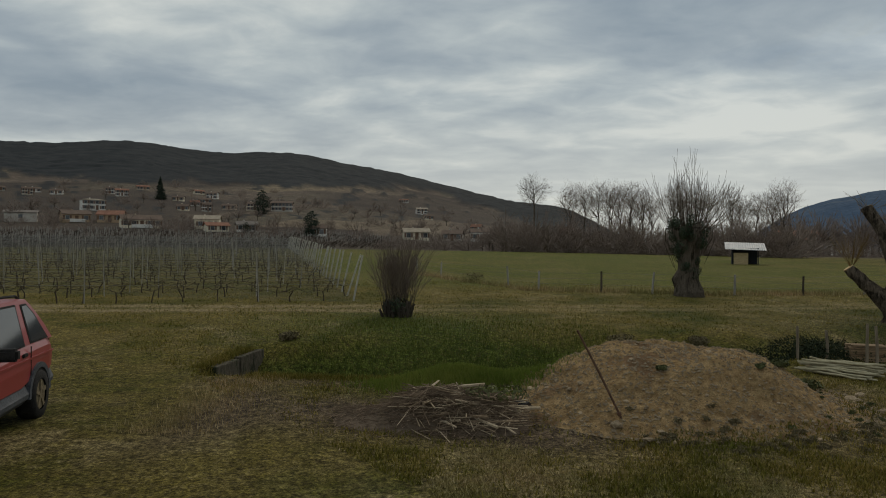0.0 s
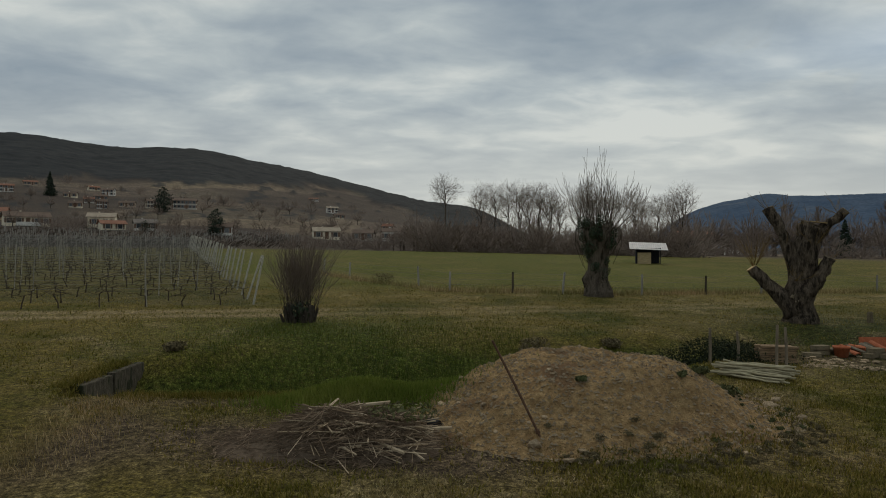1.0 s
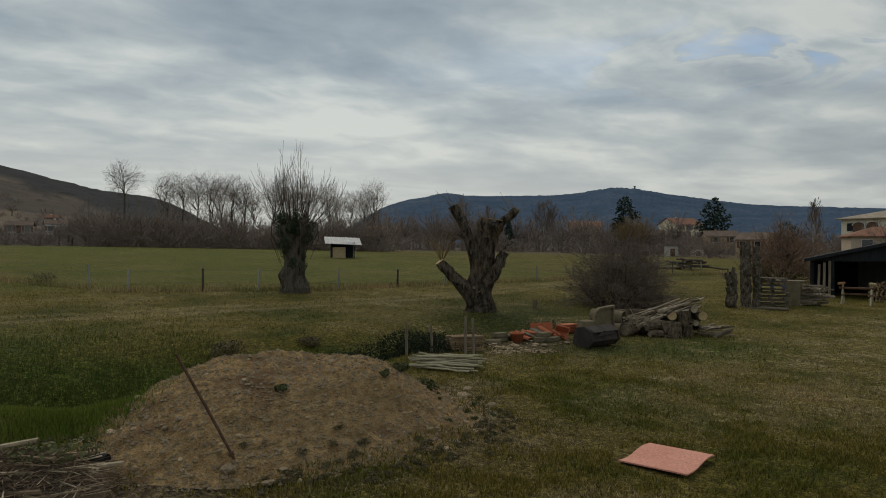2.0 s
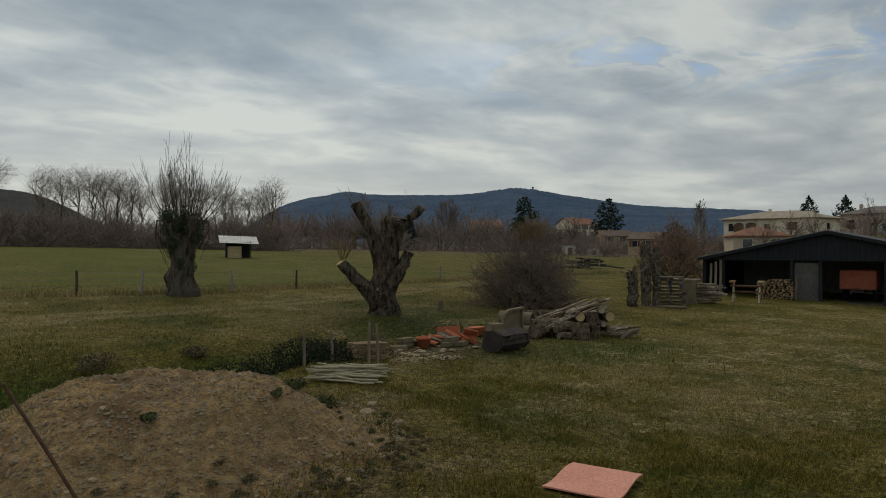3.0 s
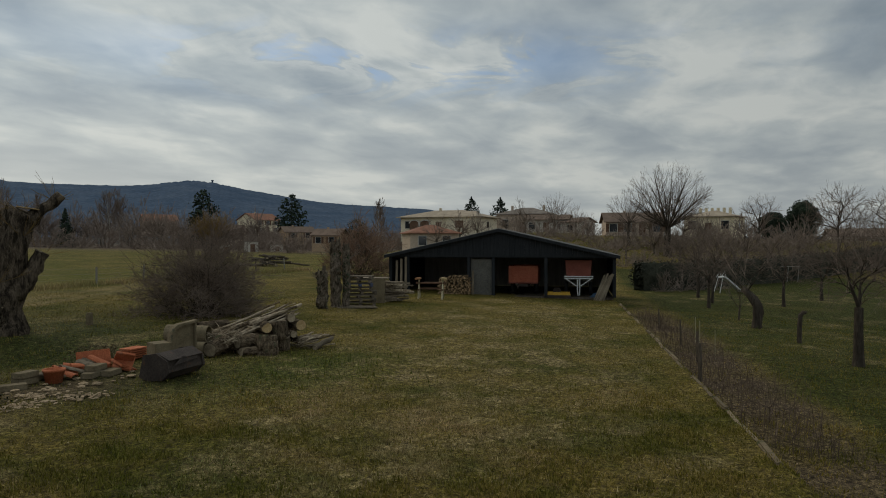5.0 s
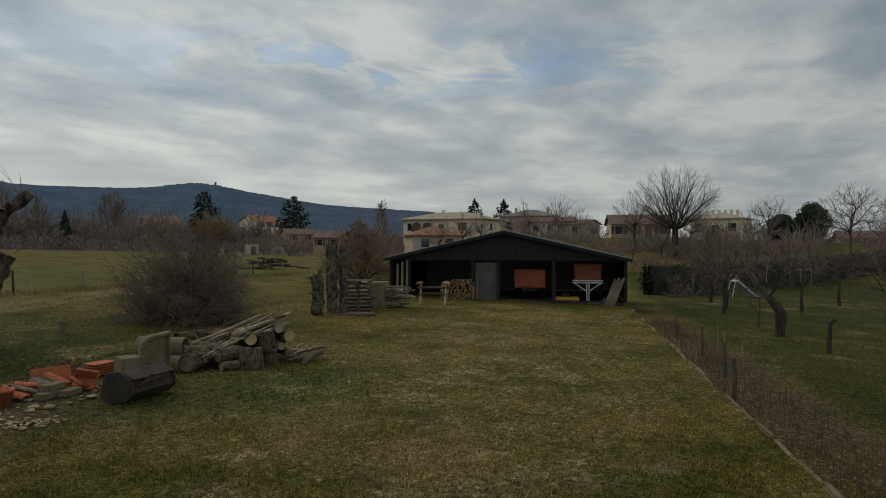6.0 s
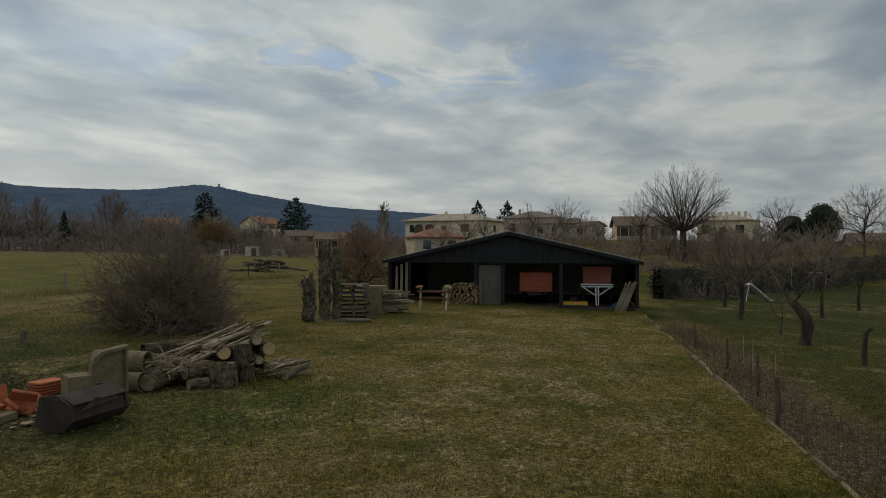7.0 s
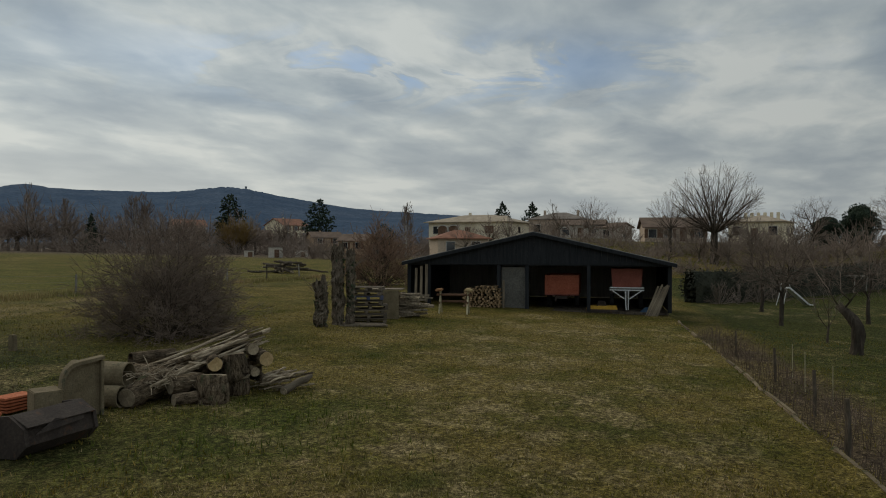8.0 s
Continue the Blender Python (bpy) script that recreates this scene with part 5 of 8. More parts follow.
def villa():
    """The long cream villa with an arched loggia."""
    t = house(None, -25, (15.0, 9.3, 2.9), 1.4, "cream", "pale", "long cream villa with a hipped pale tile roof and arched loggia", 1, False, 5, 0.7, 1, shutters=False, at=(111.6, 68.5), floor=4.0)
    for u in (-4.7, -2.6):
        b = Builder()
        b.prism([(-0.9, 0)] + [(-0.9 * math.cos(math.pi * i / 10), 1.3 + 0.5 * math.sin(math.pi * i / 10)) for i in range(11)] + [(0.9, 0)], 0.3, pose(u, -4.7, 0.55))
        # no opening behind: the brown panel stands for the shade in the arch
        part("loggia", b, SHUTTER, t, "flat dark panel painting the shade inside an arch")
        part("arch_band", Builder().prism([(-1.05 * math.cos(math.pi * i / 10), 1.3 + 0.64 * math.sin(math.pi * i / 10)) for i in range(11)] + [(0.88 * math.cos(math.pi * i / 10), 1.3 + 0.5 * math.sin(math.pi * i / 10)) for i in range(11)], 0.36, pose(u, -4.74, 0.55)), TRIM, t)
        part("column", Builder().tube([(u + 1.05, -4.95, 0.2), (u + 1.05, -4.95, 2.0)], [0.14, 0.12], 10), TRIM, t)
    # the wing that stands forward
    part("wing_wall", Builder().box((5.4, 1.4, 4.4), pose(4.8, -5.3, 0.7)), WALLS["cream"], t)
    part("wing_window", Builder().box((1.5, 0.1, 1.25), pose(4.6, -6.02, 1.6)), SHUTTER, t, "brown-framed window")
    part("wing_roof", Builder().add([(1.6, -6.6, 2.86), (8.0, -6.6, 2.86), (8.0, -3, 2.9), (1.6, -3, 2.9), (3.4, -2.2, 4.0), (6.2, -2.2, 4.0)], [(0, 1, 5, 4), (1, 2, 5), (3, 0, 4), (3, 2, 1, 0), (2, 3, 4, 5)]), ROOFS["pale"], t)
    part("band", Builder().box((15.1, 0.08, 0.25), pose(0, -4.7, 0.2)), TRIM, t)


villa()
house(None, 12, (7.0, 6.0, 2.3), 1.25, "pink", "red", "low annex with a reddish hipped roof", 1, False, 2, chimneys=0, shutters=False, at=(87.7, 57.8), floor=1.5)
house(None, -15, (10.0, 8.0, 3.5), 1.4, "pink", "grey", "pinkish house with a grey-brown hipped roof", 1, False, 3, chimneys=2, shutters=False, at=(125.4, 59.1), floor=4.2)
house(None, -8, (7.5, 5.0, 2.5), 0.8, "grey", "brown", "low stone wing with a brown roof", 1, True, 3, chimneys=0, shutters=False, at=(119.5, 52.5), floor=4.0)
house(None, -30, (4.0, 5.0, 2.4), 0.7, "grey", "brown", "small grey gabled outbuilding near houses", 1, True, 1, chimneys=0, shutters=False, at=(119.5, 46.9), floor=3.6)
house(None, 8, (9.0, 7.0, 2.2), 1.45, "pink", "brown", "farmhouse with a long brown roof", 1, True, 4, chimneys=1, at=(116.4, 36.5), floor=3.6)
house(None, -14, (7.6, 8.0, 3.0), 1.1, "yellow", "pale", "yellowish house with a row of chimneys", 1, False, 3, chimneys=6, shutters=False, at=(123.0, 24.7), floor=3.6)
house((0.2, 118), 8, (8.0, 7, 2.2), 1.1, "grey", "brown", "grey house with a brown roof", 1, True, 3, dz=-1.6)
house((-2.8, 125), 8, (8.0, 7, 2.2), 1.1, "grey", "grey", "house with a low grey roof", 1, True, 3, dz=-1.6)
# the village at the foot of the hill
house(None, -6, (11, 9, 3.4), 0.9, "grey", "grey", "grey garage block with a white door", 1, True, 1, at=(-157, 201), shutters=False, chimneys=0)
house(None, 10, (10, 8, 3.2), 1.5, "ochre", "brown", "ochre house with a wide brown roof", 1, True, 3, at=(-143, 207), balcony=True)
house(None, -14, (9.5, 8, 3.0), 1.6, "ochre", "red", "ochre house with a red-brown gable roof", 1, True, 3, at=(-133, 211))
house(None, 8, (13.5, 8, 3.0), 1.6, "cream", "brown", "cream house with a wide tiled roof and veranda", 1, True, 5, at=(-112, 192), balcony=True)
house(None, -10, (9, 8, 3.9), 1.4, "cream", "pale", "tall cream house with a pale tiled roof", 1, True, 2, at=(-97, 204))
house(None, 14, (8, 6, 2.1), 1.1, "cream", "red", "low cream house with a red roof", 1, True, 2, at=(-91, 197))
house(None, 5, (7, 6, 2.6), 1.2, "white", "grey", "white house with a grey roof", 1, True, 3, at=(-83, 200))
house(None, -6, (6.5, 5, 2.8), 1.2, "white", "brown", "small white house beside a dark tree", 1, True, 2, at=(-58, 190))
house(None, 12, (11, 9, 5.2), 0.8, "white", "pale", "white two-storey house on the slope", 2, False, 4, at=(-180, 272))
house(None, -6, (13, 8, 5.0), 1.3, "grey", "brown", "long grey two-storey house on the slope", 2, True, 6, at=(-121, 337))
house(None, 8, (9, 6, 2.8), 1.2, "cream", "pale", "low cream house by the meadow", 1, True, 3, at=(-31, 197))
house(None, -8, (7, 6, 2.6), 1.2, "grey", "brown", "low grey house by the meadow", 1, True, 3, at=(-21, 203))
house(None, 4, (7.5, 6, 3.6), 1.2, "white", "brown", "white house at the meadow's far side", 1, True, 3, at=(-13, 209))
house(None, 14, (7, 6, 2.6), 1.2, "white", "red", "small white house at the meadow's far side", 1, True, 2, at=(-3, 222))
rng = random.Random(77)
for i, (hx, hy, w, wl_, rf_) in enumerate(((-70, 470, 13, "white", "pale"), (-110, 628, 14, "white", "red"), (-159, 309, 9, "cream", "brown"), (-152, 318, 7, "white", "brown"), (-201, 385, 11, "cream", "brown"), (-186, 388, 12, "grey", "brown"), (-232, 378, 12, "white", "red"), (-262, 452, 14, "pink", "red"),
                                         (-277, 384, 12, "white", "brown"), (-287, 372, 9, "cream", "brown"), (-300, 395, 13, "white", "brown"), (-318, 388, 10, "grey", "brown"), (-206, 440, 13, "white", "brown"), (-235, 480, 12, "cream", "red"), (-150, 340, 12, "pink", "brown"), (-137, 338, 10, "cream", "brown"),
                                         (-176, 355, 8, "white", "red"), (-56, 402, 9, "cream", "brown"), (-250, 395, 8, "white", "brown"), (-345, 400, 12, "cream", "brown"), (-22, 320, 8, "cream", "red"), (20, 330, 10, "white", "red"))):
    w *= 0.72
    house(None, rng.uniform(-25, 25), (w, w * 0.62, 2.6 + 1.6 * (i % 3 == 0)), 1.1, wl_, rf_, "%s hillside house with a %s tiled roof" % (wl_ if wl_ not in ("pink", "grey") else "pale " + wl_, rf_), 1 + (i % 3 == 0), True, 3 + i % 2, at=(hx, hy))


# ---- stones and rubble on the mound ----
def rock_mesh(seed, flat=0.7):
    rg = random.Random(seed)
    bm = bmesh.new()
    bmesh.ops.create_icosphere(bm, subdivisions=1, radius=0.5)
    for v in bm.verts:
        v.co *= rg.uniform(0.72, 1.15)
        v.co.z *= flat
    me = bpy.data.meshes.new("stone")
    bm.to_mesh(me)
    bm.free()
    me.materials.append(STONE)
    return me


ROCKS = [rock_mesh(200 + k, 0.55 + 0.1 * (k % 3)) for k in range(6)]


def scatter_stones():
    rg = random.Random(12)
    small = Builder()
    for k in range(9000):
        x, y = rg.uniform(-0.4, 5.8), rg.uniform(8.7, 13.6)
        h = float(mound_height(np.float64(x), np.float64(y)))
        if h > -0.04:
            s = rg.uniform(0.008, 0.03)
            z = land(x, y) + max(h, 0)
            small.add([(x - s, y - s * 0.6, z), (x + s, y - s * 0.7, z - 0.002), (x + s * 0.6, y + s, z), (x - s * 0.7, y + s * 0.8, z), (x, y, z + s * 0.9)], [(0, 1, 4), (1, 2, 4), (2, 3, 4), (3, 0, 4)])
    tagged(part("gravel", small, STONE, mound), kind="stuff")
    n = 0
    while n < 290:
        x, y = rg.uniform(-0.4, 5.8), rg.uniform(8.7, 13.6)
        h = float(mound_height(np.float64(x), np.float64(y)))
        if h < -0.04 or rg.random() > (1.0 if h < 0.45 else 0.5):
            continue
        s = rg.uniform(0.025, 0.065) if rg.random() < 0.93 else rg.uniform(0.07, 0.12)
        ob = part("stone", ROCKS[n % 6], None, mound, m=pose(x, y, land(x, y) + max(h, 0) + s * 0.12, rg.uniform(-20, 20), rg.uniform(-20, 20), rg.uniform(0, 360)) @ Matrix.Diagonal((s * rg.uniform(0.8, 1.6), s, s, 1)))
        n += 1
    # larger single stones at the foot
    for x, y, s in ((1.2, 9.32, 0.17), (1.55, 9.0, 0.15), (1.75, 9.2, 0.1), (5.1, 11.6, 0.2), (5.35, 11.1, 0.14), (4.6, 12.6, 0.18), (4.0, 9.6, 0.12), (5.5, 12.2, 0.14)):
        o = part("stone", ROCKS[int(s * 100) % 6], None, m=pose(x, y, surface(x, y) + s * 0.15, rg.uniform(-15, 15), 0, rg.uniform(0, 360)) @ Matrix.Diagonal((s * 1.3, s, s * 0.9, 1)))
        tagged(o, "pale loose fieldstone at the foot of the mound", "stone", "loose stones")


scatter_stones()


def weeds(name, spots, label, seed, mat, n=140, leaf=0.045, size=0.2, category="weed"):
    rg = random.Random(seed)
    for x, y, s in spots:
        b = Builder()
        size = s
        for k in range(4):
            leaf_cloud(b, rg, (rg.uniform(-0.6, 0.6) * s, rg.uniform(-0.6, 0.6) * s, 0.28 * s), (0.6 * s, 0.6 * s, 0.36 * s), n, leaf)
        for k in range(14):
            a = rg.uniform(0, 6.28)
            b.tube([(0, 0, -0.03), (math.cos(a) * 0.3 * s, math.sin(a) * 0.3 * s, 0.5 * s), (math.cos(a) * 0.5 * s, math.sin(a) * 0.5 * s, 0.75 * s)], [0.006, 0.005, 0.002], 3)
        o = part(name, b, mat, m=pose(x, y, surface(x, y)))
        tagged(o, label, category, label, "stuff")


WEED_DARK = material("dark_weed_leaves", (0.06, 0.07, 0.026), (0.105, 0.11, 0.046), 4, 0.8, 0, spec=0.15)
WEED_DRY = material("dry_weed", (0.105, 0.085, 0.045), (0.18, 0.145, 0.08), 4, 0.9, 0, spec=0.1)
weeds("weed_clump", ((3.95, 11.4, 0.16), (1.95, 10.25, 0.08), (3.4, 10.6, 0.07), (4.6, 11.9, 0.22)), "low dark green weed on the mound", 21, WEED_DARK, 60, 0.03)
foot = random.Random(23)
weeds("weed_clump", [(x, 11.2 - 2.35 * math.sqrt(max(0.05, 1 - ((x - 2.4) / 3.1) ** 2)) + foot.gauss(0.2, 0.3), foot.uniform(0.04, 0.09)) for x in (foot.uniform(1.3, 5.4) for _ in range(80))], "low leafy weeds at the mound's foot", 22, WEED_DRY, 22, 0.014)
weeds("weed_clump", [(foot.uniform(3.4, 5.4), foot.uniform(9.6, 12.2), foot.uniform(0.04, 0.09)) for _ in range(16)], "small dull green weeds on the mound's flank", 24, WEED_DARK, 20, 0.014)


def rod():
    """A long iron bar leaning over the mound."""
    p, q = Vector((1.28, 9.45, surface(1.28, 9.45) + 0.0)), Vector((0.70, 9.4, 1.56))
    t = thing("iron_bar", pose(*p), "rusty long iron bar stuck in the earth mound", "bar")
    part("shaft", Builder().tube([(p - q) * 0.06, (q - p) * 0.5 + Vector((0.006, 0, 0.004)), q - p], [0.015, 0.016, 0.014], 8), RUST_BAR, t)
    part("collar", Builder().tube([(q - p) * 0.03, (q - p) * 0.06], [0.03, 0.026], 8), RUST_BAR, t)


rod()


# ---- brush pile ----
STICK = material("dry_sticks", (0.15, 0.105, 0.065), (0.31, 0.23, 0.15), 3, 0.9, 0.3, 6, stretch=(1, 1, 1), vary=0.25, spec=0.1)
PALE_STICK = material("pale_dry_sticks", (0.32, 0.245, 0.155), (0.52, 0.42, 0.29), 3, 0.9, 0.3, 6, vary=0.25, spec=0.1)
LITTER = material("brown_litter_twigs", (0.12, 0.085, 0.058), (0.24, 0.175, 0.12), 3, 0.9, 0, spec=0.1)
STICK_DARK = material("dark_litter", (0.075, 0.054, 0.038), (0.16, 0.12, 0.085), 12, 0.95, 0, spec=0.05)


def brush_height(x, y):
    return 0.33 * np.exp(-(((x + 0.9) / 0.85) ** 4 + ((y - 9.55) / 0.55) ** 4)) + 0.14 * np.exp(-(((x + 1.9) / 0.8) ** 2 + ((y - 9.45) / 0.5) ** 2))


def brush_pile():
    rg = random.Random(31)
    t = thing("brush_pile", pose(-1.1, 9.4, land(-1.1, 9.4)), "flat heap of cut vine prunings and sticks on dark soil", "brush pile")
    z0 = land(-1.1, 9.4)
    xs, ys = np.linspace(-3.1, 0.6, 60), np.linspace(8.4, 10.6, 40)
    b = Builder()
    for y in ys:
        for x in xs:
            edge = min(1, 4 * min((x + 3.1) / 3.7, (0.6 - x) / 3.7, (y - 8.4) / 2.2, (10.6 - y) / 2.2))
            b.v.append((x + 1.1, y - 9.4, land(x, y) - z0 + float(brush_height(x, y)) * 0.8 - 0.1 + 0.1 * edge + 0.02 * rg.random() * edge))
    b.f = [(j * 60 + i, j * 60 + i + 1, (j + 1) * 60 + i + 1, (j + 1) * 60 + i) for j in range(39) for i in range(59)]
    part("litter", b, STICK_DARK, t, "dark twig litter and soil", soft=True)

    def stick(l, r, px, py, a, up):
        d = Vector((math.cos(a), math.sin(a), up))
        z = land(px, py) - z0 + float(brush_height(px, py)) * rg.uniform(0.7, 1.05) + r
        c = Vector((px + 1.1, py - 9.4, z))
        pts = [c - d * l / 2, c + Vector((rg.gauss(0, 0.05), rg.gauss(0, 0.05), rg.gauss(0.02, 0.02))) * l, c + d * l / 2]
        for p in pts:
            p.z = max(p.z, land(p.x - 1.1, p.y + 9.4) - z0 + r)
        return pts

    for k in range(295):
        px, py = rg.uniform(-1.45, -0.15), rg.gauss(9.45, 0.27)
        r = rg.uniform(0.0035, 0.008) if k % 11 else rg.uniform(0.015, 0.024)
        pts = stick(rg.uniform(0.3, 0.95), r, px, py, rg.uniform(0, 6.28) if k % 3 else rg.gauss(2.75, 0.3), rg.gauss(0, 0.12))
        part("stick", Builder().tube(pts, [r, r * 0.9, r * 0.6], 5), STICK if k % 2 else PALE_STICK, t)
    rest = Builder()
    for k in range(3800):
        px, py = (rg.gauss(-0.98, 0.42), rg.gauss(9.52, 0.30)) if k % 4 else (rg.gauss(-1.9, 0.5), rg.gauss(9.45, 0.35))
        r = rg.uniform(0.002, 0.0055)
        rest.tube(stick(rg.uniform(0.15, 0.7) if k % 4 else rg.uniform(0.06, 0.25), r, px, py, rg.uniform(0, 6.28), rg.gauss(0, 0.15)), [r, r, r * 0.6], 3)
    tagged(part("twig_litter", rest, LITTER, t), kind="stuff")
    mat = material("dead_ivy", (0.09, 0.10, 0.04), (0.14, 0.13, 0.06), 5, 0.9, 0)
    g = Builder()
    leaf_cloud(g, rg, (0.75, 0.05, 0.42), (0.45, 0.3, 0.1), 260, 0.03)
    tagged(part("leaf_litter", g, mat, t, "withered green leaves"), kind="stuff")


brush_pile()
tyre = Builder()
tyre.tube([(-0.2, 0, 0.09), (0.0, 0.02, 0.1), (0.2, 0, 0.09)], [0.08, 0.085, 0.08], 14)
tagged(part("pipe_section", tyre, RUBBER, m=on_land(-0.12, 10.12, -25)), "short black plastic pipe lying beside the brush pile", "pipe")


# ---- ditch headwall ----
DIRTY = material("mossy_dirty_concrete", (0.05, 0.044, 0.032), (0.17, 0.145, 0.105), 4, 0.95, 0.8, 6, stretch=(1, 1, 0.35), relief=0.06, spots=(0.03, 0.034, 0.018), spot_cut=0.5, vary=0.2)


def headwall():
    t = thing("headwall", pose(-5.84, 12.15, 0), "crumbling old concrete headwall at the end of the ditch", "wall", kind="structure")
    rg = random.Random(41)
    y = 0.35
    while y < 2.2:
        w = rg.uniform(0.9, 1.3)
        z0, z1 = -1.0, land(-6.2, 12.15 + y + w / 2) - 0.05
        part("slab", Builder().box((0.2 + rg.uniform(0, 0.03), w - 0.006, z1 - z0), pose(rg.uniform(-0.02, 0.02), y + w / 2, (z0 + z1) / 2), bevel=0.012), DIRTY, t)
        y += w


headwall()


# ---- stakes, poles and planks along the ditch ----
def stakes():
    rg = random.Random(51)
    for x, y, h in ((5.2, 15.6, 0.78), (5.75, 15.5, 0.72), (6.45, 15.75, 0.62), (6.95, 15.1, 0.86), (7.12, 15.05, 0.82)):
        b = Builder().tube([(0, 0, -0.25), (0.005, 0, h * 0.5), (rg.uniform(-0.03, 0.03), 0.01, h)], [0.032, 0.03, 0.027], 7)
        tagged(part("stake", b, GREY_WOOD, m=pose(x, y, surface(x, y))), "thin grey wooden stake beside the ditch", "stake", "ditch stakes")


stakes()


def log_mesh(length, r0, r1, seed, sides=10, knob=0.06, bend=0.02):
    rg = random.Random(seed)
    n = 5
    pts = [(rg.gauss(0, bend) * (0 < i < n), rg.gauss(0, bend) * (0 < i < n), length * i / n) for i in range(n + 1)]
    return Builder().tube(pts, [r0 + (r1 - r0) * i / n for i in range(n + 1)], sides, twist=knobbly(knob, seed))


def lay_log(p, q, r0, r1, label, category, group, seed, bark=None, end=None, name="log", knob=0.06, sides=10):
    """A log from p to q as a thing with its sawn ends."""
    p, q = Vector(p), Vector(q)
    d = q - p
    m = Matrix.Translation(p) @ d.to_track_quat("Z", "Y").to_matrix().to_4x4()
    ob = part(name, log_mesh(d.length, r0, r1, seed, sides, knob, 0.011 if name == "branch" else 0.012), bark or LOG_BARK, soft=True, m=m)
    tagged(ob, label, category, group)
    for z, r in ((-0.004, r0), (d.length + 0.004, r1)):
        part("cut_end", Builder().tube([(0, 0, z - 0.006), (0, 0, z + 0.006)], [r * 0.95] * 2, sides), end or OLD_CUT, ob)
    return ob


def pole_heap():
    rg = random.Random(61)
    a = Vector((0.86, -0.5, 0)).normalized()
    s = Vector((0.5, 0.86, 0)).normalized()
    c = Vector((6.05, 14.15, 0))
    for layer, n in enumerate((15, 13, 11, 8, 5)):
        for k in range(n):
            off = (k - (n - 1) / 2) * 0.07 + rg.uniform(-0.02, 0.02)
            tw = rg.gauss(0, 0.2)
            d = (a + s * tw).normalized()
            mid = c + s * off + a * rg.uniform(-0.12, 0.12)
            l = rg.uniform(0.95, 1.35)
            p, q = mid - d * l / 2, mid + d * l / 2
            z = 0.04 + 0.042 * layer
            lay_log((p.x, p.y, land(p.x, p.y) + z), (q.x, q.y, land(q.x, q.y) + z + rg.uniform(-0.01, 0.03)), 0.021, 0.018, "pale peeled fence pole in a loose heap", "pole", "heap of fence poles", 600 + layer * 24 + k, PALE_POLE, PALE_POLE, "fence_pole", 0.04, 7)


PALE_POLE = material("peeled_poles", (0.25, 0.22, 0.135), (0.46, 0.41, 0.275), 3, 0.85, 0.3, 8, stretch=(1, 1, 0.3), vary=0.2)
pole_heap()


OLD_PLANK = material("brown_sawn_planks", (0.19, 0.125, 0.07), (0.30, 0.21, 0.125), 2, 0.9, 0.3, 8, stretch=(1, 6, 6), vary=0.25)


def plank_stack():
    rg = random.Random(62)
    base = Vector((7.25, 15.75, 0))
    for layer in range(7):
        for k in range(2):
            x, y = base.x + rg.uniform(-0.03, 0.03), base.y + (k - 0.5) * 0.2
            o = part("plank", Builder().box((0.72, 0.17, 0.04), bevel=0.004), OLD_PLANK, m=pose(x, y, land(base.x, base.y) + 0.03 + 0.048 * layer, 0, 0, -14 + rg.uniform(-5, 5)))
            tagged(o, "short yellow sawn plank in a small stack", "plank", "stack of planks")


plank_stack()


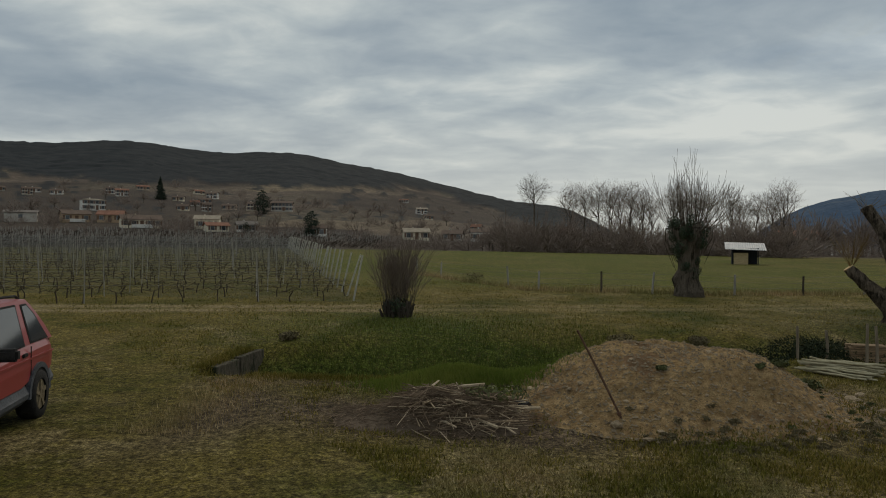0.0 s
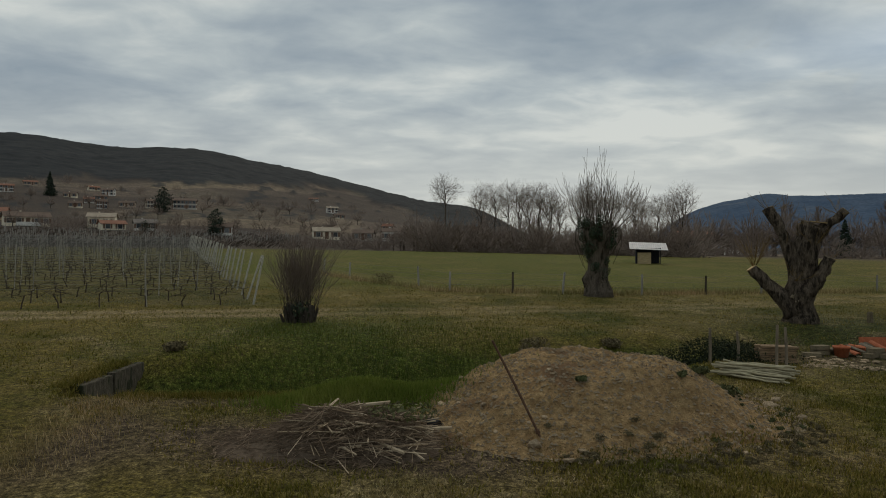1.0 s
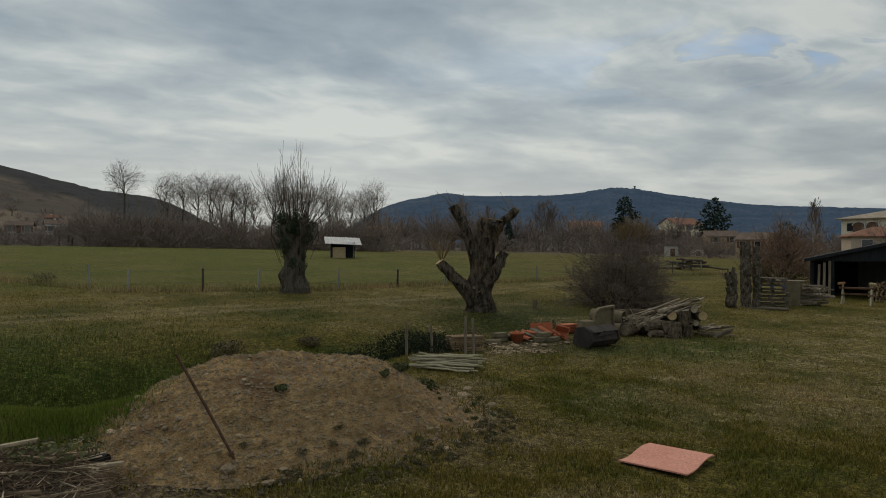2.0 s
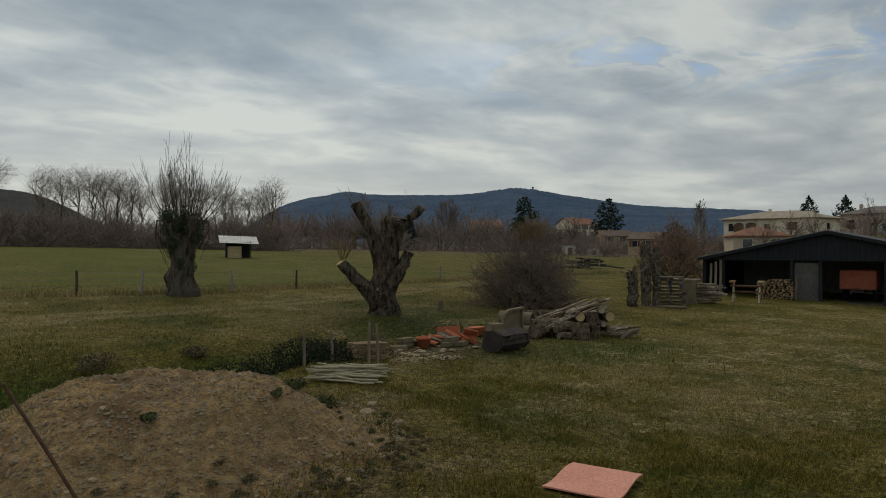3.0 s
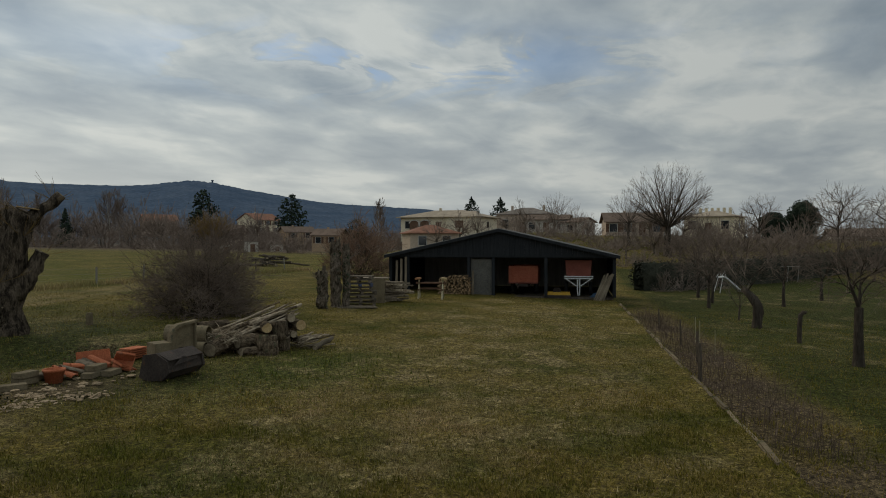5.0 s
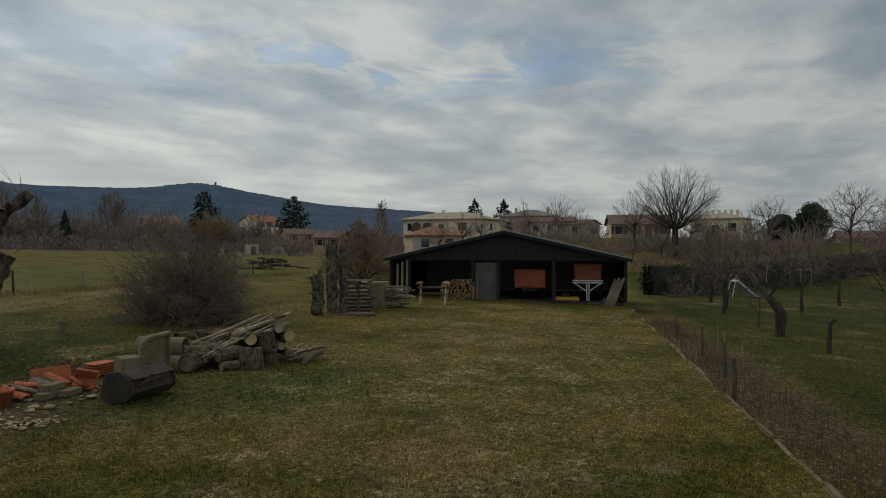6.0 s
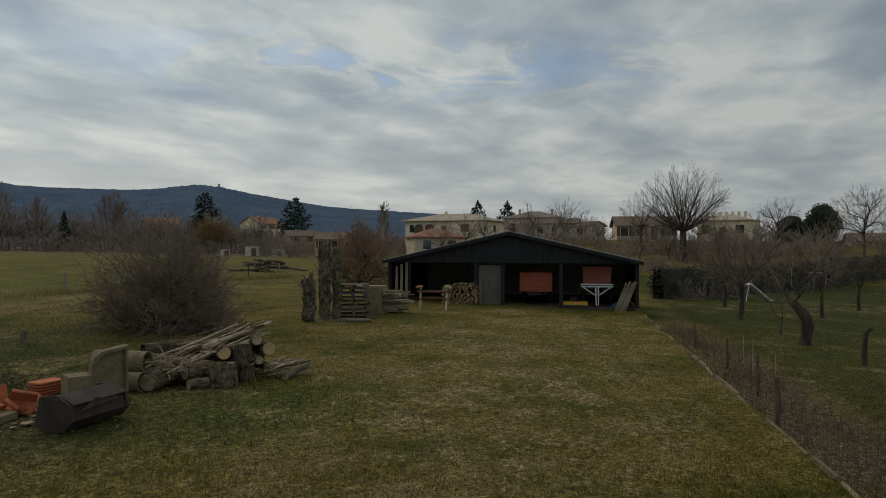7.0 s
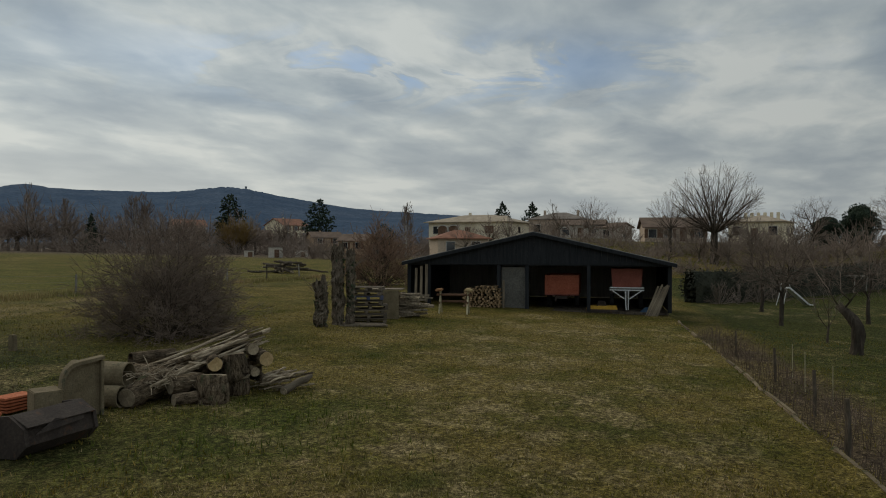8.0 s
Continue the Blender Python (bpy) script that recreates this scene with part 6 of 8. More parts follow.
def rubble_row():
    rg = random.Random(63)
    z = land(9, 16.7)
    pot = Builder()
    prof = [(0.0, 0.0), (0.13, 0.0), (0.17, 0.2), (0.185, 0.2), (0.185, 0.24), (0.155, 0.24), (0.13, 0.06), (0.0, 0.05)]
    n = 18
    for r, h in prof:
        pot.v += [(r * math.cos(6.2832 * k / n), r * math.sin(6.2832 * k / n), h) for k in range(n)]
    pot.f = [(i * n + k, i * n + (k + 1) % n, (i + 1) * n + (k + 1) % n, (i + 1) * n + k) for i in range(len(prof) - 1) for k in range(n)]
    tagged(part("flower_pot", pot, ORANGE_CLAY, soft=True, m=on_land(9.1, 16.5, 0)), "round terracotta pot beside stacked blocks", "pot")
    for i, (x, y, dz, rz) in enumerate(((8.75, 16.75, 0.05, 10), (8.75, 16.75, 0.16, 14), (8.98, 16.95, 0.05, 5), (8.4, 16.45, 0.04, -20), (9.75, 16.45, 0.05, 30), (9.95, 16.6, 0.05, 18), (10.1, 16.4, 0.05, 24), (9.9, 16.55, 0.15, 22))):
        o = part("concrete_block", Builder().box((0.38, 0.2, 0.1), bevel=0.008), CONCRETE, m=on_land(x, y, rz, dz))
        tagged(o, "grey concrete block in the rubble row", "block", "rubble row")
    for i in range(9):
        x, y = 9.25 + 0.11 * i + rg.uniform(-0.05, 0.05), 16.8 + rg.uniform(-0.15, 0.2)
        o = part("roof_tile", Builder().prism([(-0.1 * math.cos(math.pi * k / 6), 0.05 * math.sin(math.pi * k / 6)) for k in range(7)] + [(0.085 * math.cos(math.pi * k / 6), 0.036 * math.sin(math.pi * k / 6)) for k in range(7)], 0.42), ORANGE_CLAY if rg.random() < 0.5 else GREY_WOOD, m=on_land(x, y, rg.uniform(20, 80), 0.08 + 0.015 * i) @ pose(0, 0, 0, rg.uniform(5, 22)))
        tagged(o, "curved clay roof tile lying on rubble", "tile", "loose roof tiles")
    # orange clay boards
    t = part("clay_board", Builder().box((0.62, 0.06, 0.36), bevel=0.01), ORANGE_CLAY, m=on_land(10.15, 17.0, -8, 0.2) @ pose(0, 0, 0, -14))
    tagged(t, "orange clay board leaning in the rubble", "board")
    for dz, ry, rz in ((0.1, 24, 10), (0.16, -30, 40), (0.22, 38, 70)):
        tagged(part("clay_board", Builder().box((0.42, 0.34, 0.05), bevel=0.01), ORANGE_CLAY, m=on_land(10.5, 16.6, rz, dz) @ pose(0, 0, 0, 18, ry, 0)), "broken orange clay board in a heap", "board", "broken clay boards")
    for k in range(5):
        tagged(part("flat_tile", Builder().box((0.46, 0.3, 0.03), bevel=0.004), ORANGE_CLAY, m=on_land(11.3, 17.45, 12 + rg.uniform(-5, 5), 0.06 + 0.045 * k)), "flat orange tile in a low stack", "tile", "stack of flat tiles")
    for i in range(26):
        x, y = 7.7 + 2.9 * rg.random(), 15.6 + 0.9 * rg.random()
        s = rg.uniform(0.06, 0.2)
        o = part("stone", ROCKS[i % 6], None, m=on_land(x, y, rg.uniform(0, 360), s * 0.1) @ Matrix.Diagonal((s * 1.3, s, s * 0.7, 1)))
        tagged(o, "pale rubble stone in the grass", "stone", "rubble stones")
    chips = Builder()
    for i in range(170):
        c = rg.choice(((7.85, 15.2), (8.7, 15.1), (8.3, 15.6)))
        x, y, s = c[0] + rg.gauss(0, 0.22), c[1] + rg.gauss(0, 0.14), rg.uniform(0.02, 0.05)
        chips.box((s * 2, s, 0.012), pose(x, y, land(x, y) + 0.03, rg.uniform(-20, 20), 0, rg.uniform(0, 180)))
    tagged(part("wood_chips", chips, STONE), "pale scattered wood chips on the grass", "wood chips", kind="stuff")
    weeds("bramble", ((8.2, 17.1, 0.5), (11.2, 18.1, 0.5), (10.6, 17.9, 0.5), (7.4, 17.0, 0.6)), "dry brown bramble behind the rubble row", 64, WEED_DRY, 70, 0.03)


rubble_row()
BUSH_DARK = material("dark_bramble_leaves", (0.014, 0.02, 0.011), (0.034, 0.042, 0.022), 3, 0.9, 0, spec=0.04)
weeds("dark_bush", ((6.35, 16.5, 1.6), (5.7, 16.8, 1.35), (6.8, 16.5, 1.1)), "dark leafy bush in the ditch behind stakes", 65, BUSH_DARK, 1700, 0.026, category="bush")


# ---- digger bucket, concrete pieces, pipes ----
def bucket():
    a = math.degrees(math.atan2(0.26, 1.08))
    t = thing("digger_bucket", on_land(10.72, 15.48, a), "rusty dark steel digger bucket lying on the grass", "bucket")
    prof = [(-0.28, 0.06), (-0.12, 0.0), (0.16, 0.02), (0.3, 0.16), (0.26, 0.34), (0.05, 0.46), (-0.2, 0.42)]
    prof = [(-x, z) for x, z in prof][::-1]
    shell = Builder()
    n = len(prof)
    for s in (-0.46, 0.46):
        shell.v += [(s, x, z) for x, z in prof] + [(s, x * 0.9, 0.03 + (z - 0.03) * 0.88 + 0.02) for x, z in prof]
    m2 = 2 * n
    for i in range(n - 1):
        shell.f += [(i, i + 1, m2 + i + 1, m2 + i), (n + i + 1, n + i, m2 + n + i, m2 + n + i + 1)]
    shell.f += [(0, m2, m2 + n, n), (n - 1, 2 * n - 1, m2 + 2 * n - 1, m2 + n - 1)]
    part("shell", shell, STEEL_RUST, t)
    big = [(x * 1.12, z * 1.1 - 0.01) for x, z in prof]
    for s in (-0.485, 0.485):
        part("end_plate", Builder().prism(big, 0.05, pose(s, 0, 0, 0, 0, 90)), STEEL_RUST, t)
    part("lip", Builder().box((0.95, 0.3, 0.02), pose(0, -0.18, 0.43, 24, 0, 0), bevel=0.004), STEEL_RUST, t)
    part("flap", Builder().prism([(-0.4, 0.0), (0.3, 0.03), (0.36, 0.12), (0.1, 0.09), (-0.1, 0.13)], 0.02, pose(0.0, -0.33, 0.28, -18, 0, 3)), STEEL_RUST, t, "torn bent steel flap")


bucket()


def trough():
    t = thing("concrete_trough", on_land(11.78, 16.55, -14) @ Matrix.Diagonal((0.70, 0.84, 0.9, 1)), "broken precast concrete trough with a tall curved end", "trough")
    arc = [(-0.36 + 0.3 * (1 - math.cos(k * math.pi / 12)), 0.5 + 0.34 * math.sin(k * math.pi / 12)) for k in range(7)]
    part("end_panel", Builder().prism([(-0.36, 0)] + arc + [(0.34, 0.9), (0.34, 0)], 0.07), CONCRETE, t)
    part("rim", Builder().prism([(-0.42, 0.5)] + [(x - 0.05, z + 0.05) for x, z in arc] + [(0.4, 0.95), (0.4, 0.9)] + [(x, z) for x, z in arc[::-1]], 0.2, pose(0, -0.06, 0)), CONCRETE, t)
    part("side_flange", Builder().box((0.06, 0.18, 0.88), pose(0.36, -0.06, 0.44), bevel=0.01), CONCRETE, t)
    part("box", Builder().box((0.52, 0.5, 0.5), pose(-0.64, 0.02, 0.25), bevel=0.015), CONCRETE, t)


trough()


def pipe(p, q, r, wall=0.03, label="grey concrete drain pipe lying on the ground", mat=None):
    p, q = Vector(p), Vector(q)
    d = q - p
    m = Matrix.Translation(p) @ d.to_track_quat("Z", "Y").to_matrix().to_4x4()
    n, b = 22, Builder()
    for z, rr in ((0, r - wall), (0, r), (d.length, r), (d.length, r - wall)):
        b.v += [(rr * math.cos(6.2832 * k / n), rr * math.sin(6.2832 * k / n), z) for k in range(n)]
    b.f = [(i * n + k, i * n + (k + 1) % n, ((i + 1) % 4) * n + (k + 1) % n, ((i + 1) % 4) * n + k) for i in range(4) for k in range(n)]
    tagged(part("drain_pipe", b, mat or CONCRETE, soft=False, m=m), label, "pipe", "drain pipes")


g = land(12.7, 17)
pipe((12.42, 16.58, g + 0.17), (12.0, 17.4, g + 0.18), 0.165, 0.022)
pipe((12.62, 16.72, g + 0.46), (12.2, 17.55, g + 0.48), 0.19, 0.022)
pipe((12.82, 16.8, g + 0.17), (12.4, 17.65, g + 0.17), 0.165, 0.022)
pipe((13.75, 18.45, g + 0.38), (14.55, 18.3, g + 0.38), 0.13, 0.02, "brown clay drain pipe lying behind the logs", LOG_BARK)
pipe((13.75, 18.4, g + 0.12), (14.6, 18.25, g + 0.12), 0.12, 0.02, "brown clay drain pipe lying behind the logs", LOG_BARK)


# ---- log heap ----
def heap(u, v, z):
    """A place in the log heap: u along its front, v back, z up from the ground."""
    x, y = 13.58 + 0.97 * u + 0.24 * v, 16.32 - 0.24 * u + 0.97 * v
    return (x, y, land(x, y) + z)


BRANCH_WOOD = material("pale_branch_bark", (0.16, 0.12, 0.078), (0.50, 0.415, 0.30), 10, 0.9, 0.5, 6, stretch=(1, 1, 0.4), vary=0.3, spots=(0.12, 0.10, 0.06))


def log_heap():
    rg = random.Random(71)
    G = "heap of logs and branches"
    lay_log(heap(-1.15, -0.12, 0.17), heap(-0.3, 0.5, 0.32), 0.15, 0.24, "thick rough-barked trunk section at the heap's end", "log", G, 1, knob=0.24, sides=18)
    # stumps standing in front
    lay_log(heap(0.06, -0.38, 0.0), heap(0.07, -0.38, 0.12), 0.26, 0.25, "flat sawn stump slice under another stump", "stump", G, 2, knob=0.05, sides=16, name="tree_stump")
    lay_log(heap(0.07, -0.38, 0.13), heap(0.09, -0.36, 0.42), 0.25, 0.225, "short upright stump with furrowed bark", "stump", G, 3, knob=0.08, sides=16, name="tree_stump")
    lay_log(heap(0.68, -0.02, 0.0), heap(0.68, -0.02, 0.28), 0.2, 0.2, "upright stump under another stump", "stump", G, 4, knob=0.08, sides=16, name="tree_stump")
    lay_log(heap(0.67, -0.02, 0.29), heap(0.62, 0.0, 0.66), 0.23, 0.18, "tall upright stump with peeling bark", "stump", G, 5, knob=0.08, sides=16, name="tree_stump")
    lay_log(heap(-0.52, -0.33, 0.1), heap(-0.12, -0.32, 0.1), 0.095, 0.095, "short split log in front", "log", G, 6)
    lay_log(heap(-0.5, -0.12, 0.28), heap(0.02, -0.1, 0.3), 0.14, 0.14, "thick log with deep bark furrows", "log", G, 7, knob=0.12)
    lay_log(heap(-0.35, 0.05, 0.1), heap(0.2, 0.05, 0.1), 0.12, 0.12, "log at the heap's bottom", "log", G, 8)
    lay_log(heap(0.22, -0.15, 0.56), heap(0.55, 0.75, 0.5), 0.125, 0.13, "log with a fresh yellow sawn end", "log", G, 9, end=LOG_CUT)
    lay_log(heap(1.0, 0.05, 0.72), heap(1.15, 0.95, 0.66), 0.105, 0.11, "log with a grey sawn end", "log", G, 10, end=OLD_CUT)
    lay_log(heap(1.2, -0.05, 0.55), heap(1.4, 0.8, 0.52), 0.13, 0.13, "log with a fresh split yellow end", "log", G, 11, end=LOG_CUT)
    lay_log(heap(0.95, -0.12, 0.36), heap(1.1, 0.7, 0.36), 0.085, 0.085, "log in the heap's inner part", "log", G, 12)
    lay_log(heap(1.15, -0.15, 0.2), heap(1.25, 0.7, 0.2), 0.09, 0.09, "log in the heap's lower part", "log", G, 13)
    for k in range(26):
        u, v, z = rg.uniform(-0.9, 1.2), rg.uniform(0.25, 1.3), rg.uniform(0.1, 0.5)
        a = rg.gauss(0.1, 0.35)
        l = rg.uniform(0.7, 1.4)
        r = rg.uniform(0.05, 0.11)
        z = max(z * (1 - abs(u) * 0.25), r)
        du, dv = math.cos(a) * l / 2, math.sin(a) * l / 2
        lay_log(heap(u - du, v - dv, z), heap(u + du, v + dv, z + rg.uniform(-0.02, 0.1)), r, r * 0.9, "bark-covered log inside the heap", "log", G, 100 + k)
    for k in range(34):
        fan = rg.random()
        u1, v1 = rg.uniform(0.95, 1.6), rg.uniform(0.2, 0.95)
        l, a = rg.uniform(0.8, 1.9), rg.gauss(0.0, 0.16)
        r = rg.uniform(0.010, 0.024) if k % 4 else rg.uniform(0.026, 0.04)
        z1 = 0.7 + 0.36 * fan - 0.12 * max(0, u1 - 1.3)
        drop = l * rg.uniform(0.22, 0.38)
        lay_log(heap(u1 - l * math.cos(a), v1 - l * math.sin(a), max(0.3, z1 - drop)), heap(u1, v1, z1), r * 1.15, r * 0.85, "pale bent branch laid across the heap", "branch", G, 200 + k, BRANCH_WOOD if k % 3 else LOG_BARK, OLD_CUT, "branch", 0.09, 7)
    for k in range(22):
        u, v, z = rg.uniform(0.95, 1.3), rg.uniform(-0.55, 0.2), rg.uniform(0.05, 0.36)
        r = rg.uniform(0.010, 0.028)
        l, a = rg.uniform(0.45, 0.8), rg.gauss(0.1, 0.3)
        lay_log(heap(u, v, z * 0.7 + r), heap(u + l * math.cos(a), v + l * math.sin(a), z + r + rg.uniform(-0.04, 0.06)), r, r * 0.8, "thin pale branch at the heap's end", "branch", G, 300 + k, BRANCH_WOOD if k % 4 else LOG_BARK, OLD_CUT, "branch", 0.14, 7)
    for k in range(12):
        u, v, z = rg.uniform(-0.6, 0.4), rg.uniform(0.05, 0.35), rg.uniform(0.1, 0.62)
        r = rg.uniform(0.012, 0.04)
        l, a = rg.uniform(0.3, 0.7), rg.uniform(-0.6, 0.6)
        lay_log(heap(u, v, z), heap(u + l * math.cos(a), v + l * math.sin(a), z + rg.gauss(0.05, 0.1)), r, r * 0.85, "short broken branch between the logs", "branch", G, 400 + k, BRANCH_WOOD if k % 2 else LOG_BARK, OLD_CUT, "branch", 0.14, 7)
    lay_log(heap(1.25, -0.55, 0.07), heap(1.95, -0.25, 0.22), 0.07, 0.06, "pale peeled branch at the heap's end", "branch", G, 330, GREY_WOOD, OLD_CUT, "branch", 0.15, 9)
    b = Builder()
    for k in range(240):
        u, v = rg.gauss(-0.55, 0.22), rg.gauss(0.25, 0.22)
        p = Vector(heap(u, v, rg.uniform(0.25, 0.5)))
        a, l = rg.uniform(0, 6.28), rg.uniform(0.15, 0.45)
        q = p + Vector((math.cos(a), math.sin(a), rg.gauss(-0.05, 0.22))) * l
        b.tube([p, p.lerp(q, 0.5) + Vector((0, 0, 0.03)), q], [0.010, 0.008, 0.004], 3)
    tagged(part("twig_tangle", b, BRANCH_WOOD), "tangle of dry roots on the log heap", "twigs", kind="stuff")


log_heap()
tagged(part("roof_sheet", Builder().add([(x, y, 0.012 + 0.02 * math.sin(x * 5)) for y in (-0.42, 0.42) for x in np.linspace(-0.62, 0.62, 14)] + [(x, y, -0.004 + 0.02 * math.sin(x * 5)) for y in (-0.42, 0.42) for x in np.linspace(-0.62, 0.62, 14)],
     [(i, i + 1, i + 15, i + 14) for i in range(13)] + [(28 + i + 14, 28 + i + 15, 28 + i + 1, 28 + i) for i in range(13)] + [(i, 28 + i, 29 + i, i + 1) for i in range(13)] + [(14 + i, 15 + i, 43 + i, 42 + i) for i in range(13)] + [(0, 14, 42, 28), (13, 41, 55, 27)]),
     PINK_SHEET, m=on_land(5.95, 8.02, 25, 0.065) @ Matrix.Diagonal((0.72, 0.94, 1, 1))), "salmon-pink flat sheet lying on the grass", "sheet")


# ---- old stumps, pallets and firewood by the barn ----
def dead_trunk(x, y, h, r, seed, label):
    rg = random.Random(seed)
    t = thing("dead_trunk", on_land(x, y), label, "trunk")
    pts = [(0, 0, -0.2)] + [(rg.gauss(0, 0.03), rg.gauss(0, 0.03), h * k / 6) for k in range(7)]
    fine_pts = [Vector(pts[k // 3]).lerp(Vector(pts[min(k // 3 + 1, 7)]), (k % 3) / 3) for k in range(22)]
    part("trunk", Builder().tube(fine_pts, [r * (1.35 if k < 2 else 1.1 if k < 4 else rg.uniform(0.84, 1.12)) for k in range(22)], 16, twist=knobbly(0.2, seed)), TRUNK_BARK, t)
    for k in range(7):
        a = rg.uniform(0, 6.28)
        part("splinter", Builder().tube([(math.cos(a) * r * 0.6, math.sin(a) * r * 0.6, h - 0.1), (math.cos(a) * r * 0.75, math.sin(a) * r * 0.75, h + rg.uniform(0.05, 0.22))], [0.07, 0.015], 5), BARK, t)
    iv = Builder()
    for k in range(6):
        leaf_cloud(iv, rg, (0, 0, h * (0.1 + 0.15 * k)), (r * 1.1, r * 1.1, h * 0.12), 70, 0.05)
    part("ivy", iv, IVY, t, "sparse dead ivy")
    tw, wd = Builder(), Builder()
    for k in range(8):
        a = rg.uniform(0, 6.28)
        grow(wd, tw, rg, Vector((math.cos(a) * r, math.sin(a) * r, h * rg.uniform(0.5, 0.98))), Vector((math.cos(a), math.sin(a), 0.9)).normalized(), 0.4, 0.012, 1, 0.4, 0.1, (1, 2), 0.6, least=0.005)
    tagged(part("shoot_spray", tw, TWIG, t), kind="stuff")


TRUNK_BARK = material("patchy_dead_bark", (0.06, 0.047, 0.034), (0.27, 0.22, 0.165), 9, 0.95, 1.0, 4, stretch=(1, 1, 0.4), spec=0.05, relief=0.1, spots=(0.05, 0.042, 0.03), spot_scale=5, spot_cut=0.55)
dead_trunk(23.26, 21.46, 2.3, 0.14, 83, "dead trunk grown close beside a taller one")
dead_trunk(23.0, 21.75, 2.5, 0.19, 81, "tall dead ivy-covered trunk beside the pallets")
dead_trunk(22.2, 21.75, 1.4, 0.2, 82, "short broken dead trunk beside a taller one")


PALLET = material("old_pallet_wood", (0.075, 0.06, 0.046), (0.19, 0.155, 0.115), 2, 0.9, 0.4, 10, stretch=(0.6, 6, 6), vary=0.35)


def pallet_thing(m):
    t = thing("pallet", m, "grey wooden pallet in a stack beside the barn", "pallet", "stack of pallets")
    for k in range(5):
        part("deck_board", Builder().box((1.2, 0.12, 0.024), pose(0, -0.34 + 0.17 * k, 0.131)), PALLET, t)
    for s in (-1, 0, 1):
        part("bearer", Builder().box((0.1, 0.8, 0.095), pose(s * 0.53, 0, 0.071)), PALLET, t)
    for k in (-1, 1):
        part("base_board", Builder().box((1.2, 0.1, 0.02), pose(0, k * 0.34, 0.013)), PALLET, t)
    return t


def barn_m(u, v, dz=0.0, rz=0.0):
    """A pose by the barn: u along its front, v inwards."""
    x, y, _ = barn_point(u, v)
    return pose(x, y, land(x, y) + dz, 0, 0, BARN_YAW - 90 + rz)


def pallets():
    rg = random.Random(91)
    first = pallet_thing(pose(24.35, 21.6, land(24.35, 21.6) + 0.0, 0, 0, -54))
    for k in (1, 2, 3, 4, 6, 7):
        copy_thing(first, pose(24.35 + rg.uniform(-0.08, 0.08), 21.6 + rg.uniform(-0.08, 0.08), land(24.35, 21.6) + 0.149 * k, 0, 0, -54 + rg.uniform(-9, 9)) @ Matrix.Diagonal((1.0 if k < 4 else 0.82, 1, 1, 1)))
    blue = thing("pallet", pose(24.33, 21.62, land(24.35, 21.6) + 0.149 * 5, 0, 0, -49), "faded blue wooden pallet in the stack", "pallet", "stack of pallets")
    paint = material("faded_blue_paint", (0.045, 0.055, 0.10), (0.085, 0.095, 0.15), 3, 0.85, 0.2, 8, spots=(0.17, 0.15, 0.12))
    for k in range(5):
        part("deck_board", Builder().box((1.0, 0.12, 0.024), pose(0, -0.34 + 0.17 * k, 0.131)), paint, blue)
    for s in (-1, 0, 1):
        part("bearer", Builder().box((0.1, 0.8, 0.095), pose(s * 0.44, 0, 0.071)), paint, blue)
    for k in range(4):
        tagged(part("plank", Builder().box((1.5, 0.14, 0.04), bevel=0.004), GREY_WOOD, m=on_land(23.2 + 0.1 * k, 20.85 + 0.12 * k, -62 + rg.uniform(-10, 10), 0.04 + 0.005 * k)), "grey plank lying beside the pallets", "plank", "loose planks")
    # slabs, boards and scrap between pallets and barn
    tagged(part("standing_slab", Builder().box((0.55, 0.1, 1.0), bevel=0.01), CONCRETE, m=on_land(25.75, 21.75, -62, 0.5)), "upright grey slab beside the pallets", "slab")
    tagged(part("board_top", Builder().box((1.3, 0.8, 0.04), bevel=0.005), GREY_WOOD, m=on_land(26.0, 22.2, -62, 1.02)), "grey board laid over stacked timber", "board")
    for k in range(44):
        layer = k // 4
        u, v, z = rg.uniform(-0.5, 0.5), -0.35 + 0.22 * (k % 4) + rg.uniform(-0.04, 0.04), 0.05 + 0.078 * layer
        x, y = 26.9 + 0.6 * u, 22.0 - 0.7 * u
        tagged(part("timber", Builder().box((rg.uniform(0.5, 1.5), rg.uniform(0.05, 0.19), rg.uniform(0.04, 0.075)), bevel=0.005), GREY_WOOD if k % 3 else BRANCH_WOOD, m=on_land(x + v, y + v * 0.5, -62 + rg.gauss(0, 30), z) @ pose(0, 0, 0, rg.gauss(0, 6), rg.gauss(0, 5), 0)), "weathered grey timber offcut in a pile", "timber", "pile of old timber")
    for k in range(3):
        o = part("upright_board", Builder().box((0.12, 0.04, 1.3 + 0.2 * (k % 3)), bevel=0.005), GREY_WOOD, m=barn_m(-5.3 + 0.24 * k, -0.15, 0.95, rg.uniform(-8, 8)) @ pose(0, 0, 0, rg.uniform(-4, -1)))
        tagged(o, "upright pale board leaning on the barn corner", "board", "leaning boards")


pallets()


TAN = material("tan_cover", (0.30, 0.15, 0.075), (0.42, 0.235, 0.125), 4, 0.85, 0.2, 8, spots=(0.2, 0.12, 0.07))


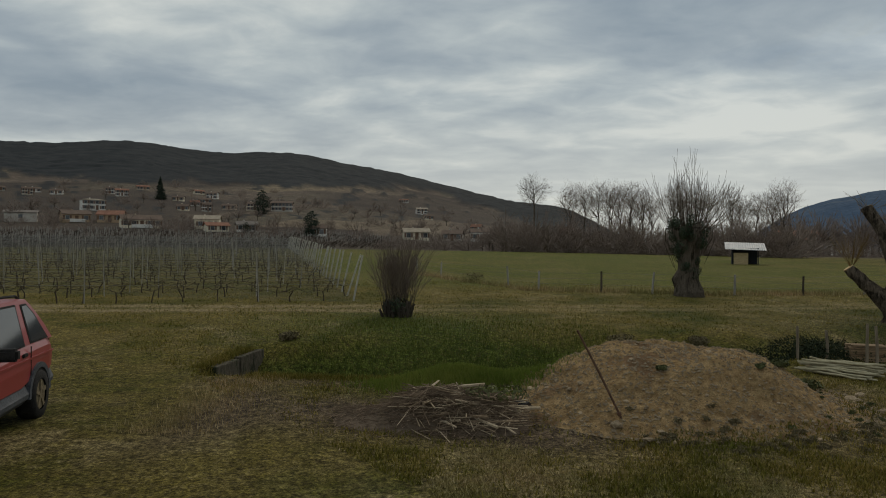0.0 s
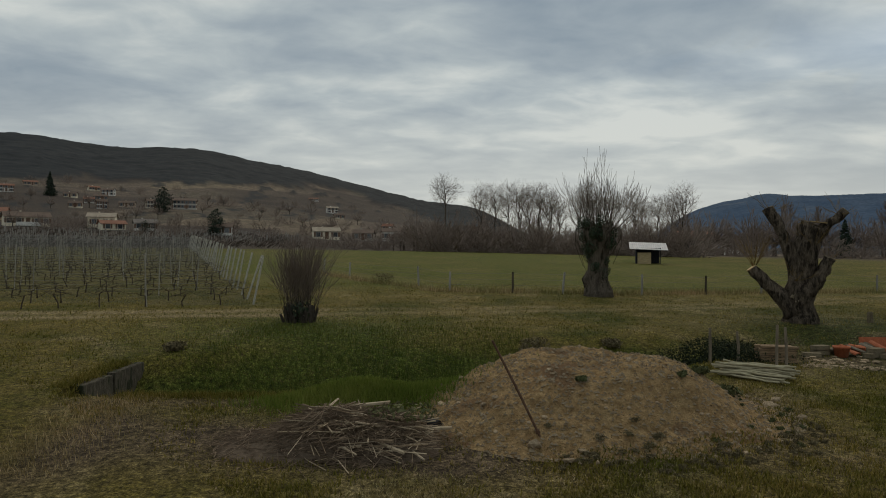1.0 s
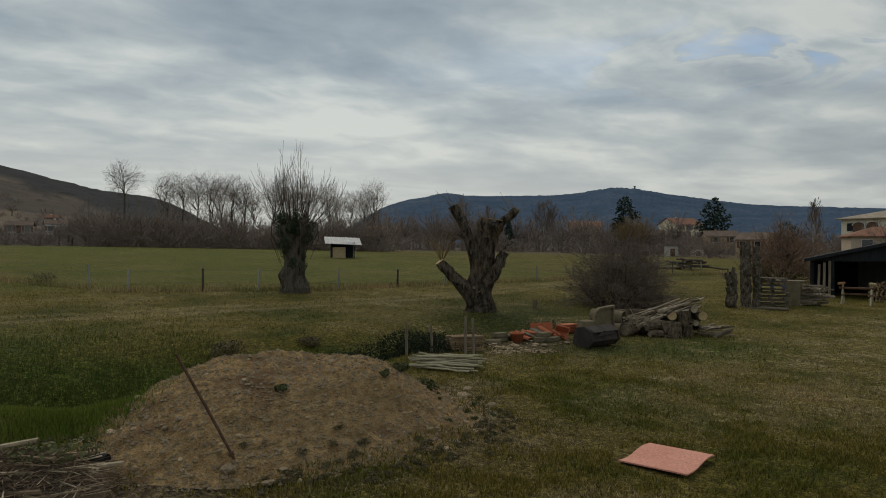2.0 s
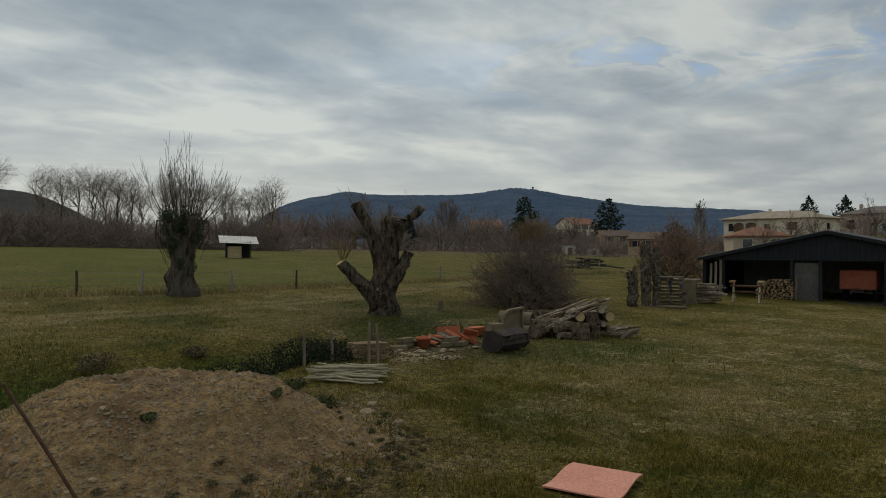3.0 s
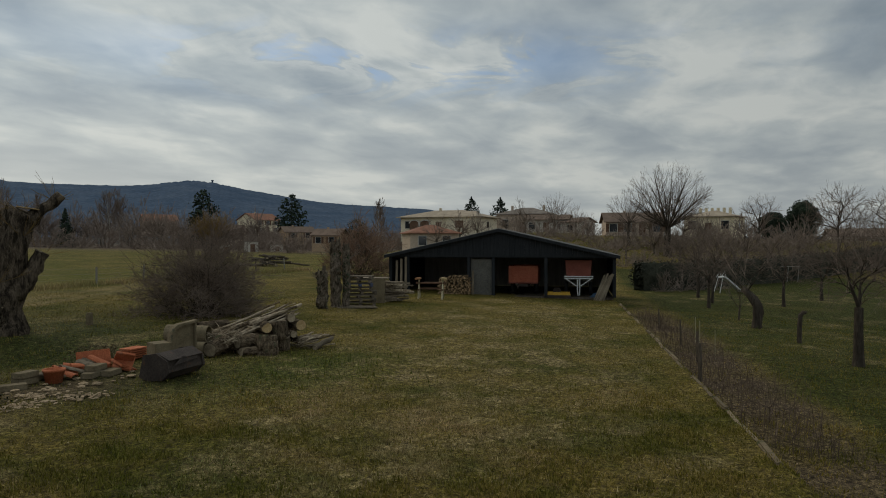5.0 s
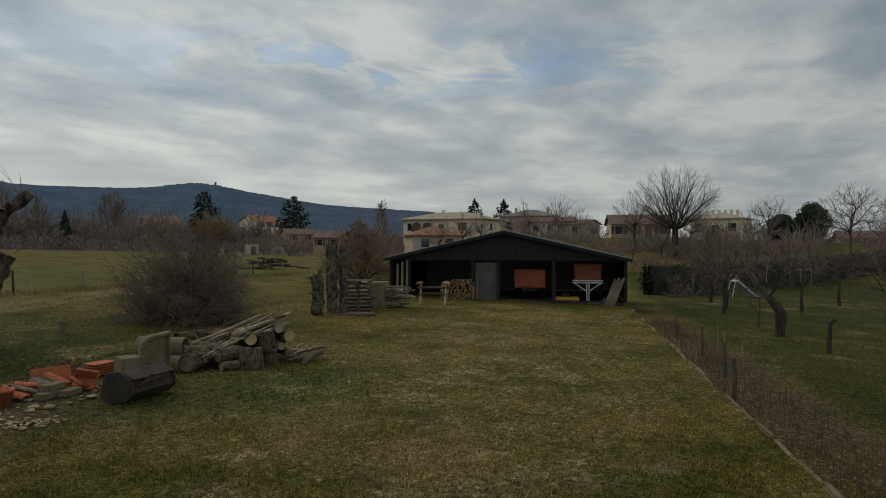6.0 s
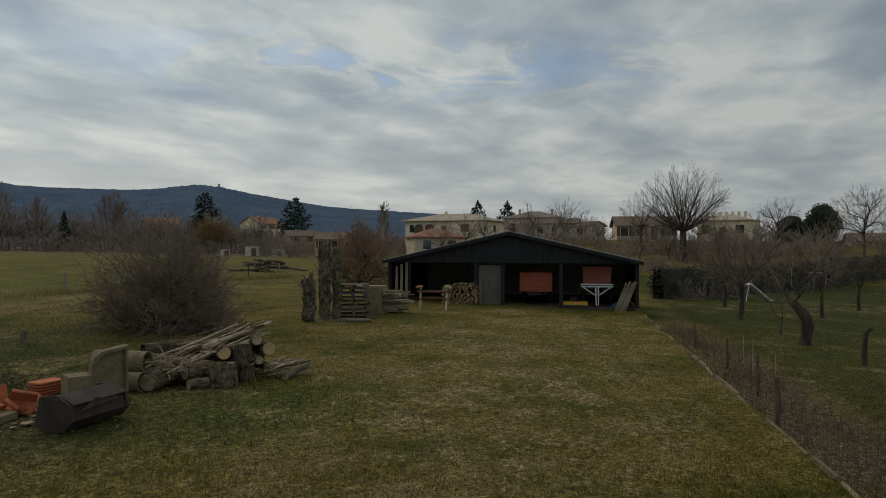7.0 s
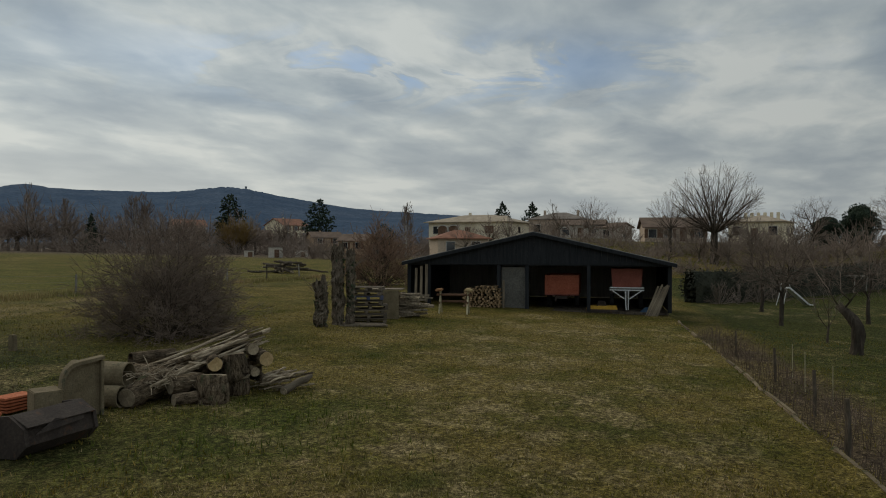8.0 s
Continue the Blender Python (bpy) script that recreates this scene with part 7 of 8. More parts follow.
def sawhorse(x, y, rz):
    t = thing("sawhorse", on_land(x, y, rz), "rough wooden sawhorse with reddish rails before the barn", "sawhorse")
    for s in (-0.55, 0.55):
        for a in (-1, 1):
            part("leg", Builder().tube([(s, a * 0.32, -0.02), (s, -a * 0.1, 0.95)], [0.035, 0.035], 6), PALE_POLE, t)
        part("cross_rail", Builder().box((0.05, 0.5, 0.08), pose(s, 0, 0.42)), RUST_BAR, t)
    part("rail", Builder().tube([(-0.7, 0, 0.72), (0.7, 0, 0.72)], [0.05, 0.05], 8), RUST_BAR, t)
    part("lower_rail", Builder().box((1.1, 0.05, 0.08), pose(0, 0.22, 0.45)), RUST_BAR, t)
    for s in (-0.6, 0.6):
        part("cover", Builder().box((0.28, 0.36, 0.1), pose(s, 0, 0.92, 0, s * 12, 0), bevel=0.03), TAN if s < 0 else FRESH_WOOD, t)


sawhorse(29.5, 21.5, -66)


FIREWOOD = material("split_firewood", (0.17, 0.105, 0.055), (0.40, 0.28, 0.16), 9, 0.9, 0.3, 6, vary=0.45)


def firewood():
    rg = random.Random(95)
    t = thing("firewood_stack", barn_m(-2.25, -0.35, 0.0), "neat stack of split firewood under the barn's edge", "firewood")
    n = 0
    meshes = []
    for k in range(5):
        b = log_mesh(0.5, 0.05, 0.05, 950 + k, 7, 0.2, 0.0)
        meshes.append(b.mesh("billet", FIREWOOD))
    for row in range(11):
        for col in range(15):
            u = -0.78 + col * 0.112 + (row % 2) * 0.05
            z = 0.06 + row * 0.085
            if z > 0.98 - 0.12 * abs(col - 9) / 6 + rg.uniform(-0.04, 0.04):
                continue
            part("billet", meshes[rg.randrange(5)], None, t, m=pose(u + rg.uniform(-0.025, 0.025), 0.25 + rg.uniform(-0.06, 0.05), z + rg.uniform(-0.02, 0.02), 90, rg.uniform(0, 360), rg.gauss(0, 4)) @ Matrix.Diagonal((rg.uniform(0.65, 1.15), rg.uniform(0.65, 1.15), 1, 1)))
    part("end_post", Builder().box((0.09, 0.09, 1.2), pose(0.98, -0.05, 0.6), bevel=0.01), GREY_WOOD, t)


firewood()


def wheel(t, x, y, z, r, w, axis=90, rim=None):
    """A tyre with its rim, axle along local x."""
    ty = Builder()
    n = 24
    prof = [(-w / 2, r * 0.62), (-w / 2, r * 0.93), (-w * 0.35, r), (w * 0.35, r), (w / 2, r * 0.93), (w / 2, r * 0.62)]
    for px_, rr in prof:
        ty.v += [(px_, rr * math.cos(6.2832 * k / n), rr * math.sin(6.2832 * k / n)) for k in range(n)]
    ty.f = [(i * n + k, i * n + (k + 1) % n, (i + 1) * n + (k + 1) % n, (i + 1) * n + k) for i in range(5) for k in range(n)]
    wh = part("wheel", ty, RUBBER, t, m=pose(x, y, z), soft=True)
    rb = Builder()
    for s in (-1, 1):
        rb.tube([(s * w * 0.2, 0, 0), (s * w * 0.42, 0, 0)], [r * 0.64, r * 0.6], 20)
    rb.tube([(-w * 0.5, 0, 0), (w * 0.5, 0, 0)], [r * 0.16, r * 0.16], 10)
    rm = part("rim", rb, rim or STEEL_RUST, wh)
    for k in range(5):
        a = 6.2832 * k / 5
        for s in (-1, 1):
            rm2 = part("spoke", Builder().box((0.02, r * 0.16, r * 0.42), pose(s * w * 0.45, -math.sin(a) * r * 0.38, math.cos(a) * r * 0.38, math.degrees(a), 0, 0)), rim or STEEL_RUST, wh)
    return wh


def trailers():
    x, y, _ = barn_point(1.15, 0.9)
    t = thing("farm_trailer", pose(x, y, BARN_FLOOR, 0, 0, BARN_YAW - 90), "red steel tipping trailer parked inside the barn", "trailer")
    w, d, z0, z1 = 1.5, 2.6, 0.66, 1.5
    part("tailboard", Builder().box((w, 0.05, z1 - z0), pose(0, 0, (z0 + z1) / 2), bevel=0.008), RED_PAINT, t)
    for k in (0.25, 0.55, 0.82):
        part("rib", Builder().box((w, 0.03, 0.05), pose(0, -0.035, z0 + (z1 - z0) * k), bevel=0.006), RED_PAINT, t)
    for s in (-1, 1):
        part("side_board", Builder().box((0.05, d, z1 - z0), pose(s * (w / 2 - 0.03), d / 2 + 0.03, (z0 + z1) / 2), bevel=0.008), RED_PAINT, t)
        wheel(t, s * 0.62, 1.2, 0.36, 0.36, 0.2)
    part("front_board", Builder().box((w, 0.05, z1 - z0), pose(0, d + 0.05, (z0 + z1) / 2)), RED_PAINT, t)
    part("bed", Builder().box((w, d, 0.08), pose(0, d / 2, z0 - 0.02)), DARK_RED, t)
    part("chassis", Builder().box((0.5, d, 0.12), pose(0, d / 2, 0.5)), STEEL_RUST, t)
    part("drawbar", Builder().box((0.08, 0.5, 0.08), pose(-0.25, -0.1, 0.48, 20, 0, 0)), STEEL_RUST, t)
    x, y, _ = barn_point(3.95, 0.5)
    t = thing("grape_trailer", pose(x, y, BARN_FLOOR, 0, 0, BARN_YAW - 90), "dull red tipping trailer on a white steel frame", "trailer")
    part("hopper", Builder().prism([(-0.6, 1.02), (0.6, 1.02), (0.66, 1.82), (-0.66, 1.82)], 1.8, pose(0, 1.0, 0)), DARK_RED, t)
    for z in (0.9, 1.0):
        part("frame_bar", Builder().box((1.45, 0.08, 0.05), pose(0, 0.02, z), bevel=0.005), WHITE_METAL, t)
    for s in (-1, 1):
        part("strut", Builder().tube([(s * 0.62, 0.0, 0.88), (s * 0.1, -0.05, 0.52)], [0.025, 0.025], 6), WHITE_METAL, t)
        wheel(t, s * 0.62, 1.1, 0.34, 0.34, 0.18)
        part("axle_arm", Builder().box((0.08, 1.2, 0.08), pose(s * 0.35, 0.6, 0.62)), STEEL_RUST, t)
    part("jockey_stand", Builder().tube([(0.06, -0.06, 0.88), (0.06, -0.06, 0.06)], [0.03, 0.025], 8), WHITE_METAL, t)
    part("drawbar", Builder().tube([(-0.05, -0.02, 0.85), (-0.05, -0.1, 0.3), (-0.02, -0.1, 0.05)], [0.03, 0.03, 0.03], 7), WHITE_METAL, t)
    # yellow implement on the floor
    x, y, _ = barn_point(2.9, 0.1)
    t = thing("yellow_mower", pose(x, y, land(x, y), 0, 0, BARN_YAW - 90), "yellow tractor-mounted mower deck at the barn's opening", "mower")
    part("deck", Builder().prism([(-0.68, 0.06), (0.68, 0.06), (0.62, 0.3), (-0.62, 0.3)], 0.6, pose(0, 0.3, 0)), YELLOW, t)
    part("hitch", Builder().tube([(-0.18, 0.1, 0.28), (-0.14, 0.05, 0.5), (0.12, 0.05, 0.5), (0.18, 0.1, 0.28)], [0.03] * 4, 7), STEEL_RUST, t)
    part("skirt", Builder().box((1.36, 0.03, 0.12), pose(0, -0.02, 0.1), bevel=0.005), STEEL_RUST, t)
    part("gearbox", Builder().box((0.3, 0.3, 0.2), pose(0, 0.3, 0.38), bevel=0.03), STEEL_RUST, t)
    rg = random.Random(97)
    for k in range(8):
        u = 4.95 + 0.06 * k
        o = part("leaning_plank", Builder().box((0.07, 0.035, 1.4 + 0.09 * (k % 3)), bevel=0.004), GREY_WOOD, m=barn_m(u, -0.2, 0.62, 0) @ pose(0, 0, 0, -4, 24 + rg.uniform(-4, 4), 0))
        tagged(o, "grey plank leaning on the barn's corner post", "plank", "leaning planks")
    tarp = Builder()
    for j in range(8):
        for i in range(10):
            tarp.v.append((-0.4 + 0.09 * i, 0.06 * j, max(0.0, 0.32 * math.exp(-((i - 5) / 3) ** 2 - ((j - 4) / 2.5) ** 2) + 0.04 * rg.random())))
    tarp.f = [(j * 10 + i, j * 10 + i + 1, (j + 1) * 10 + i + 1, (j + 1) * 10 + i) for j in range(7) for i in range(9)]
    tagged(part("tarpaulin", tarp, material("blue_tarp", (0.03, 0.06, 0.10), (0.05, 0.09, 0.14), 5, 0.5, 0.2), soft=True, m=barn_m(4.75, 0.1, 0.02)), "crumpled dark blue tarpaulin on the barn floor", "tarpaulin")


trailers()


# ---- kerb and garden strip ----
KERB = material("mossy_brown_kerb", (0.14, 0.108, 0.066), (0.23, 0.18, 0.115), 3, 0.95, 0.5, 10, spots=(0.07, 0.075, 0.03), spot_cut=0.52, vary=0.25)


def kerb():
    t = thing("kerb", pose(0, 0, 0), "low weathered concrete kerb between yard and garden", "kerb", kind="structure")
    rg = random.Random(101)
    d, x, y = (0.9323, 0.3616), 10.4, 4.83
    me = Builder().box((0.98, 0.11, 0.42), bevel=0.025).mesh("kerb_stone", KERB)
    for k in range(27):
        cx, cy = x + d[0] * k, y + d[1] * k
        if rg.random() < 0.12:
            continue
        part("kerb_stone", me, None, t, m=pose(cx, cy, 0.02706 * cy - 0.01746 * cx - 0.175 + rg.uniform(-0.05, 0.015), rg.uniform(-9, 9), rg.uniform(-1.5, 1.5), 21.2 + rg.uniform(-2.5, 2.5)))


kerb()


def along(k, s):
    """k metres along the kerb, s metres into the garden."""
    return 10.4 + 0.9323 * k + 0.3616 * s, 4.83 + 0.3616 * k - 0.9323 * s


def garden_strip():
    rg = random.Random(102)
    cane = material("dry_canes", (0.085, 0.062, 0.048), (0.165, 0.122, 0.092), 2, 0.9, 0, spec=0.1)
    b = Builder()
    for k in range(1000):
        u = rg.uniform(3, 24)
        x, y = along(u, rg.gauss(1.0, 0.42))
        h = rg.uniform(0.2, 0.75) * (0.65 + 0.35 * math.sin(u * 1.7) ** 2)
        z = land(x, y)
        b.tube([(x, y, z - 0.02), (x + rg.gauss(0, 0.03), y + rg.gauss(0, 0.03), z + h * 0.5), (x + rg.gauss(0, 0.2), y + rg.gauss(0, 0.2), z + h * rg.uniform(0.7, 1))], [0.005, 0.004, 0.0025], 3)
    tagged(part("raspberry_canes", b, cane), "dry brown raspberry canes along the kerb", "canes", kind="stuff")
    for k, s, h, r in ((7.35, 0.12, 0.8, 0.045), (11.0, 0.75, 0.85, 0.035), (14.5, 0.9, 0.8, 0.03), (18.5, 0.8, 0.75, 0.03)):
        x, y = along(k, s)
        o = part("garden_post", Builder().tube([(0, 0, -0.3), (0.01, 0, h * 0.5), (0.03, 0.02, h)], [r, r * 0.95, r * 0.85], 8, twist=knobbly(0.1, int(k * 10))), BARK, m=on_land(x, y))
        tagged(o, "weathered round post among dry canes", "post", "garden posts")
    for k in range(3):
        x, y = along(rg.uniform(4, 20), rg.uniform(0.6, 1.8))
        o = part("thin_cane", Builder().tube([(0, 0, -0.1), (0.02, 0.01, rg.uniform(0.6, 0.95))], [0.01, 0.008], 5), PALE_POLE, m=on_land(x, y))
        tagged(o, "thin pale garden cane stuck in soil", "cane", "garden canes")


garden_strip()

# ---- orchard ----
ORCH = "leafless orchard trees on the lawn"


def gnarled_tree(x, y, seed, k, crown):
    """An old fruit tree, its trunk bent over to one side."""
    rg = random.Random(seed)
    t = thing("fruit_tree", on_land(x, y) @ Matrix.Scale(k, 4), "gnarled old fruit tree with a bent trunk and bare arms", "tree", ORCH)
    part("trunk", Builder().tube([(0, 0, -0.15), (0, 0.0, 0.1), (0, -0.02, 0.3), (0, -0.04, 0.5), (0, -0.02, 0.7), (0, 0.08, 0.88), (0.02, 0.24, 1.06), (0.02, 0.42, 1.22)], [0.21, 0.15, 0.14, 0.145, 0.16, 0.15, 0.10, 0.085], 14, twist=knobbly(0.18, 4)), BARK_DARK, t, soft=True)
    wood, tw = Builder(), Builder()
    ends = sorted((Vector((rg.gauss(0, 0.75), 0.45 + rg.gauss(0, 0.8), rg.uniform(1.4, 3.0))) for _ in range(crown)), key=lambda p: (p - Vector((0, 0.4, 1.2))).length)
    branching(wood, tw, rg, [(Vector((0.02, 0.3 + 0.06 * i, 1.1 + 0.06 * i)), (0, 0.5, 0.8)) for i in range(3)], [Vector((0, 1.1, 1.35)), Vector((0.1, 0.45, 2.2)), Vector((-0.2, -0.2, 2.0))] + ends, 0.006, 0.25, 2, 0.4, 0.14, 0.04, 0.5, 0.05)
    part("bough", wood, BARK_DARK, t, soft=True)
    part("crown", tw, TWIG_GREY, t, "fine leafless twigs")


gnarled_tree(31.4, 7.9, 115, 1.25, 26)
crown_tree("fruit_tree", on_land(23.7, 4.55), "old fruit tree with a straight dark trunk and dense bare twigs", 112, 3.9, 2.9, 0.4, 0.13, 170, 8, 0.005, 3, 0.45, ORCH, up=0.15, wander=0.1)
for i, (x, y, h, w, tr) in enumerate(((39.7, 11.1, 4.2, 4.0, 0.08), (44, 8.0, 4.2, 4.4, 0.09), (33.0, 0.9, 4.2, 4.4, 0.09), (47, 13, 4.4, 5.0, 0.09), (52, 6.5, 4.4, 5.0, 0.10), (43.0, 11.5, 4.0, 4.4, 0.08), (38, 3.2, 4.0, 4.0, 0.09))):
    crown_tree("fruit_tree", on_land(x, y), "leafless fruit tree on the orchard lawn", 113 + i, h, w, 0.28, tr, 150, 7, 0.005, 3, 0.5, ORCH, up=0.1, wander=0.07, low=0.45)
bare_tree("fruit_tree", on_land(34, 8.9), "young leafless fruit tree on the orchard lawn", 118, 2.2, 0.04, 0.3, 4, 0.65, 0.3, (2, 2), 0.66, BARK, TWIG, ORCH, 0.005, 0.06, 4)
tagged(part("bent_post", Builder().tube([(0, 0, -0.3), (0, 0, 0.5), (0.02, 0, 0.92), (0.12, 0, 1.02), (0.2, 0, 1.0)], [0.08, 0.075, 0.07, 0.07, 0.06], 8, twist=knobbly(0.12, 9)), BARK_DARK, m=on_land(27.7, 6.2, -60)), "dead crooked stump post on the orchard lawn", "post")


def hedge(p, q, h, w, label, seed, mat):
    rg = random.Random(seed)
    p, q = Vector((*p, 0)), Vector((*q, 0))
    t = thing("hedge", pose(p.x, p.y, 0), label, "hedge")
    b, d = Builder(), q - p
    n = int(d.length * 1.4)
    for k in range(n):
        c = p + d * (k + rg.random()) / n
        z = land(c.x, c.y)
        leaf_cloud(b, rg, (c.x - p.x, c.y - p.y, z + h * 0.46), (0.85, w * rg.uniform(0.5, 0.65), h * rg.uniform(0.5, 0.56)), 420, 0.085)
    part("foliage", b, mat, t)
    core = Builder()
    for k in range(int(d.length / 1.0)):
        c = p + d * (k + 0.5) / int(d.length / 1.0)
        core.tube([(c.x - p.x, c.y - p.y, land(c.x, c.y) - 0.1), (c.x - p.x, c.y - p.y, land(c.x, c.y) + h * 0.8)], [0.05, 0.02], 5)
    part("stem_row", core, BARK_DARK, t)
    inner = Builder()
    steps = int(d.length / 0.6)
    for k in range(steps + 1):
        c = p + d * k / steps
        z = land(c.x, c.y)
        s = Vector((-d.y, d.x, 0)).normalized()
        for o, f in ((-0.36, 0.0), (-0.4, 0.5), (-0.24, 0.9), (0.24, 0.9), (0.4, 0.5), (0.36, 0.0)):
            q2 = c + s * o * w * rg.uniform(0.85, 1.1)
            inner.v.append((q2.x - p.x, q2.y - p.y, z + h * f * rg.uniform(0.92, 1.04) - 0.05))
    inner.f = [(k * 6 + i, k * 6 + i + 1, k * 6 + i + 7, k * 6 + i + 6) for k in range(steps) for i in range(5)]
    part("inner_foliage", inner, mat, t)


hedge((50.5, 17.6), (57, 14.6), 2.2, 1.2, "dark clipped hedge at the lawn's end", 121, HEDGE_LEAF)
hedge((59, 15.5), (86, 2.0), 2.3, 1.4, "long dark hedge behind the orchard lawn", 122, HEDGE_LEAF)
for k in range(4):
    x, y = 51 + 2.1 * k, 16.0 - 0.75 * k
    copy_thing(thick[k % 3], on_land(x, y, 50 * k) @ Matrix.Diagonal((0.42, 0.42, 0.42, 1)))


def play_things():
    t = thing("garden_slide", on_land(54.3, 12.2, -40), "white plastic slide on the lawn", "slide")
    part("chute", Builder().prism([(-0.9, 1.15), (-0.6, 1.2), (0.9, 0.12), (1.2, 0.08), (1.2, 0.02), (0.85, 0.04), (-0.65, 1.1), (-0.9, 1.08)], 0.45), WHITE_METAL, t)
    for s in (-1, 1):
        part("leg", Builder().tube([(-0.85, s * 0.22, 1.15), (-1.2, s * 0.3, -0.05)], [0.025] * 2, 6), WHITE_METAL, t)
        part("handrail", Builder().tube([(-0.6, s * 0.24, 1.2), (-0.75, s * 0.24, 1.5), (-1.0, s * 0.24, 1.1)], [0.02] * 3, 6), WHITE_METAL, t)
    t = thing("swing_frame", on_land(68.5, 10.2, -62), "pale metal swing frame on the lawn", "swing frame")
    part("top_bar", Builder().tube([(-1.5, 0, 1.35), (1.5, 0, 1.35)], [0.035] * 2, 6), POST_WOOD, t)
    for x in (-1.5, -0.6, 0.6, 1.5):
        part("leg", Builder().tube([(x, 0, 1.35), (x, 0.25, -0.05)], [0.03] * 2, 6), POST_WOOD, t)


play_things()


# ---- meadow fence and shed ----
post_stub = Builder().box((0.16, 0.15, 0.42), pose(0, 0, 0.13), taper=0.85, bevel=0.02)
tagged(part("boundary_stone", post_stub, CONCRETE, m=on_land(13.9, 23.1, 20)), "short weathered concrete boundary stone in the grass", "stone")


def meadow_fence():
    rg = random.Random(131)
    t = thing("meadow_fence", pose(0, 0, 0), "old wire fence with grey wooden posts in the meadow", "fence")
    spots = [(-9.5, 47.5), (-6.8, 43.5), (-4.8, 39.8), (-0.8, 34.6), (0.63, 31.9), (3.43, 31.8), (5.6, 31.6), (9.2, 31.9), (12.4, 32.8), (15.5, 33.9), (18.8, 35.0), (22.5, 36.2), (26.0, 37.5), (30, 39), (34, 40.5), (38.5, 42), (43, 43.5)]
    tops = []
    for x, y in spots:
        h = rg.uniform(0.85, 1.0)
        z = land(x, y)
        lx, ly = rg.gauss(0, 0.05), rg.gauss(0, 0.05)
        part("post", Builder().tube([(x, y, z - 0.3), (x + lx * 0.5, y + ly * 0.5, z + h * 0.5), (x + lx, y + ly, z + h)], [0.05, 0.048, 0.045], 7), POST_WOOD if rg.random() < 0.75 else BARK_DARK, t)
        tops.append((x, y, z, h))
    for f in (0.35, 0.62, 0.9):
        b = Builder()
        b.tube([(x, y + 0.05, z + h * f) for x, y, z, h in tops], [0.004] * len(tops), 3)
        part("wire", b, WIRE, t)


meadow_fence()


def shed():
    t = thing("field_shed", on_land(20.6, 68.2, -14) @ Matrix.Diagonal((0.86, 0.9, 0.95, 1)), "small field shed with a pale tin roof and wooden front", "shed")
    part("wall", Builder().box((0.1, 2.2, 1.6), pose(-1.3, 0, 0.8)).box((2.6, 0.1, 1.5), pose(0, 1.05, 0.75)), DARK_WOOD, t)
    part("front_panel", Builder().box((1.45, 0.06, 1.15), pose(-0.45, -1.05, 0.55), bevel=0.01), FRESH_WOOD, t, "yellowish wooden front panel")
    part("lintel_board", Builder().box((2.5, 0.06, 0.1), pose(0, -1.05, 1.5)), DARK_WOOD, t)
    part("post", Builder().box((0.1, 0.1, 1.6), pose(1.25, -1.05, 0.8)), DARK_WOOD, t)
    rf = Builder()
    n, slope = 73, math.tan(radians(13))
    for dz in (0.0, -0.02):
        for y in (-1.6, 1.6):
            rf.v += [(-2.05 + 4.1 * k / (n - 1), y, 1.8 - 0.035 * (-2.05 + 4.1 * k / (n - 1)) + y * slope + 0.018 * math.cos(k * math.pi / 2) + dz) for k in range(n)]
    rf.f = [(k, k + 1, n + k + 1, n + k) for k in range(n - 1)] + [(3 * n + k, 3 * n + k + 1, 2 * n + k + 1, 2 * n + k) for k in range(n - 1)]
    rf.f += [(2 * n + k, 2 * n + k + 1, k + 1, k) for k in range(n - 1)] + [(n + k, n + k + 1, 3 * n + k + 1, 3 * n + k) for k in range(n - 1)] + [(0, n, 3 * n, 2 * n), (n - 1, 3 * n - 1, 4 * n - 1, 2 * n - 1)]
    part("roof", rf, TIN, t, "pale corrugated tin roof")


shed()
weeds("dry_weed_clump", ((-2.4, 36.5, 0.8), (2.6, 18.3, 0.5), (-5.4, 15.9, 0.3), (4.4, 18.6, 0.35)), "brown dry weed clump in the grass", 132, WEED_DRY, 150, 0.03)


# ---- firewood heap, white boxes far off ----
def far_heap():
    rg = random.Random(141)
    for k in range(26):
        x, y = 47.5 + rg.gauss(0, 1.1), 49.0 + rg.gauss(0, 0.6)
        a, l = rg.uniform(0, 3.14), rg.uniform(1.2, 2.4)
        z = land(x, y) + rg.uniform(0.1, 1.25) * math.exp(-((x - 47.5) / 1.5) ** 2)
        lay_log((x - math.cos(a) * l / 2, y - math.sin(a) * l / 2, z), (x + math.cos(a) * l / 2, y + math.sin(a) * l / 2, z + rg.uniform(-0.1, 0.3)), 0.1, 0.08, "grey log in a far heap", "log", "far heap of logs", 1400 + k, BARK, OLD_CUT, "log", 0.05, 6)
    for a, r, w, h in ((47.0, 128, 2.4, 1.8), (49.0, 130, 1.6, 1.1), (45.0, 140, 2.4, 1.3)):
        x, y = far_at(a, r)
        t = thing("cabin", on_land(x, y, a - 90), "pale metal cabin behind the field", "cabin")
        part("body", Builder().box((w, 2.0, h), pose(0, 0, h / 2), bevel=0.03), WALLS["grey"], t)
        part("roof", Builder().box((w + 0.3, 2.3, 0.1), pose(0, 0, h + 0.05)), ROOFS["grey"], t)
        part("door", Builder().box((0.8, 0.06, h * 0.75), pose(0.2, -1.02, h * 0.4)), SHUTTER, t)


far_heap()


# ---- vineyard ----
ROW_D = Vector((-0.36, 0.933, 0))
ROW_S = Vector((-0.933, -0.36, 0))


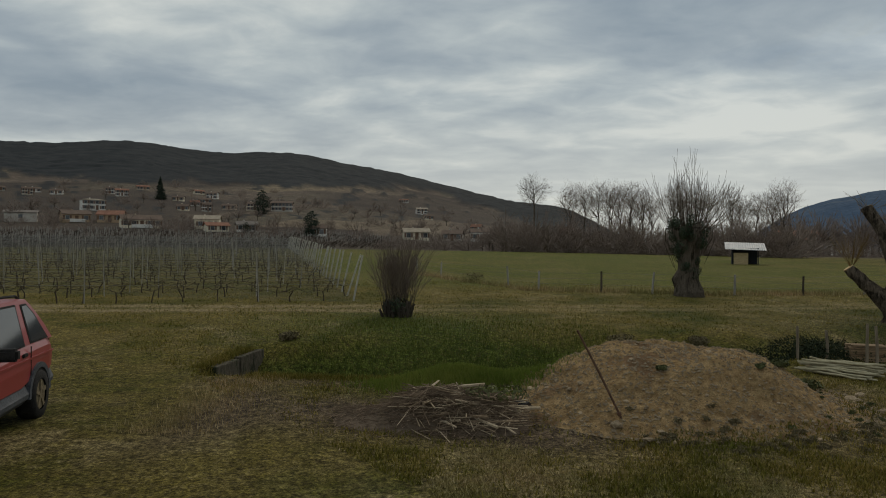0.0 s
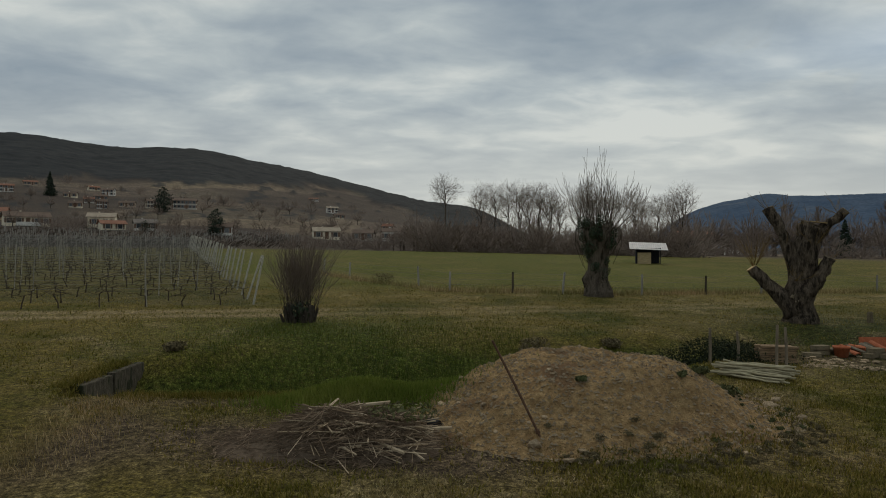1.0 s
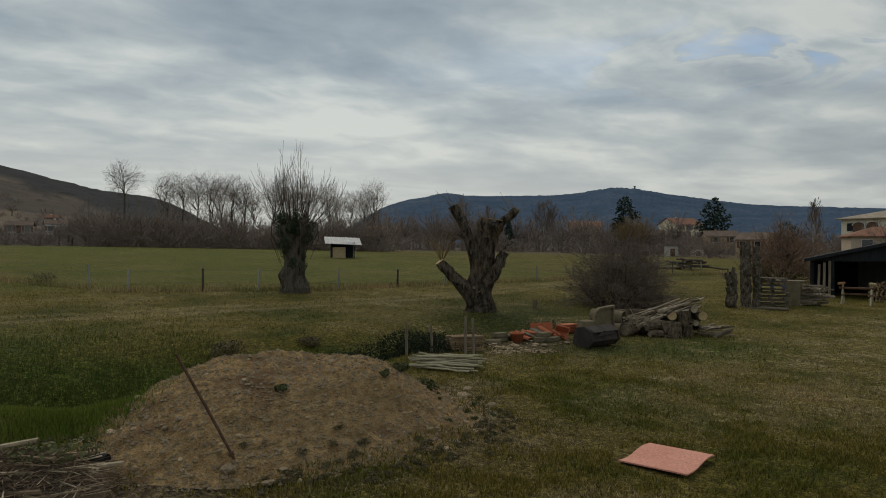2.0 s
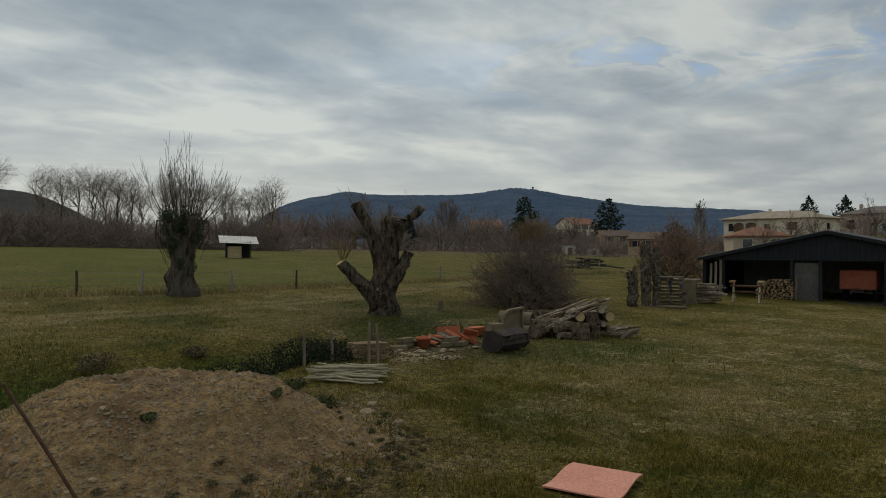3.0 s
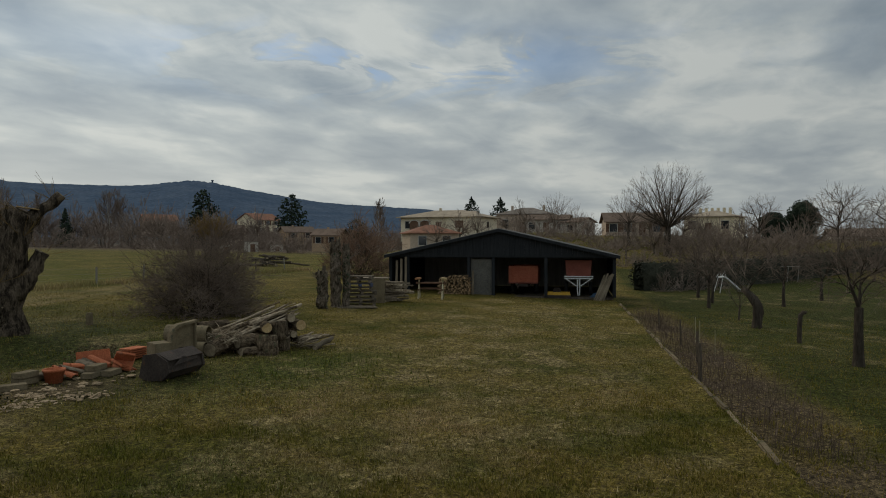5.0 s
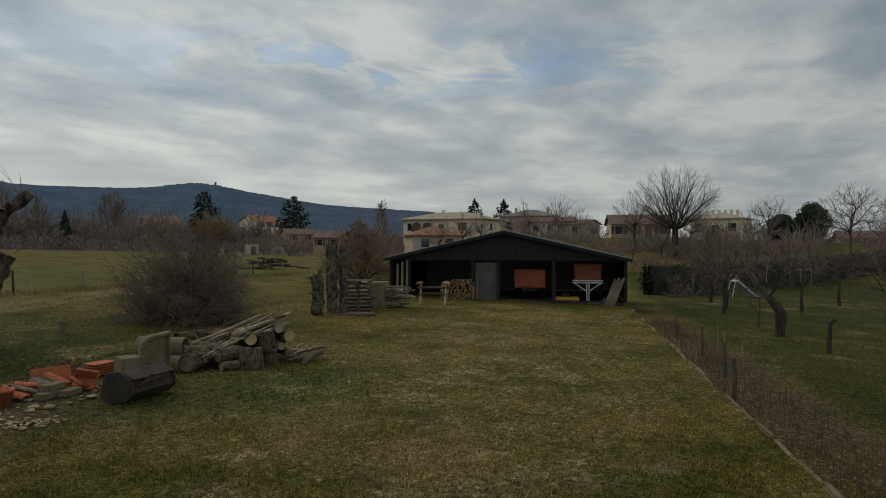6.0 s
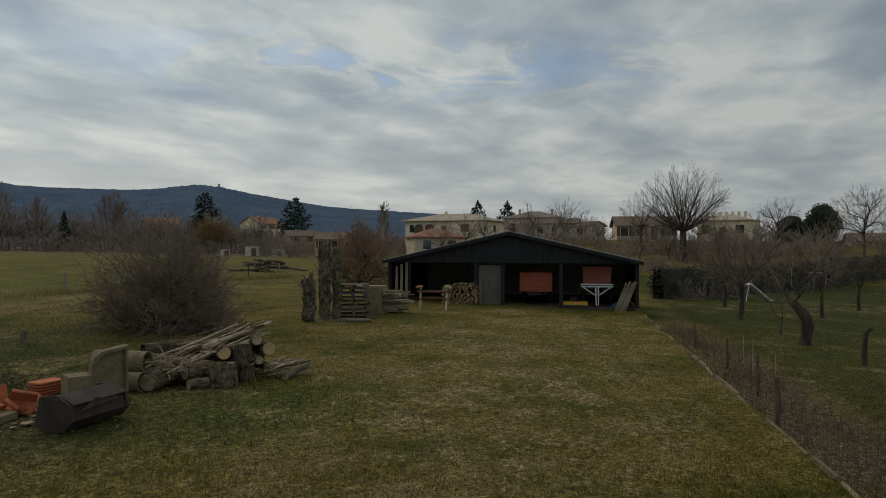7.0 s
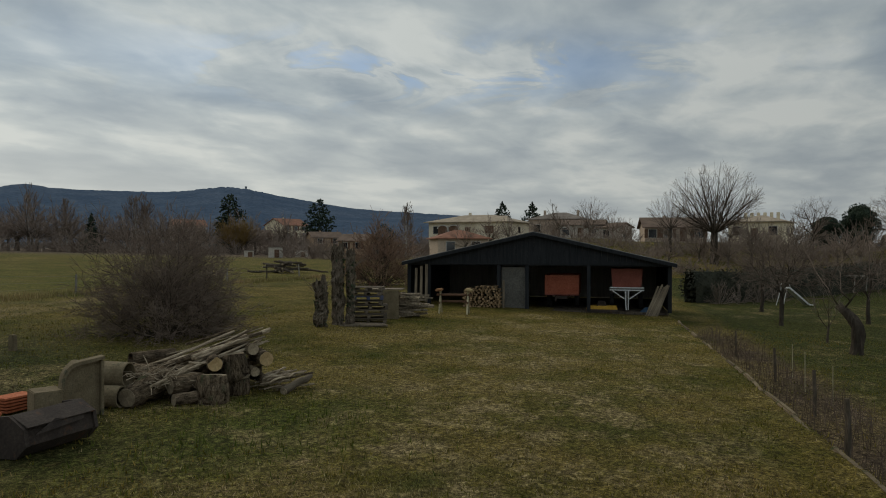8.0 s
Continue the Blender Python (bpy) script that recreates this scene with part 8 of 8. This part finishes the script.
def vineyard():
    rg = random.Random(151)
    post = Builder().tube([(0, 0, -0.35), (0, 0, 0.8), (0, 0, 1.6)], [0.020, 0.019, 0.017], 6).mesh("post", material("vine_post", (0.26, 0.24, 0.20), (0.40, 0.37, 0.31), 3, 0.8, 0.2, 8, stretch=(3, 3, 0.4), vary=0.2))
    end_post = Builder().tube([(0, 0, -0.3), (0, 0, 0.85), (0, 0, 1.72)], [0.036, 0.035, 0.033], 7).mesh("post", material("end_post", (0.36, 0.34, 0.29), (0.52, 0.49, 0.42), 3, 0.85, 0.2, 8))
    stocks = []
    for k in range(6):
        r2 = random.Random(160 + k)
        b = Builder()
        b.tube([(0, 0, -0.08), (r2.gauss(0, 0.04), r2.gauss(0, 0.04), 0.2), (r2.gauss(0, 0.06), r2.gauss(0, 0.06), 0.48)], [0.028, 0.022, 0.024], 6, twist=knobbly(0.2, k))
        for s in (-1, 1):
            pts = [Vector((0, 0, 0.46))]
            for i in range(4):
                pts.append(pts[-1] + Vector((r2.gauss(0, 0.03), s * 0.16, r2.gauss(0.05 if i < 2 else -0.04, 0.03))))
            b.tube(pts, [0.013, 0.011, 0.009, 0.007, 0.004], 5)
        for i in range(4):
            b.tube([(0, r2.gauss(0, 0.15), 0.5), (r2.gauss(0, 0.08), r2.gauss(0, 0.2), 0.62), (r2.gauss(0, 0.12), r2.gauss(0, 0.3), 0.8)], [0.01, 0.007, 0.004], 4)
        stocks.append(b.mesh("vine", VINE_WOOD))
    yaw = math.degrees(math.atan2(ROW_S.y, ROW_S.x)) - 90
    for row in range(40):
        o = Vector((-6.25, 25.0, 0)) + ROW_D * 2.0 * row
        t = thing("vineyard_row", pose(o.x, o.y, 0), "row of pruned bare vines on pale posts and wires", "vine row", "vineyard rows")
        length = 13 + 0.58 * 2.0 * row
        line = []
        shift, lag = rg.uniform(-4.4, 0), rg.uniform(-0.6, 0.6)
        for k in range(int(length / 5.2) + 2):
            p = o + ROW_S * (5.2 * k + (rg.uniform(-0.9, 0.9) + shift if k else 0))
            z = land(p.x, p.y)
            if k == 0:
                m = pose(p.x - o.x, p.y - o.y, z, rg.gauss(0, 2), 13 + rg.gauss(0, 2.5), 0)
            else:
                m = pose(p.x - o.x, p.y - o.y, z, rg.gauss(0, 2), rg.gauss(0, 2), 0) @ Matrix.Diagonal((1, 1, rg.uniform(0.97, 1.12), 1))
            part("post", post if k else end_post, None, t, m=m)
            line.append((p.x - o.x, p.y - o.y, z))
        for h in (0.6, 1.05, 1.42):
            part("wire", Builder().tube([(x, y, z + h) for x, y, z in line], [0.004] * len(line), 3), WIRE, t)
        rest = Builder()
        for k in range(int(length / 1.1)):
            p = o + ROW_S * (0.9 + lag + 1.1 * k + rg.uniform(-0.3, 0.3)) + ROW_D * rg.uniform(-0.06, 0.06)
            m = pose(p.x - o.x, p.y - o.y, land(p.x, p.y), rg.gauss(0, 4), rg.gauss(0, 4), yaw + rg.gauss(0, 9) + 180 * rg.randint(0, 1))
            if row < 14:
                part("vine", stocks[rg.randrange(6)], None, t, m=m @ Matrix.Diagonal((0.85, 0.95, rg.uniform(0.7, 0.95), 1)))
            else:
                base = m @ Vector((0, 0, 0))
                rest.tube([base, base + Vector((rg.gauss(0, 0.05), 0, 0.5))], [0.024, 0.018], 3)
                d, top = ROW_S * 0.4, base + Vector((0, 0, 0.48))
                rest.tube([top - d, top + Vector((0, 0, 0.12)), top + d], [0.006, 0.013, 0.006], 3)
        if rest.v:
            tagged(part("far_vine_mass", rest, VINE_WOOD, t), kind="stuff")
    # the upper parcel, seen far off
    b, c = Builder(), Builder()
    for i in range(1100):
        a, r = radians(rg.uniform(101, 131)), rg.uniform(165, 212)
        x, y = r * math.cos(a), r * math.sin(a)
        b.box((0.06, 0.06, 1.1), pose(x, y, land(x, y) + 0.55))
    for i in range(2600):
        a, r = radians(rg.uniform(101, 131)), rg.uniform(140, 208)
        x, y = r * math.cos(a), r * math.sin(a)
        z = land(x, y)
        c.tube([(x, y, z), (x + 0.25, y, z + 0.35), (x + 0.7, y + 0.2, z + 0.45)], [0.07, 0.05, 0.02], 3)
    tagged(part("upper_vine_posts", b, POST_WOOD), "pale posts of the upper vineyard parcel", "vine posts", kind="stuff")
    tagged(part("upper_vines", c, VINE_WOOD), "dark bare vines of the upper parcel", "vines", kind="stuff")


vineyard()


# ---- parked car ----
def parked_car():
    t = thing("car", pose(-7.35, 8.44, land(-7.0, 8.2) - 0.02, 0, 0, -70), "red three-door off-road car parked on the grass", "car")
    paint = bpy.data.materials.new("red_car_paint")
    paint.use_nodes = True
    pb = paint.node_tree.nodes["Principled BSDF"]
    nz = paint.node_tree.nodes.new("ShaderNodeTexNoise")
    nz.inputs["Scale"].default_value = 3.0
    rp = paint.node_tree.nodes.new("ShaderNodeValToRGB")
    rp.color_ramp.elements[0].color, rp.color_ramp.elements[1].color = (0.235, 0.026, 0.028, 1), (0.315, 0.042, 0.043, 1)
    paint.node_tree.links.new(nz.outputs[0], rp.inputs[0])
    paint.node_tree.links.new(rp.outputs[0], pb.inputs["Base Color"])
    pb.inputs["Roughness"].default_value, pb.inputs["Coat Weight"].default_value = 0.45, 0.35
    clad = material("grey_cladding", (0.06, 0.065, 0.075), (0.09, 0.095, 0.105), 4, 0.6, 0.1, 8)

    def loft(b, secs):
        n = len(secs[0])
        o = len(b.v)
        for s in secs:
            b.v.extend(s)
        for i in range(len(secs) - 1):
            for k in range(n):
                b.f.append((o + i * n + k, o + i * n + (k + 1) % n, o + (i + 1) * n + (k + 1) % n, o + (i + 1) * n + k))
        b.f.append(tuple(o + k for k in reversed(range(n))))
        b.f.append(tuple(o + (len(secs) - 1) * n + k for k in range(n)))

    def ring(x, w, z0, z1):
        half = [(w * 0.90, z0), (w * 0.99, z0 + 0.08), (w * 1.0, z0 + (z1 - z0) * 0.5), (w * 0.985, z1 - 0.12), (w * 0.93, z1 - 0.02), (w * 0.85, z1)]
        return [(x, y, z) for y, z in half] + [(x, -y, z) for y, z in reversed(half)]

    b = Builder()
    loft(b, [ring(-0.86, 0.62, 0.64, 0.90), ring(-0.82, 0.74, 0.60, 0.97), ring(-0.73, 0.80, 0.55, 1.03), ring(-0.5, 0.835, 0.52, 1.07), ring(0.0, 0.85, 0.55, 1.07), ring(0.6, 0.85, 0.45, 1.05), ring(1.6, 0.85, 0.45, 1.02), ring(2.1, 0.84, 0.5, 0.98), ring(2.6, 0.81, 0.5, 0.92), ring(2.9, 0.70, 0.5, 0.78)])
    body = part("body", b, paint, t, soft=False)
    b = Builder()
    loft(b, [ring(-0.82, 0.72, 0.36, 0.62), ring(-0.70, 0.83, 0.33, 0.62), ring(-0.42, 0.86, 0.34, 0.60)])
    part("rear_bumper", b, clad, t, "grey plastic bumper")
    b = Builder()
    loft(b, [ring(0.42, 0.868, 0.28, 0.56), ring(1.9, 0.868, 0.28, 0.55)])
    part("sill_cladding", b, clad, t, "grey plastic lower cladding")
    b = Builder()
    loft(b, [ring(2.6, 0.83, 0.33, 0.6), ring(2.98, 0.72, 0.36, 0.58)])
    part("front_bumper", b, clad, t, "grey plastic bumper")

    def side(x, s, out=0.0):
        """On the cabin's side: s from belt to roof."""
        return (x, 0.80 - 0.17 * s + out, 1.03 + 0.6 * s)

    cab = Builder()
    secs = []
    for s, (xa, xb) in ((0.0, (-0.72, 1.78)), (0.3, (-0.60, 1.58)), (0.6, (-0.42, 1.36)), (0.85, (-0.24, 1.16)), (0.97, (-0.12, 1.02)), (1.0, (0.0, 0.92))):
        y = 0.80 - 0.17 * s - (0.06 if s == 1.0 else 0)
        z = 1.03 + 0.6 * s
        secs.append([(xa, y, z), (xb, y, z), (xb, -y, z), (xa, -y, z)])
    loft(cab, secs)
    part("cabin", cab, paint, t)
    for sy in (1, -1):
        def pane(name, pts, mat, out):
            vs = [side(x, s, out) for x, s in pts] + [side(x, s, out - 0.02) for x, s in pts]
            n = len(pts)
            vs = [(x, y * sy, z) for x, y, z in vs]
            return part(name, Builder().add(vs, [tuple(range(n)), tuple(reversed(range(n, 2 * n)))] + [(i, i + n, (i + 1) % n + n, (i + 1) % n) for i in range(n)]), mat, t)
        pane("quarter_window", [(-0.50, 0.06), (0.14, 0.06), (0.10, 0.84), (-0.08, 0.84), (-0.24, 0.62)], GLASS, 0.012)
        pane("door_window", [(0.42, 0.04), (1.52, 0.04), (1.12, 0.8), (0.98, 0.86), (0.34, 0.86)], GLASS, 0.012)
        pane("window_seal", [(-0.54, 0.02), (0.18, 0.02), (0.13, 0.88), (-0.09, 0.88), (-0.28, 0.63)], RUBBER, 0.007)
        pane("window_seal", [(0.38, 0.0), (1.6, 0.0), (1.15, 0.84), (1.0, 0.9), (0.30, 0.9)], RUBBER, 0.007)
        part("roof_rail", Builder().tube([(-0.05, sy * 0.58, 1.62), (0.08, sy * 0.58, 1.67), (0.8, sy * 0.58, 1.68), (0.95, sy * 0.58, 1.62)], [0.018] * 4, 6), RUBBER, t)
        part("door_handle", Builder().box((0.16, 0.03, 0.05), pose(0.52, sy * 0.85, 0.93), bevel=0.01), RUBBER, t)
        mir = part("wing_mirror", Builder().box((0.13, 0.24, 0.15), pose(1.5, sy * 0.98, 1.07), bevel=0.03), RUBBER, t)
        part("mirror_arm", Builder().box((0.08, 0.12, 0.05), pose(1.53, sy * 0.86, 1.04)), RUBBER, mir)
        part("door_gap", Builder().box((0.012, 0.01, 0.52), pose(0.30, sy * 0.85, 0.76)), RUBBER, t)
        part("waist_line", Builder().box((2.6, 0.012, 0.025), pose(0.7, sy * 0.853, 0.86)), paint, t)
        part("tail_light", Builder().box((0.06, 0.12, 0.26), pose(-0.74, sy * 0.70, 0.9), bevel=0.015), DARK_RED, t)
        for x in (0.0, 2.25):
            n = 14
            out = [(0.43 * math.cos(math.pi * k / n), 0.33 + 0.43 * math.sin(math.pi * k / n)) for k in range(n + 1)] + [(0.36 * math.cos(math.pi * k / n), 0.33 + 0.36 * math.sin(math.pi * k / n)) for k in reversed(range(n + 1))]
            part("wheel_arch", Builder().prism(out, 0.06, pose(x, sy * 0.845, 0.01)), clad, t)
            part("wheel_well", Builder().prism([(0.36 * math.cos(math.pi * k / n), 0.33 + 0.36 * math.sin(math.pi * k / n)) for k in range(n + 1)], 0.05, pose(x, sy * 0.838, 0.01)), RUBBER, t)
    part("rear_window", Builder().box((0.02, 1.05, 0.46), pose(-0.475, 0, 1.32, 0, 38, 0)), GLASS, t)
    part("windscreen", Builder().box((0.02, 1.2, 0.68), pose(1.47, 0, 1.31, 0, -46, 0)), GLASS, t)
    part("underbody", Builder().box((3.3, 1.3, 0.22), pose(1.05, 0, 0.42)), RUBBER, t)
    for x in (0.0, 2.25):
        for sy in (1, -1):
            wheel(t, 0, 0, 0, 0.335, 0.23, rim=CONCRETE).matrix_basis = pose(x, sy * 0.77, 0.335, 0, 0, 90)


parked_car()


# ---- grass blades ----
def blades(name, n, place, h0, h1, width, mats, label, seed, lean=0.5):
    """One mesh of single grass blades; place gives x, y arrays and a keep mask."""
    rs = np.random.RandomState(seed)
    x, y = place(rs, n)
    z = terrain(x, y)
    onm = (x > -0.7) & (x < 6) & (y > 8.6) & (y < 14.3)
    z = z + roll(x, y)
    z = z + np.where(onm, np.maximum(0, mound_height(x, y)), 0)
    h = rs.uniform(h0, h1, len(x))
    a, l = rs.uniform(0, 2 * np.pi, len(x)), rs.uniform(0, lean, len(x))
    w = width * rs.uniform(0.7, 1.4, len(x))
    b = rs.uniform(0, np.pi, len(x))
    dx, dy = np.cos(b) * w, np.sin(b) * w
    v = np.stack([np.stack([x - dx, y - dy, z - 0.01], -1), np.stack([x + dx, y + dy, z - 0.01], -1), np.stack([x + np.cos(a) * h * l, y + np.sin(a) * h * l, z + h], -1)], 1).reshape(-1, 3)
    me = bpy.data.meshes.new(name)
    m = len(x)
    me.vertices.add(3 * m)
    me.vertices.foreach_set("co", v.ravel())
    me.loops.add(3 * m)
    me.loops.foreach_set("vertex_index", np.arange(3 * m))
    me.polygons.add(m)
    me.polygons.foreach_set("loop_start", np.arange(0, 3 * m, 3))
    me.update(calc_edges=True)
    me.materials.append(mats)
    tagged(new(name, me), label, "grass", kind="stuff")


def blade_material(name, c1, c2, c3):
    m = bpy.data.materials.new(name)
    m.use_nodes = True
    n, l = m.node_tree.nodes, m.node_tree.links
    g = n.new("ShaderNodeNewGeometry")
    r = n.new("ShaderNodeValToRGB")
    e = r.color_ramp.elements
    e[0].color, e[1].color = (*c1, 1), (*c3, 1)
    e.new(0.5).color = (*c2, 1)
    l.new(g.outputs["Random Per Island"], r.inputs[0])
    # the same patches as in the turf below
    t = n.new("ShaderNodeTexNoise")
    t.inputs["Scale"].default_value, t.inputs["Detail"].default_value, t.inputs["Roughness"].default_value = 0.33, 9, 0.68
    l.new(g.outputs["Position"], t.inputs["Vector"])
    k = n.new("ShaderNodeValToRGB")
    k.color_ramp.elements[0].position, k.color_ramp.elements[1].position = 0.36, 0.64
    k.color_ramp.elements[0].color, k.color_ramp.elements[1].color = (0.62, 0.76, 0.55, 1), (1.5, 1.3, 1.5, 1)
    l.new(t.outputs[0], k.inputs[0])
    x = n.new("ShaderNodeMixRGB")
    x.blend_type = "MULTIPLY"
    x.inputs[0].default_value = 1.0
    l.new(r.outputs[0], x.inputs[1])
    l.new(k.outputs[0], x.inputs[2])
    l.new(x.outputs[0], n["Principled BSDF"].inputs["Base Color"])
    n["Principled BSDF"].inputs["Roughness"].default_value = 0.9
    n["Principled BSDF"].inputs["Specular IOR Level"].default_value = 0.1
    return m


GREEN_BLADE = blade_material("green_blades", (0.072, 0.070, 0.011), (0.145, 0.126, 0.023), (0.25, 0.198, 0.055))
STRAW_BLADE = blade_material("straw_blades", (0.15, 0.116, 0.042), (0.25, 0.20, 0.085), (0.42, 0.35, 0.18))
LUSH_BLADE = blade_material("lush_blades", (0.05, 0.072, 0.012), (0.078, 0.10, 0.018), (0.125, 0.13, 0.03))


def lawn(rs, n, want, reach=34):
    r = 3.5 + (reach - 3.5) * rs.uniform(0, 1, n) ** 1.25
    a = np.radians(rs.uniform(-6, 136, n))
    x, y = 3.0 + r * np.cos(a), 3.0 + r * np.sin(a)
    near, far, strip = zone_masks(x, y)
    soil, straw, lush = near[:, 0], near[:, 1], near[:, 2]
    mh = np.where((x > -0.7) & (x < 6) & (y > 8.6) & (y < 14.3), mound_height(x, y), -1)
    brush = brush_height(x, y)
    patchy = smooth(0.42, 0.6, fractal(x, y, 1.2, 4, 41))
    tufts = smooth(0.40, 0.60, fractal(x, y, 0.5, 3, 51))
    p = {"straw": 0.02 + 0.98 * straw * patchy * (0.25 + 0.75 * (1 - tufts)), "green": (0.12 + 0.88 * tufts) * (1 - 0.85 * straw) * (1 - 0.8 * lush), "lush": lush * (0.3 + 0.7 * tufts)}[want] * (1 - 0.85 * soil) * (mh < 0.1) * (brush < 0.08)
    keep = rs.uniform(0, 1, n) < p
    # nothing grows under the sheet, the car or in the barn
    keep &= np.hypot(x - 5.95, y - 8.02) > 0.62
    keep &= ~((x < -5.6) & (x > -8.3) & (y > 5.4) & (y < 9.5))
    a2 = radians(BARN_YAW)
    u, v = (x - BARN_AT[0]) * math.sin(a2) - (y - BARN_AT[1]) * math.cos(a2), (x - BARN_AT[0]) * math.cos(a2) + (y - BARN_AT[1]) * math.sin(a2)
    keep &= ~((np.abs(u) < 5.8) & (v > 0))
    return x[keep], y[keep]


blades("lawn_grass", 230000, lambda rs, n: lawn(rs, n, "green"), 0.025, 0.075, 0.010, GREEN_BLADE, "short winter grass of the yard", 1, 0.9)
blades("near_grass", 260000, lambda rs, n: lawn(rs, n, "green", 13), 0.02, 0.06, 0.008, GREEN_BLADE, "short winter grass near the path", 8, 1.1)
blades("near_straw", 330000, lambda rs, n: lawn(rs, n, "straw", 13), 0.012, 0.045, 0.006, STRAW_BLADE, "dry grass stalks near the path", 9, 1.6)
blades("straw_grass", 260000, lambda rs, n: lawn(rs, n, "straw"), 0.015, 0.055, 0.008, STRAW_BLADE, "dry straw-coloured grass of the yard", 2, 1.2)
blades("lush_grass", 120000, lambda rs, n: lawn(rs, n, "lush"), 0.05, 0.14, 0.008, LUSH_BLADE, "longer green grass of ditch and lawn", 3, 0.7)


def litter_spots(rs, n):
    r = 4 + 22 * rs.uniform(0, 1, n) ** 1.1
    a = np.radians(rs.uniform(-4, 136, n))
    x, y = 3.0 + r * np.cos(a), 3.0 + r * np.sin(a)
    keep = (rs.uniform(0, 1, n) < 0.15 + 0.85 * smooth(0.48, 0.62, fractal(x, y, 0.9, 3, 61))) & (np.hypot(x - 5.95, y - 8.02) > 0.7)
    return x[keep], y[keep]


blades("dead_leaves", 30000, litter_spots, 0.006, 0.02, 0.016, blade_material("dead_leaf", (0.05, 0.034, 0.02), (0.13, 0.09, 0.05), (0.36, 0.29, 0.18)), "dead leaves and dry bits in the grass", 19, 2.4)


def hump(rs, n):
    x, y = rs.normal(-1.05, 0.62, n), rs.normal(11.4, 0.28, n)
    return x, y


def bank(rs, n):
    x, y = rs.uniform(-4.9, 2.5, n), rs.uniform(14, 20.2, n)
    k = rs.uniform(0, 1, n) < ditch(x, y) + 0.2
    return x[k], y[k]


def edge_straw(rs, n):
    x, y = rs.normal(-4.6, 0.4, n), rs.uniform(8.2, 11.6, n)
    return x, y


def lip(rs, n):
    x = rs.uniform(-4.8, 0.2, n)
    return x, ditch_line(x) - 0.95 + rs.normal(0, 0.1, n)


BRIGHT_BLADE = blade_material("bright_blades", (0.10, 0.14, 0.02), (0.15, 0.19, 0.03), (0.19, 0.21, 0.05))
blades("hump_grass", 26000, hump, 0.04, 0.13, 0.007, BRIGHT_BLADE, "tall bright green grass behind the brush pile", 4, 0.6)
blades("bank_grass", 42000, bank, 0.04, 0.13, 0.007, LUSH_BLADE, "long green grass on the ditch bank", 5, 0.7)
blades("edge_grass", 2600, edge_straw, 0.03, 0.10, 0.005, STRAW_BLADE, "tall dry grass along the old wall line", 6, 0.8)
def wall_top(rs, n):
    return rs.normal(-5.95, 0.14, n), rs.uniform(12.2, 14.6, n)


blades("wall_grass", 2600, wall_top, 0.03, 0.10, 0.006, GREEN_BLADE, "grass hanging over the headwall", 17, 1.2)
def fence_line(rs, n):
    k = rs.uniform(0, 1, n)
    x = -10 + 55 * k
    return x, 31.9 + 0.3 * np.clip(x - 8, 0, 60) + np.clip(-x, 0, 20) * 1.5 + rs.normal(0, 0.5, n)


blades("fence_grass", 16000, fence_line, 0.08, 0.32, 0.009, STRAW_BLADE, "tall dry grass along the meadow fence", 18, 0.6)
blades("lip_grass", 6000, lip, 0.03, 0.12, 0.006, GREEN_BLADE, "grass overhanging the ditch edge", 7, 0.9)
